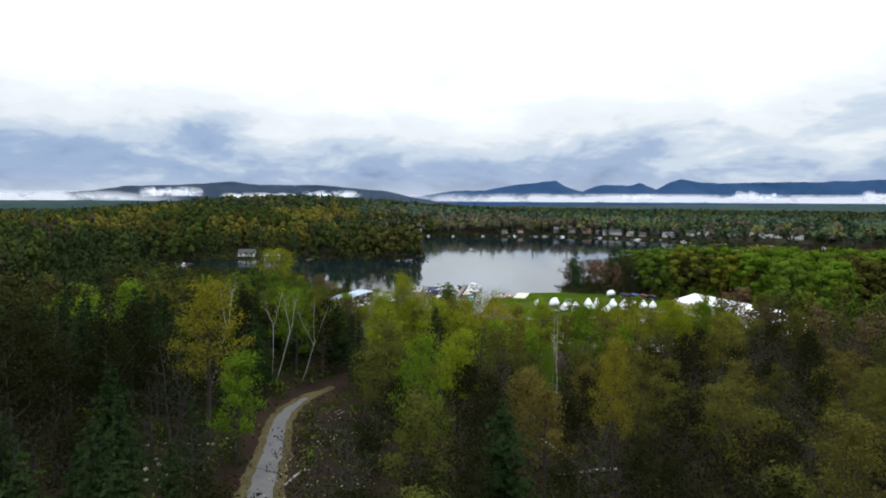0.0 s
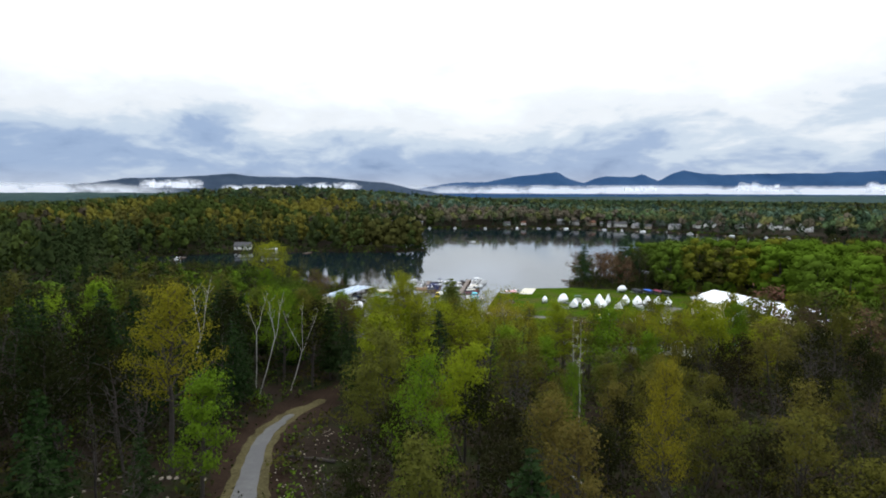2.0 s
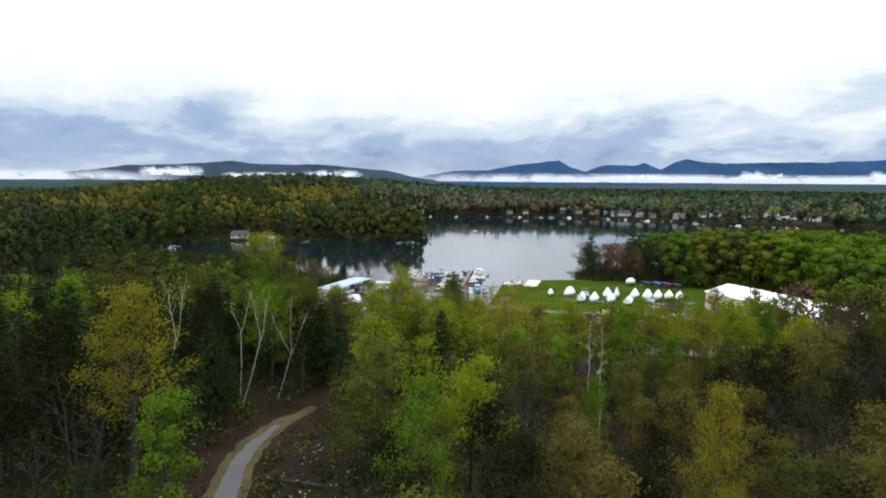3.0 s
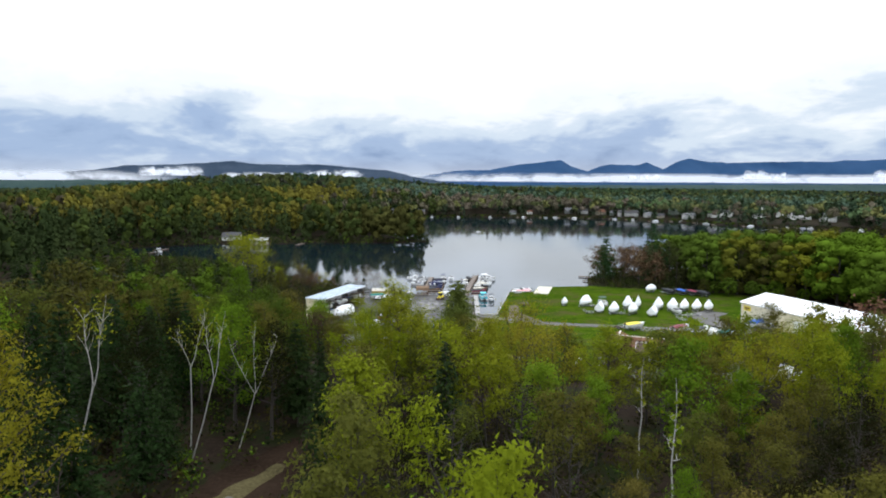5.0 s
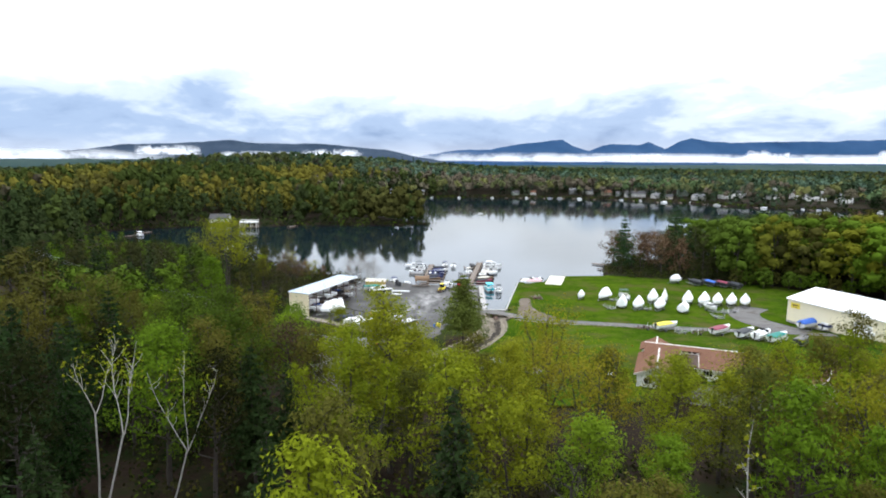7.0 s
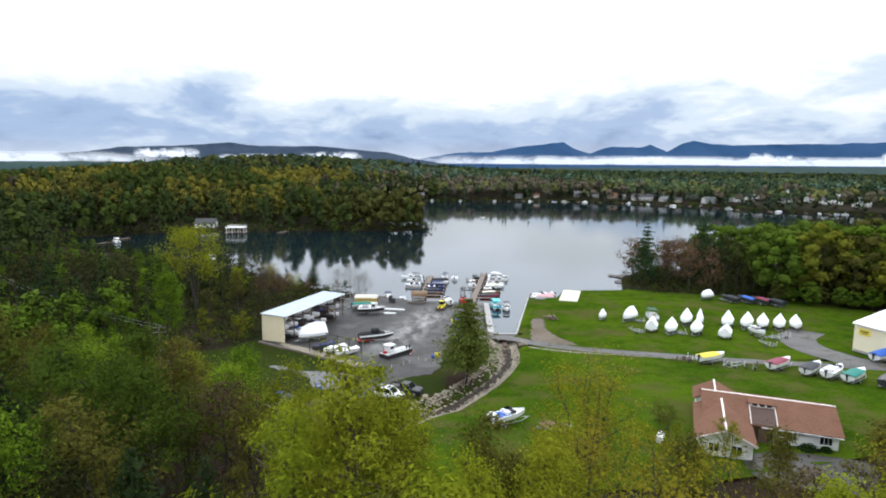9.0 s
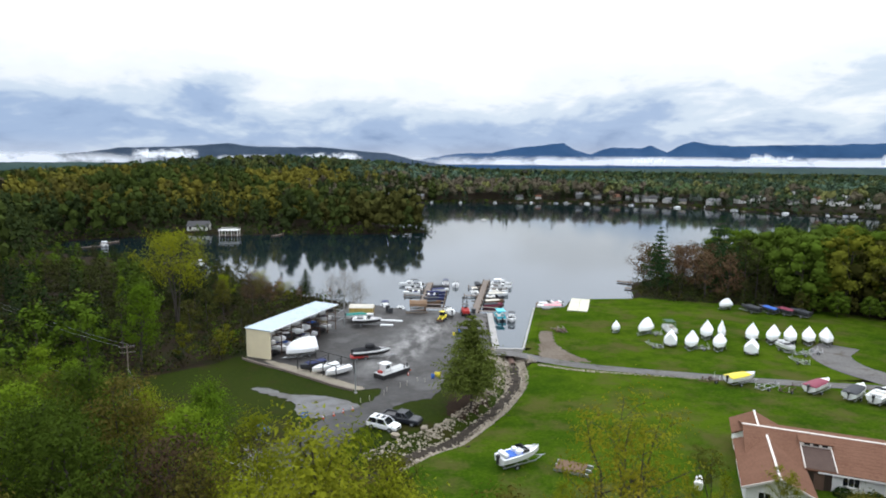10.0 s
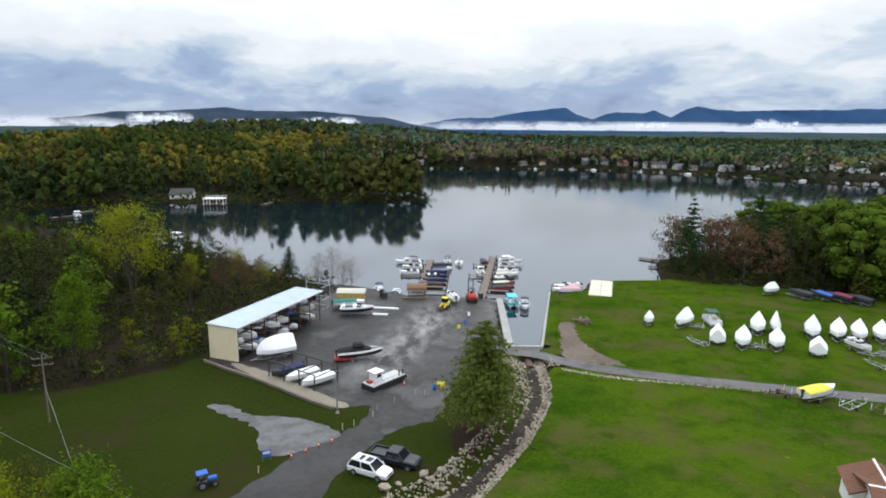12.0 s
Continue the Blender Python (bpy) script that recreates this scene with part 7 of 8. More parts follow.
for x, y, hd in ((50.8, 117.2, 60), (47.7, 107.4, 20), (56.6, 105.0, 80), (72.4, 94.8, 10), (75.6, 99.8, 70), (78.6, 100.8, 95)):
    empty_trailer(x, y, hd, 4.6, "empty steel boat trailer on the grass", group="empty trailers")
for x, y, hd, cov, words in ((84.4, 137.2, 30, CHAR, "dark"), (88.4, 136.0, 25, BLUE, "bright blue"), (91.6, 134.2, 28, MAROON, "dark red"), (94.6, 131.8, 25, CHAR, "charcoal")):
    boat(x, y, hd, 5.4, 2.2, CHAR, cov, words + " covered boat parked at the wood's edge", "covered", group="boats at the wood's edge", peak=0.5)
heap = thing("brush_heap", pose(29.4, 121.4, ground_z(29.4, 121.4)), "grey heap of old dock timbers and brush", "timber heap")
for k in range(26):
    a, r = rng.uniform(0, 6.28), rng.uniform(0, 1.6)
    part("timber", one_box((rng.uniform(1.2, 2.8), 0.16, 0.14), (math.cos(a) * r, math.sin(a) * r, 0.2 + 0.035 * k * rng.random()), (rng.uniform(-12, 12), rng.uniform(-14, 14), rng.uniform(0, 180)), 0.0), GREYWOOD if k % 3 else BROWNWOOD, heap)

# ---- boats along the lane ----
LANE = "boats beside the lane"
boat(54.5, 82.4, -70, 6.2, 2.4, WHITE_GEL, YELLOW, "white boat under a bright yellow cover beside the lane", "covered", group=LANE, peak=0.45)
empty_trailer(49.4, 83.6, 100, 3.6, "small dark empty trailer beside the lane", RUST, "empty trailers")
empty_trailer(57.6, 79.4, -60, 5.6, "galvanised empty boat trailer beside the lane", None, "empty trailers")
empty_trailer(60.2, 77.6, -50, 4.6, "dark rusty empty trailer in the grass", RUST, "empty trailers")
for x, y, hd, cov, style, words in ((65.2, 77.2, -58, MAROON, "covered", "white boat under a maroon cover beside the lane"), (69.0, 73.4, -52, CHAR, "covered", "white boat under a charcoal cover beside the lane"),
                                   (71.4, 71.0, -54, CREAM, "open", "white and cream open boat beside the lane"), (73.4, 68.2, -56, TEAL, "covered", "white boat under a teal cover beside the lane")):
    boat(x, y, hd, 6.6, 2.4, WHITE_GEL, cov, words, style, group=LANE, peak=0.35)
boat(76.4, 64.6, -50, 5.2, 2.1, CHAR, BLACK, "low black covered boat at the lane's end", "covered", group=LANE, peak=0.3)
boat(88.6, 81.6, -70, 6.6, 2.5, WHITE_GEL, BLUE, "white boat with a blue canvas hood beside the warehouse", "covered", group=LANE, peak=1.0)
boat(92.4, 79.4, -66, 6.8, 2.5, WHITE_GEL, NAVY, "blue and white ski boat beside the warehouse", "open", group=LANE, stripe=NAVY)
boat(96.2, 70.6, -60, 5.6, 2.3, WHITE_GEL, WHITE_WRAP, "white covered boat beside the warehouse wall", "covered", group=LANE, peak=0.4)
boat(9.9, 48.6, -62, 5.9, 2.3, WHITE_GEL, BLUE, "white boat with a blue cockpit on the mown lawn", "open")
deck = thing("dock_section", pose(16.0, 47.0, ground_z(16, 47) + 0.05, 0, 0, -24), "stored dock section of brown boards on pale beams", "dock section")
for s in (-1, 0, 1):
    part("beam", one_box((4.4, 0.2, 0.3), (0.3, s * 1.15, 0.35)), GALV, deck)
for i in range(16):
    part("board", one_box((0.2, 2.5, 0.06), (-1.6 + i * 0.22, 0, 0.53)), BROWNWOOD, deck)
for sx in (-1.4, 1.4):
    for sy in (-1.1, 1.1):
        part("block", one_box((0.35, 0.35, 0.24), (sx, sy, 0.1)), GREYWOOD, deck)
boat(64.6, 26.6, 20, 6.0, 2.4, WHITE_GEL, WHITE_WRAP, "white shrink-wrapped boat among the roadside trees", "wrapped", peak=1.4)
boat(70.5, 27.0, -60, 5.6, 2.3, WHITE_GEL, TEAL, "white boat under a green cover among the roadside trees", "covered", peak=0.4)

# ---- vehicles ----
vehicle(-8.0, 60.3, -116, "suv", shade("white_car_paint", (0.78, 0.78, 0.78), rough=0.15, dirt=0.1, coat=0.6), "white suv with a dark sunroof parked on the verge")
vehicle(-5.5, 62.8, -112, "pickup", shade("dark_blue_grey_paint", (0.007, 0.009, 0.015), rough=0.4, dirt=0.08, coat=0.1), "dark grey-blue pickup truck parked beside the suv")

# ---- buildings ----
def gable_block(bm, w, d, h, rise):
    """A solid block with gable ends, ridge along X, standing on z = 0."""
    p = [(-w / 2, -d / 2, 0), (w / 2, -d / 2, 0), (w / 2, d / 2, 0), (-w / 2, d / 2, 0), (-w / 2, -d / 2, h), (w / 2, -d / 2, h), (w / 2, d / 2, h), (-w / 2, d / 2, h), (-w / 2, 0, h + rise), (w / 2, 0, h + rise)]
    v = [bm.verts.new(q) for q in p]
    for f in ((0, 1, 5, 4), (1, 2, 6, 9, 5), (2, 3, 7, 6), (3, 0, 4, 8, 7), (4, 5, 9, 8), (6, 7, 8, 9), (3, 2, 1, 0)):
        bm.faces.new([v[k] for k in f])
    return bm


def roof_slope(parent, w, d, h, rise, side, mat, over=0.4, thick=0.14, name="roof_slope", seams=0, label=""):
    """One slope of a gable roof laid on the block above."""
    run = d / 2 + over
    ang = math.degrees(math.atan2(rise, d / 2))
    ln = run / math.cos(math.radians(ang))
    m = pose(0, 0, h + rise + 0.03, side * -ang if side > 0 else ang, 0, 0)
    r = part(name, one_box((w + 2 * over, ln, thick), (0, side * ln / 2, thick / 2)), mat, parent, label, at=m)
    if seams:
        bm = bmesh.new()
        for k in range(seams):
            add_box(bm, (0.06, ln, 0.06), (-(w / 2 + over) + (k + 0.5) * (w + 2 * over) / seams, side * ln / 2, thick + 0.02))
        part("roof_seams", bm, mat, r)
    return r


def window_unit(parent, x, y, z, w, h, turn, panes=2, trim=None):
    """A framed window set on a wall; turn: degrees about Z of its outward side, 0 facing -Y."""
    m = pose(x, y, z, 0, 0, turn)
    fr = part("window", one_box((w + 0.16, 0.10, h + 0.16), (0, 0, 0)), trim or WALLWHITE, parent, "framed window", at=m)
    for k in range(panes):
        pw = w / panes
        part("pane", one_box((pw - 0.07, 0.04, h - 0.06), (-w / 2 + (k + 0.5) * pw, -0.045, 0)), DARKGLASS, fr)
    part("sill", one_box((w + 0.3, 0.2, 0.06), (0, -0.07, -h / 2 - 0.09)), trim or WALLWHITE, fr)
    return fr


def warehouse():
    W, L, H, R = 19.0, 46.0, 6.0, 1.9
    z = ground_z(92, 80) - 0.15
    ob = thing("warehouse", pose(87 + 0.94 * W / 2 + 0.342 * L / 2, 88.8 + 0.342 * W / 2 - 0.94 * L / 2, z, 0, 0, -70), "long cream metal-sided warehouse with a white roof", "warehouse")
    part("wall", gable_block(bmesh.new(), L, W, H, R), CREAMWALL, ob)
    for s in (-1, 1):
        slope = roof_slope(ob, L, W, H, R, s, WHITEROOF, 0.3, 0.12, seams=46)
        for k in range(7):
            ln = (W / 2 + 0.3) / math.cos(math.atan2(R, W / 2))
            part("skylight", one_box((1.0, 2.6, 0.05), (-L / 2 + 4 + k * 6.3, s * ln * 0.45, 0.17)), shade("grey_skylight", (0.45, 0.46, 0.44), rough=0.3), slope, "translucent grey roof panel")
    bm = bmesh.new()
    for k in range(92):
        add_box(bm, (0.05, 0.04, H - 0.3), (-L / 2 + 0.25 + k * 0.5, -W / 2 - 0.012, H / 2))
    part("siding_ribs", bm, CREAMWALL, ob)
    part("base_course", one_box((L + 0.06, W + 0.06, 0.5), (0, 0, 0.25)), CONCRETE, ob, "low concrete plinth")
    part("gutter", one_box((L + 0.4, 0.16, 0.16), (0, -W / 2 - 0.36, H - 0.1)), WHITEROOF, ob)
    sign = part("sign", one_box((2.4, 0.08, 1.3), (-L / 2 + 2.2, -W / 2 - 0.08, H - 1.5)), YELLOW, ob, "yellow wall sign with a dark bar")
    part("sign_bar", one_box((1.6, 0.03, 0.35), (-L / 2 + 2.2, -W / 2 - 0.13, H - 1.4)), BROWNWOOD, sign)
    part("sign_bar", one_box((1.1, 0.03, 0.16), (-L / 2 + 2.2, -W / 2 - 0.13, H - 1.85)), BROWNWOOD, sign)
    for x in (-4.0, 9.0):
        d = part("loading_door", one_box((4.0, 0.1, 4.2), (x, -W / 2 - 0.05, 2.1)), WHITEROOF, ob, "white sectional loading door")
        for k in range(4):
            part("door_panel", one_box((3.8, 0.05, 0.95), (x, -W / 2 - 0.12, 0.55 + k * 1.03)), WHITEROOF, d)
    d = part("side_door", one_box((1.0, 0.1, 2.1), (-L / 2 - 0.03, -4.0, 1.05), (0, 0, 90)), shade("brown_door", (0.12, 0.07, 0.05)), ob)
    part("door_handle", one_box((0.12, 0.06, 0.05), (-L / 2 - 0.12, -3.6, 1.0)), GALV, d)


warehouse()


def ranch_house():
    """Low brown-roofed house: main range, front wing, rear wing and a porch, its recess painted dark, under clerestory
    windows.
    """
    z = ground_z(46, 42) - 0.25
    ob = thing("house", pose(45.6, 46.7, z, 0, 0, -21.8), "low white house with a brown shingle roof and front wing", "house")
    trim = shade("pale_trim", (0.6, 0.55, 0.5))
    # near-black brown used for the shade of the porch
    timber = shade("porch_shade_brown", (0.035, 0.022, 0.016))
    W, D, H, R = 15.6, 11.0, 2.55, 1.7
    part("main_wall", gable_block(bmesh.new(), W, D, H, R), WALLWHITE, ob)
    for s in (-1, 1):
        sl = roof_slope(ob, W, D, H, R, s, SHINGLE, 0.5, 0.16, "roof", label="brown shingled slope")
        if s < 0:
            ln = (D / 2 + 0.5) / math.cos(math.atan2(R, D / 2))
            for r in range(11):
                part("shingle_course", one_box((W + 1.0, ln / 11 + 0.02, 0.03), (0, -ln * (r + 0.5) / 11, 0.178), (-1.5, 0, 0)), SHINGLE, sl)
    part("ridge_cap", one_box((W + 1.0, 0.3, 0.1), (0, 0, H + R + 0.2)), trim, ob, "pale ridge flashing")
    part("gutter", one_box((9.2, 0.14, 0.12), (3.6, -D / 2 - 0.56, H - 0.12)), WALLWHITE, ob, "white eaves gutter")
    wl_, wd, wh, wr_ = 11.4, 6.2, 2.45, 1.35
    wing = part("wing_wall", gable_block(bmesh.new(), wl_, wd, wh, wr_), WALLWHITE, ob, at=pose(-5.7, -6.6, 0, 0, 0, -90))
    for s in (-1, 1):
        sl = roof_slope(wing, wl_, wd, wh, wr_, s, SHINGLE, 0.45, 0.16, "wing_roof", label="brown shingled slope")
    part("wing_ridge", one_box((wl_ + 0.9, 0.24, 0.1), (0, 0, wh + wr_ + 0.2)), trim, wing)
    ang = math.degrees(math.atan2(wr_, wd / 2))
    for s in (-1, 1):
        part("barge_board", one_box((0.08, 3.9, 0.24), (wl_ / 2 + 0.48, s * 1.78, wh + wr_ / 2 + 0.06), (-s * ang, 0, 0)), trim, wing)
    back = part("rear_wing", gable_block(bmesh.new(), 4.2, 5.0, 2.45, 1.25), WALLWHITE, ob, at=pose(-6.3, 4.0, 0, 0, 0, 90))
    for s in (-1, 1):
        roof_slope(back, 4.2, 5.0, 2.45, 1.25, s, SHINGLE, 0.4, 0.16, "rear_roof", label="brown shingled slope")
    part("rear_ridge", one_box((5.0, 0.22, 0.1), (0, 0, 3.9)), trim, back)
    dorm = part("clerestory", one_box((3.2, 1.0, 0.5), (-0.7, -1.9, H + R - 0.22)), trim, ob, "pale clerestory face over the porch")
    for k in range(3):
        part("clerestory_window", one_box((0.6, 0.05, 0.26), (-1.6 + k * 0.9, -2.42, H + R - 0.2)), DARKGLASS, dorm)
    part("clerestory_roof", one_box((3.5, 1.5, 0.12), (-0.7, -1.7, H + R + 0.1), (10, 0, 0)), SHINGLE, dorm)
    sl_ang = math.degrees(math.atan2(R, D / 2))
    inset = part("porch_roof", one_box((3.0, 3.6, 0.06), (-0.7, -4.2, H + R - 4.2 * R / (D / 2) + 0.26), (sl_ang, 0, 0)), shade("dark_shingle", (0.07, 0.042, 0.032), rough=0.9, dirt=0.5), ob, "darker recessed porch roof")
    for s in (-1, 1):
        part("porch_edge", one_box((0.10, 3.7, 0.16), (-0.7 + s * 1.55, -4.2, H + R - 4.2 * R / (D / 2) + 0.3), (sl_ang, 0, 0)), trim, inset)
    # flat dark slab in place of the porch's shaded depth
    porch = part("porch_recess", one_box((2.7, 0.3, 2.3), (-0.85, -D / 2 - 0.05, 1.25)), timber, ob, "dark slab standing in for the porch's shade")
    part("porch_door", one_box((1.0, 0.1, 2.05), (-0.8, -D / 2 - 0.24, 1.15)), shade("brown_door", (0.12, 0.07, 0.05)), porch)
    part("porch_post", one_box((0.16, 0.16, 2.6), (0.55, -D / 2 - 0.3, 1.3)), WALLWHITE, porch)
    for x, w, n in ((2.3, 1.6, 3), (6.4, 1.4, 3)):
        window_unit(ob, x, -D / 2 - 0.03, 1.65, w, 1.0, 0, n)
    for yy in (-1.3, 1.3):
        window_unit(wing, wl_ / 2 + 0.03, yy, 1.5, 1.2, 1.1, 90, 2)


def garage():
    """White gable-fronted garage among the roadside trees."""
    L, W, H, R = 10.0, 7.4, 2.6, 2.1
    ob = thing("garage", pose(59.4, 29.8, ground_z(56, 26) - 0.1, 0, 0, -127.7), "white garage with a brown gable roof among trees", "garage")
    part("wall", gable_block(bmesh.new(), L, W, H, R), WALLWHITE, ob)
    trim = shade("pale_trim", (0.6, 0.55, 0.5))
    ang = math.degrees(math.atan2(R, W / 2))
    for s in (-1, 1):
        roof_slope(ob, L, W, H, R, s, SHINGLE, 0.45, 0.16, "roof", label="brown shingled slope")
        part("barge_board", one_box((0.08, 4.75, 0.26), (L / 2 + 0.48, s * 2.05, H + R / 2 + 0.1), (-s * ang, 0, 0)), trim, ob)
    part("ridge_cap", one_box((L + 0.9, 0.24, 0.1), (0, 0, H + R + 0.2)), trim, ob)
    window_unit(ob, L / 2 + 0.03, -1.6, 1.5, 1.2, 1.2, 90, 2)
    dr = part("door", one_box((0.1, 2.6, 2.2), (L / 2 + 0.03, 1.6, 1.1)), shade("pale_door", (0.62, 0.62, 0.6)), ob, "pale panelled garage door")
    for r in range(4):
        part("door_panel", one_box((0.05, 2.4, 0.48), (L / 2 + 0.09, 1.6, 0.3 + r * 0.54)), WALLWHITE, dr)


garage()


def hedge_bush(x, y, w, h, seed):
    """A clipped dark shrub of many small leaves."""
    r = np.random.default_rng(seed)
    d = r.normal(size=(420, 3))
    d /= np.linalg.norm(d, axis=1)[:, None]
    d[:, 2] = np.abs(d[:, 2])
    pos = d * np.array([w / 2, w / 2.6, h]) * (0.7 + 0.35 * r.random((420, 1)))
    v, f = sprays(pos, 0.16 + 0.12 * r.random(420), r, 0.1, 0.5, d)
    ob = new("shrub", mesh_of("shrub", v, f, M_NEEDLE))
    ob.matrix_world = pose(x, y, ground_z(x, y), 0, 0, -21.8)
    tagged(ob, "dark clipped shrub against the house wall", "shrub", "shrubs beside the house")


for k, (u, n_, w, h_) in enumerate(((1.4, 6.5, 2.0, 1.1), (4.4, 6.5, 2.6, 0.9), (6.3, 6.4, 1.4, 0.8))):
    hedge_bush(45.6 + 0.928 * u - 0.371 * n_, 46.7 - 0.371 * u - 0.928 * n_, w, h_, 300 + k)
tank = thing("propane_tank", pose(29.5, 42.3, ground_z(29.5, 42.3), 0, 0, 60), "white domed propane tank on short legs", "tank")
part("vessel", one_cyl((-0.9, 0, 0.75), (0.9, 0, 0.75), 0.5, sides=16), WALLWHITE, tank)
part("lid", one_cyl((0, 0, 1.2), (0, 0, 1.42), 0.16, sides=10), WALLWHITE, tank)
for s in (-0.6, 0.6):
    part("leg", one_box((0.14, 0.6, 0.4), (s, 0, 0.18)), CONCRETE, tank)


ranch_house()
patch("driveway", [(38, 37), (44, 38.5), (52, 35.5), (60, 31), (58, 24), (46, 28), (38, 31)], M_LOT, 0.09, "dark asphalt driveway in front of the house", "driveway", 2.0, True, 0.2)

SIDINGS = [WALLWHITE, shade("grey_siding", (0.30, 0.31, 0.31), rough=0.7), shade("pale_siding", (0.52, 0.51, 0.48), rough=0.7), shade("tan_siding", (0.42, 0.36, 0.26), rough=0.7), shade("green_grey_siding", (0.26, 0.32, 0.27), rough=0.7)]
ROOFS = [shade("grey_shingles", (0.16, 0.16, 0.165), rough=0.9), shade("dark_shingles", (0.06, 0.058, 0.06), rough=0.9), SHINGLE]
WORDS = ["white", "grey", "pale grey", "tan", "grey-green"]


def shore_house(k, x, y, w, h, turn):
    """A far lakeside house: walls, two roof slopes, windows facing the lake, a porch."""
    zz = ground_z(x, y) - 0.2
    ob = thing("lake_house", pose(x, y, zz, 0, 0, turn), ("white" if x > 300 else WORDS[k % 5]) + " lakeside house with a gabled roof among trees", "house", "houses along the far shore")
    d, rise = min(w, 9.0), 0.32 * min(w, 9)
    wall = max(2.6, h - rise * 0.6)
    part("wall", gable_block(bmesh.new(), w, d, wall, rise), WALLWHITE if x > 300 else SIDINGS[k % 5], ob)
    for s in (-1, 1):
        roof_slope(ob, w, d, wall, rise, s, ROOFS[k % 3], 0.4, 0.15, "roof")
    rows = 2 if wall > 5 else 1
    n = max(2, int(w / 3.2))
    for r in range(rows):
        for i in range(n):
            wn_ = part("window", one_box((1.1, 0.1, 1.3), (-w / 2 + (i + 0.5) * w / n, -d / 2 - 0.03, 1.6 + r * 2.7)), DARKGLASS, ob)
            part("frame", one_box((1.35, 0.06, 1.55), (-w / 2 + (i + 0.5) * w / n, -d / 2 + 0.0, 1.6 + r * 2.7)), WALLWHITE, wn_)
    part("porch", one_box((w * 0.6, 1.6, 0.3), (0, -d / 2 - 0.8, 0.5)), GREYWOOD, ob)


for k, (x, y, w, h) in enumerate(FAR_HOUSES):
    shore_house(k, x, y, w, h, (k * 37) % 30 - 15)
shore_house(10, -146, 340, 12, 3.2, 8)


def boathouse():
    ob = thing("boathouse", pose(-121.5, 322, 0, 0, 0, 6), "open white-posted boathouse over the water", "boathouse")
    for x in (-5, -1.7, 1.7, 5):
        for y in (-3, 3):
            part("post", one_box((0.3, 0.3, 4.6), (x, y, 1.5)), WALLWHITE, ob)
    part("deck", one_box((11, 7, 0.25), (0, 0, 3.7)), WALLWHITE, ob, "flat sun deck")
    part("lower_deck", one_box((12, 8, 0.2), (0, 0, 0.6)), GREYWOOD, ob)
    for y in (-3.4, 3.4):
        part("rail", one_box((11, 0.1, 0.12), (0, y, 4.8)), WALLWHITE, ob)
        for k in range(9):
            part("rail_post", one_box((0.1, 0.1, 1.1), (-5.4 + k * 1.35, y, 4.3)), WALLWHITE, ob)


boathouse()
for x, y, turn in ((-95, 326, 15), (-172, 272, 40), (-172, 288, 20), (-103, 218, 60), (-112, 226, 55)):
    dock(x - math.sin(math.radians(turn)) * 5, y - math.cos(math.radians(turn)) * 5, x + math.sin(math.radians(turn)) * 5, y + math.cos(math.radians(turn)) * 5, 2.0, [], "pale swimming dock near the cove's shore")
pontoon_boat(-168, 276, 40, 7.0, "white pontoon boat with a pale canopy moored in the cove", WHITE_WRAP, z=-0.15)
pontoon_boat(-99, 221, 60, 7.0, "white pontoon boat with a pale canopy moored in the cove", WHITE_WRAP, z=-0.15)
raft = thing("swim_raft", pose(33, 434, 0.0, 0, 0, 20), "small pale swimming raft floating on the lake", "raft")
part("deck", one_box((3.2, 3.2, 0.25), (0, 0, 0.4), bevel=0.04), WALLWHITE, raft)
for sx in (-1.2, 1.2):
    part("float", one_box((0.7, 3.0, 0.4), (sx, 0, 0.1), bevel=0.08), GALV, raft)
SHORE = [(80, 650), (97, 650), (106, 648), (124, 648), (146, 645), (157, 640), (179, 632), (201, 622), (217, 610), (236, 588), (258, 582), (275, 562), (284, 536), (305, 516), (330, 504), (343, 492)]
for k, (x, y) in enumerate(SHORE):
    dock(x, y + 6, x - 4, y - 8, 2.2, [], "pale dock on the far shore")
    if k % 2:
        boat(x + 4, y - 2, 10 + k * 7, 6.5, 2.5, WHITE_GEL, WHITE_WRAP if k % 4 == 1 else NAVY, "white boat moored at a far-shore dock", "covered", trailer=False, afloat=True, group="boats on the far shore", peak=0.7)


def far_boat(x, y, turn, length, mat, words):
    """A small moored boat on the far shore: hull and canopy."""
    ob = thing("boat", pose(x, y, -0.2, 0, 0, turn), words, "boat", "boats along the far shore")
    part("hull", add_loft(bmesh.new(), hull_rings(length, 2.4, 1.1, 0.0)), WHITE_GEL, ob)
    part("canopy", one_box((2.1, length * 0.45, 0.16), (0, -length * 0.1, 2.3), bevel=0.05), mat, ob)
    for sx in (-0.9, 0.9):
        part("pole", one_box((0.08, 0.08, 1.3), (sx, -length * 0.1, 1.6)), WALLWHITE, ob)


rand_far = random.Random(77)
for (ax, ay), (bx, by) in zip(LAKE, LAKE[1:]):
    if min(ay, by) < 440:
        continue
    ln = math.hypot(bx - ax, by - ay)
    for q in range(int(ln / 17)):
        u = (q + rand_far.random()) / max(1, int(ln / 17))
        x, y = ax + (bx - ax) * u, ay + (by - ay) * u
        if rand_far.random() < 0.68:
            continue
        if lake_distance(np.array([x]), np.array([y - 7]))[0] < -1:
            far_boat(x, y - rand_far.uniform(5, 11), rand_far.uniform(-40, 40), rand_far.uniform(5, 8), rand_far.choice([WHITE_GEL, WHITE_WRAP, NAVY, WHITE_GEL]), "white canopied boat moored at a far dock")

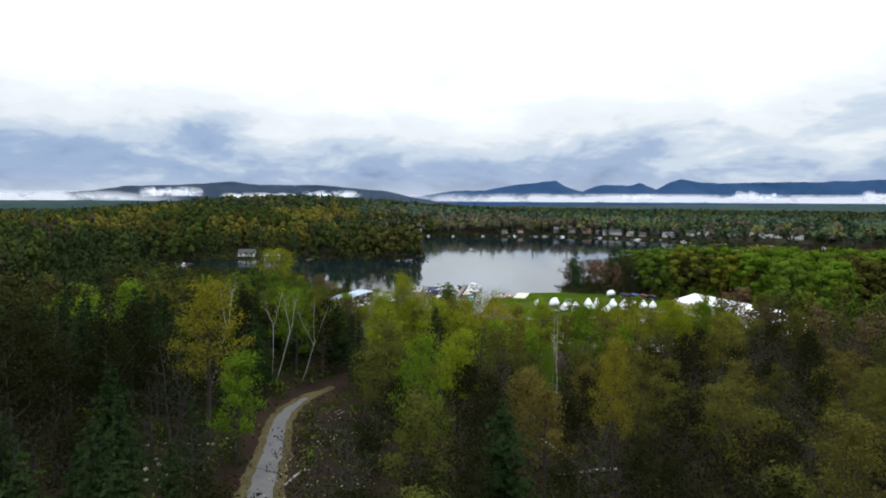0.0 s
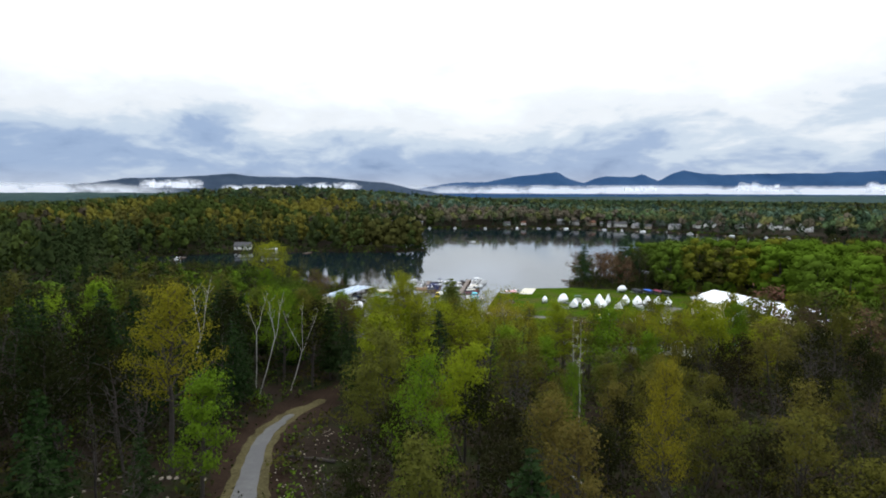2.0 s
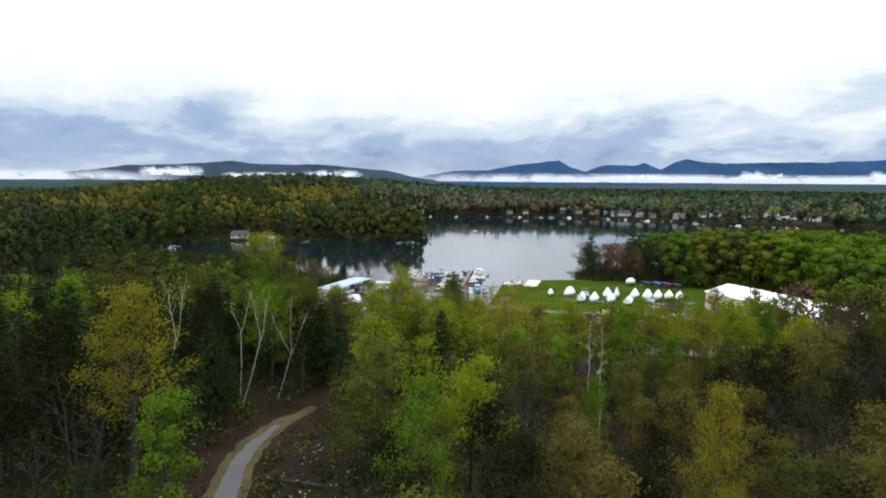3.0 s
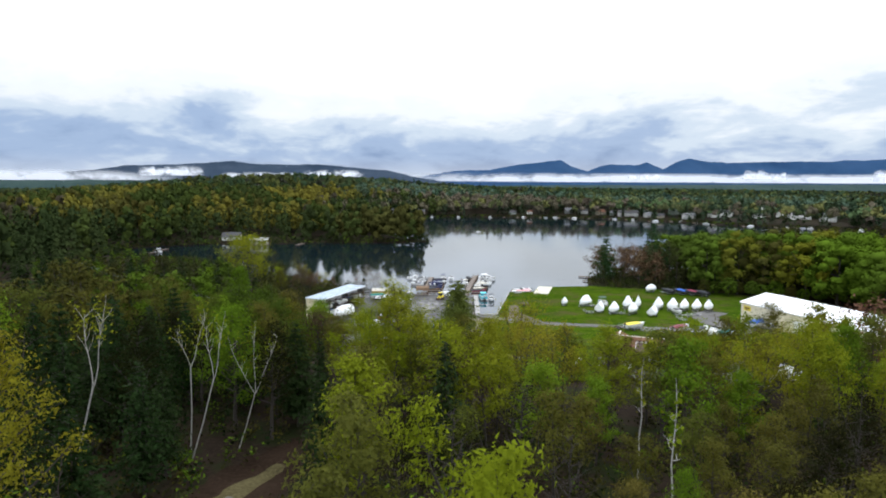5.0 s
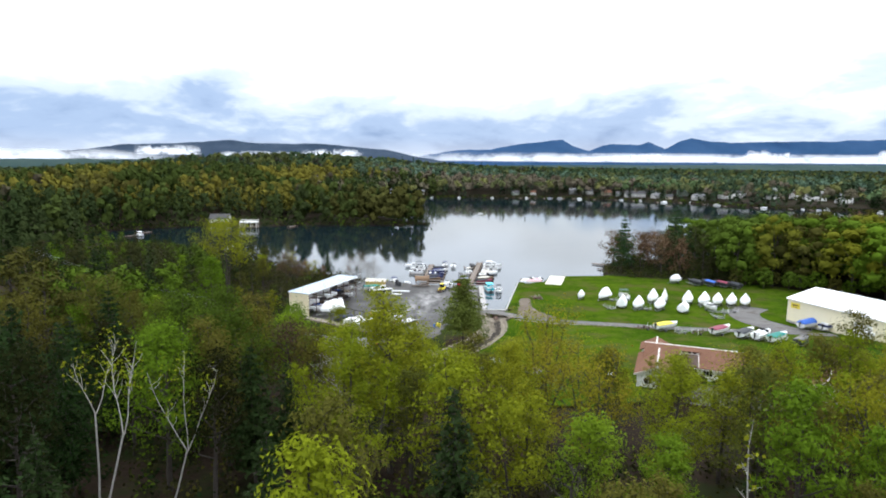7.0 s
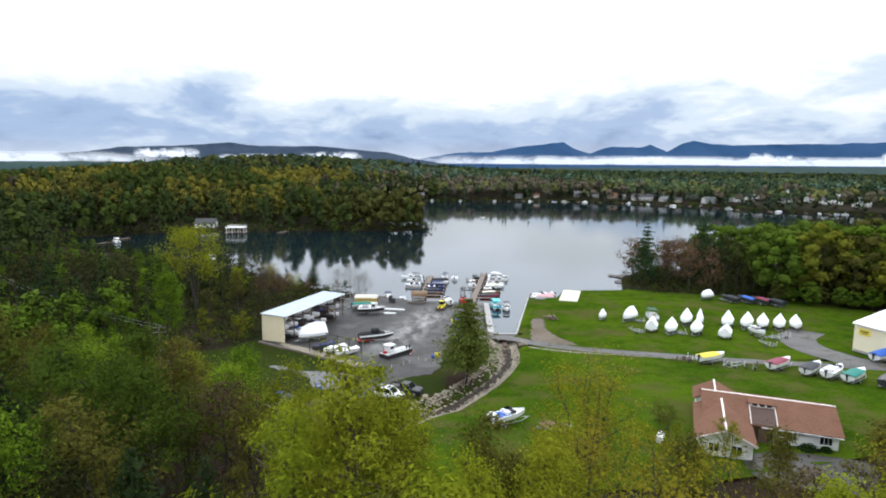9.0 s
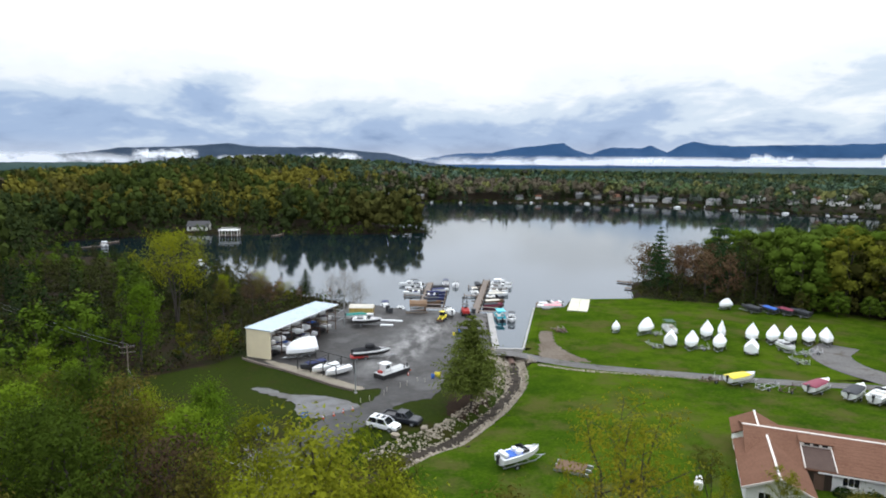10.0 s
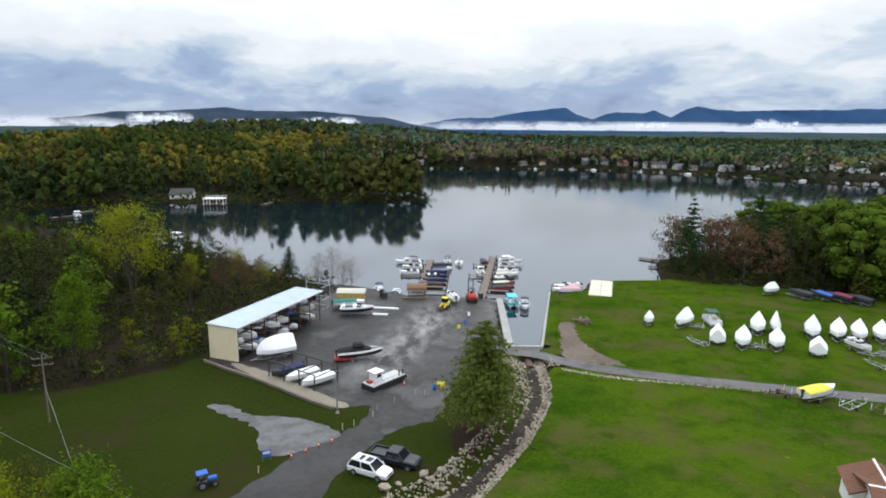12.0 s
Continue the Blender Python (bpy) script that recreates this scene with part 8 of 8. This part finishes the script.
# ---- small things of the yard ----
def cone(x, y, label="orange traffic cone with a white band"):
    ob = thing("traffic_cone", pose(x, y, ground_z(x, y) + 0.08), label, "traffic cone", "cones along the lot")
    part("base", one_box((0.38, 0.38, 0.05), (0, 0, 0.025)), BLACK, ob)
    part("cone", one_cyl((0, 0, 0.04), (0, 0, 0.74), 0.155, 0.025, 10), ORANGE, ob)
    part("band", one_cyl((0, 0, 0.36), (0, 0, 0.50), 0.1, 0.073, 10), WHITE_WRAP, ob)


for x, y in ((-17.4, 64), (-16.1, 65.5), (-14.9, 66.9), (-13.6, 68.2), (-6.0, 88.2), (-5.8, 91.3)):
    cone(x, y)


def marker(x, y):
    ob = thing("marker_post", pose(x, y, ground_z(x, y) + 0.06, random.uniform(-4, 4), random.uniform(-4, 4), 0), "pale wooden marker stake at the lot's edge", "stake", "stakes along the lot")
    part("stake", one_box((0.07, 0.07, 0.85), (0, 0, 0.42)), CREAM, ob)
    part("flag", one_box((0.03, 0.18, 0.13), (0.02, 0.1, 0.76)), ORANGE if random.random() < 0.5 else WHITE_WRAP, ob)


for x, y in ((-12.9, 72.1), (-11.6, 73.3), (-9.5, 76.4), (-9.2, 78.6), (-7.0, 81.2), (-5.9, 82.3), (-4.1, 84.5), (-2.7, 84.1), (-20.1, 60.4)):
    marker(x, y)


def barrel(x, y, mat, label, h=0.95):
    ob = thing("barrel", pose(x, y, ground_z(x, y) + 0.06), label, "barrel", "barrels by the pine")
    part("body", add_loft(bmesh.new(), [[(r * math.cos(a), r * math.sin(a), z) for a in np.linspace(0, 2 * math.pi, 13)[:-1]] for z, r in ((0, 0.27), (0.3 * h, 0.31), (0.34 * h, 0.33), (0.66 * h, 0.33), (0.7 * h, 0.31), (h, 0.27))]), mat, ob, smooth=True)
    part("lid", one_cyl((0, 0, h), (0, 0, h + 0.05), 0.24, sides=12), BLACK, ob)


barrel(-1.3, 86.4, BLUE, "blue plastic barrel beside the pine")
barrel(-0.1, 86.6, YELLOW, "yellow plastic barrel beside the pine", 1.3)
barrel(-0.6, 87.6, YELLOW, "yellow plastic barrel beside the pine")
for x, y, mat, words in ((5.7, 124.9, WHITE_WRAP, "white"), (4.7, 119.2, BLUE, "blue"), (3.3, 116.3, YELLOW, "yellow")):
    ob = thing("feather_flag", pose(x, y, ground_z(x, y) + 0.06), words + " sign board standing on the lot", "sign")
    part("board", one_box((0.6, 0.06, 0.8), (0, 0, 0.7), (-10, 0, 15), 0.02), mat, ob)
    part("leg", one_box((0.08, 0.08, 0.9), (-0.35, 0.2, 0.42), (14, 0, 0)), GALV, ob)
    part("leg", one_box((0.08, 0.08, 0.9), (0.35, 0.2, 0.42), (14, 0, 0)), GALV, ob)

# blue and white sign by the lane into the lot
sg = thing("sign_board", pose(-20.0, 63.2, ground_z(-20, 63.2) + 0.05, 0, 0, 20), "blue and white sign board at the lot entrance", "sign")
part("board", one_box((1.0, 0.1, 0.9), (0, 0, 0.95), bevel=0.02), BLUE, sg)
part("panel", one_box((0.8, 0.04, 0.3), (0, -0.06, 1.1)), WHITE_GEL, sg, "white panel with no legible words")
for s in (-1, 1):
    part("post", one_box((0.1, 0.1, 1.5), (s * 0.45, 0.06, 0.75)), GREYWOOD, sg)

lamp = thing("lamp_post", pose(-14.5, 77.6, ground_z(-14.5, 77.6)), "tall grey pole with a floodlight by the lot", "lamp post")
part("pole", one_cyl((0, 0, -0.2), (0, 0, 6.0), 0.11, 0.08, 8), GALV, lamp)
part("lamp_head", one_box((0.5, 0.3, 0.2), (0.2, 0, 6.05), bevel=0.04), BLACK, lamp)
part("base", one_cyl((0, 0, -0.1), (0, 0, 0.25), 0.28, sides=10), CONCRETE, lamp)


def edge_timbers():
    """Squared timbers along the low edge of the lot."""
    pts = [(-40.8, 98.3), (-35.6, 94.4), (-30.2, 90.7), (-24.6, 86.2), (-19.3, 81.8), (-15.2, 78.9)]
    ob = thing("edge_timbers", pose(0, 0, 0), "weathered timber kerb along the edge of the boatyard", "kerb")
    for (ax, ay), (bx, by) in zip(pts, pts[1:]):
        n = 2
        for k in range(n):
            px0, py0, px1, py1 = ax + (bx - ax) * k / n, ay + (by - ay) * k / n, ax + (bx - ax) * (k + 1) / n, ay + (by - ay) * (k + 1) / n
            a, b = Vector((px0, py0, ground_z(px0, py0) + 0.22)), Vector((px1, py1, ground_z(px1, py1) + 0.22))
            d = b - a
            bm = bmesh.new()
            add_box(bm, (d.length - 0.06, 0.42, 0.5), (0, 0, 0), bevel=0.04)
            part("timber", bm, GREYWOOD, ob, at=Matrix.Translation((a + b) / 2) @ d.to_track_quat("X", "Z").to_matrix().to_4x4())


edge_timbers()

# small blue tractor on the grass
tr = thing("lawn_tractor", pose(-24.6, 57.6, ground_z(-24.6, 57.6) + 0.05, 0, 0, -60) @ Matrix.Scale(0.78, 4), "small blue tractor parked on the grass", "tractor")
part("hood", one_box((0.7, 1.2, 0.55), (0, 0.75, 0.95), bevel=0.1), BLUE, tr)
part("chassis", one_box((0.6, 2.4, 0.3), (0, 0, 0.6)), BLACK, tr)
part("seat", one_box((0.5, 0.5, 0.5), (0, -0.6, 1.15), bevel=0.1), BLACK, tr)
part("roof", one_box((1.3, 1.4, 0.1), (0, -0.5, 2.1), bevel=0.04), BLUE, tr)
for sx in (-1, 1):
    add_wheel(tr, sx * 0.75, -0.6, 0.6, 0.35)
    add_wheel(tr, sx * 0.6, 1.0, 0.38, 0.25)
    for yy in (-1.1, 0.1):
        part("roof_post", one_cyl((sx * 0.6, yy, 0.8), (sx * 0.6, yy, 2.1), 0.035, sides=5), BLACK, tr)


def utility_pole(x, y, h, label):
    ob = thing("utility_pole", pose(x, y, ground_z(x, y)), label, "utility pole")
    part("pole", one_cyl((0, 0, -0.3), (0, 0, h), 0.12, 0.08, 8), GREYWOOD, ob)
    for z in (h - 0.4, h - 1.3):
        arm = part("crossarm", one_box((2.2, 0.09, 0.1), (0, 0.1, z), (0, 0, 20)), GREYWOOD, ob)
        for s in (-1.05, -0.4, 0.4, 1.05):
            part("insulator", one_cyl((s, 0.1 + s * 0.35, z + 0.05), (s, 0.1 + s * 0.35, z + 0.22), 0.035, sides=6), GALV, arm)
    return ob


utility_pole(-51.3, 73.8, 9.2, "weathered wooden utility pole with crossarms in the field")


def wire(name, a, b, sag, r, label, n=14):
    a, b = Vector(a), Vector(b)
    pts = [a.lerp(b, k / n) - Vector((0, 0, sag * 4 * (k / n) * (1 - k / n))) for k in range(n + 1)]
    vs, fs = [], []
    tube(pts, [r] * len(pts), 4, vs, fs)
    return tagged(new(name, mesh_of(name, vs, fs, GALV)), label, "cable")


top = ground_z(-51.3, 73.8)
wire("guy_wire", (-51.2, 73.6, top + 5.2), (-41.5, 62.5, ground_z(-41.5, 62.5)), 0.0, 0.02, "steel guy wire staying the utility pole")
for k, dx in enumerate((-0.9, 0.9)):
    wire("power_line", (-51.3 + dx, 73.8 + dx * 0.3, top + 9.0), (-120 + dx, 118, 16), 1.6, 0.014, "power line strung from the utility pole")
wire("power_line", (-60, 65.0, 11.8), (-12, 38.0, 10.6), 0.3, 0.02, "pale overhead cable crossing above the field")

# ---- stones ----
def stone_mesh(seed):
    r = random.Random(seed)
    bm = bmesh.new()
    bmesh.ops.create_icosphere(bm, subdivisions=1, radius=0.5)
    for v in bm.verts:
        v.co *= r.uniform(0.72, 1.18)
        v.co.z *= 0.7
    me = bpy.data.meshes.new("stone")
    bm.to_mesh(me)
    bm.free()
    me.materials.append(STONE)
    return me


STONES = [stone_mesh(s) for s in range(7)]
for x, y, s in ((-6.2, 57.1, 1.5), (-2.2, 60.1, 1.3), (-0.4, 61.2, 1.0), (-4.8, 58.0, 0.8)):
    ob = tagged(new("boulder", STONES[int(s * 3) % 7]), "pale grey boulder set on the grass verge", "boulder", "boulders on the verge")
    ob.matrix_world = pose(x, y, ground_z(x, y) + 0.2 * s, 10, 5, 40 * s) @ Matrix.Scale(s, 4)

rng = random.Random(11)
bank = thing("riprap_bank", pose(0, 0, 0), "bank of tumbled pale stones lining the creek", "stone bank")
bank["kind"] = "structure"
line = [p for p in smooth_line(CREEK[3:], False, 10)]
spots = []
for i in range(len(line) - 1):
    (ax, ay), (bx, by) = line[i], line[i + 1]
    seg = math.hypot(bx - ax, by - ay)
    nxn, nyn = -(by - ay) / seg, (bx - ax) / seg
    for k in range(max(2, int(seg * 92))):
        t = rng.random()
        side = rng.choice((-1, 1))
        o = side * rng.uniform(0.45, 2.4 + (1.6 if side > 0 else 0))
        spots.append((ax + (bx - ax) * t + nxn * o, ay + (by - ay) * t + nyn * o, rng.uniform(0.15, 0.3) if rng.random() < 0.86 else rng.uniform(0.34, 0.6)))
for k in range(420):
    spots.append((rng.uniform(9.5, 20), rng.uniform(97.5, 102), rng.uniform(0.18, 0.5)))
rng.shuffle(spots)
rest_v, rest_f = [], []
for k, (x, y, s) in enumerate(spots):
    m = pose(x, y, ground_z(x, y) + 0.12 * s, rng.uniform(-30, 30), rng.uniform(-30, 30), rng.uniform(0, 360)) @ Matrix.Diagonal((s, s * rng.uniform(0.7, 1.2), s * 0.9, 1))
    if k < 290:
        st = new("stone", STONES[k % 7])
        st.parent, st.matrix_local = bank, m
    else:
        me = STONES[k % 7]
        base = len(rest_v)
        rest_v += [m @ v.co for v in me.vertices]
        rest_f += [[base + i for i in p.vertices] for p in me.polygons]
ob = new("small_stones", mesh_of("small_stones", rest_v, rest_f, STONE))
ob.parent = bank
ob["kind"] = "stuff"

# stones strewn along the lane's ditch and in the clearing by the woodland track
def strewn(name, places, label):
    vs, fs = [], []
    for x, y, s in places:
        m = pose(x, y, ground_z(x, y) + 0.1 * s, rng.uniform(-30, 30), 0, rng.uniform(0, 360)) @ Matrix.Scale(s, 4)
        me = rng.choice(STONES)
        b0 = len(vs)
        vs += [m @ v.co for v in me.vertices]
        fs += [[b0 + i for i in p.vertices] for p in me.polygons]
    return tagged(new(name, mesh_of(name, vs, fs, STONE)), label, "stones", kind="stuff")


ditch = smooth_line([(20.5, 95.6), (28.5, 91.6), (36.7, 89.2), (49.4, 85.2)], False, 12)
strewn("ditch_stones", [(x + rng.uniform(-0.5, 0.5), y + rng.uniform(-0.5, 0.5), rng.uniform(0.16, 0.36)) for x, y in ditch for _ in range(20)], "line of pale stones along the lawn's ditch")
strewn("clearing_stones", [(rng.uniform(-19, -6) + (y + 50) * 0.0, y, rng.uniform(0.12, 0.34)) for y in [rng.uniform(-66, -24) for _ in range(260)]], "scattered stones and rubble in the woodland clearing")
strewn("track_stones", [(rng.uniform(-40, -26), rng.uniform(-70, -40), rng.uniform(0.3, 0.8)) for _ in range(60)], "scattered stones beside the woodland track")

# culvert under the lane
cv = thing("culvert", pose(15.2, 99.6, -0.25, 0, 0, 0), "round steel culvert pipe under the gravel lane", "culvert")
bm = bmesh.new()
rr = [[(r * math.cos(a), y, 0.45 + r * math.sin(a)) for a in np.linspace(0, 2 * math.pi, 17)[:-1]] for r, y in ((0.75, -1.0), (0.75, 7.0), (0.66, 7.0), (0.66, -1.0), (0.75, -1.0))]
add_loft(bm, rr, caps=False)
part("pipe", bm, RUST, cv)
# black disc across the pipe paints the darkness within
part("inside", one_cyl((0, 2.0, 0.45), (0, 2.1, 0.45), 0.66, sides=14), BLACK, cv, "black disc standing in for the shade inside the pipe")

# fallen trunks and brush in the wood
for k, (x, y, ln, a) in enumerate(((15.5, -50, 9, 130), (18, -46, 7, 20), (-12, -38, 8, 75), (24, -52, 8, 100), (-34, -30, 7, 15), (-15, -52, 6, 160), (8, -60, 7, 60))):
    ob = thing("fallen_trunk", pose(x, y, ground_z(x, y) + 0.25, 0, 0, a), "pale fallen tree trunk lying in the wood", "log", "fallen trunks")
    vs, fs = [], []
    tube([Vector((0, q * ln, 0.1 * math.sin(q * 5))) for q in np.linspace(0, 1, 6)], [0.22 * (1 - 0.7 * q) for q in np.linspace(0, 1, 6)], 7, vs, fs)
    o = new("trunk", mesh_of("trunk", vs, fs, M_BIRCH if k % 2 else M_BARK, True))
    o.parent = ob
    vs, fs = [], []
    for q in (0.5, 0.65, 0.8, 0.92):
        tube([Vector((0, q * ln, 0)), Vector((0.8 * (1 if q * 20 % 2 > 1 else -1), q * ln + 0.5, 0.5)), Vector((1.3 * (1 if q * 20 % 2 > 1 else -1), q * ln + 1.1, 0.7))], [0.07, 0.045, 0.015], 5, vs, fs)
    o = new("branch", mesh_of("branch", vs, fs, M_BARK, True))
    o.parent = ob
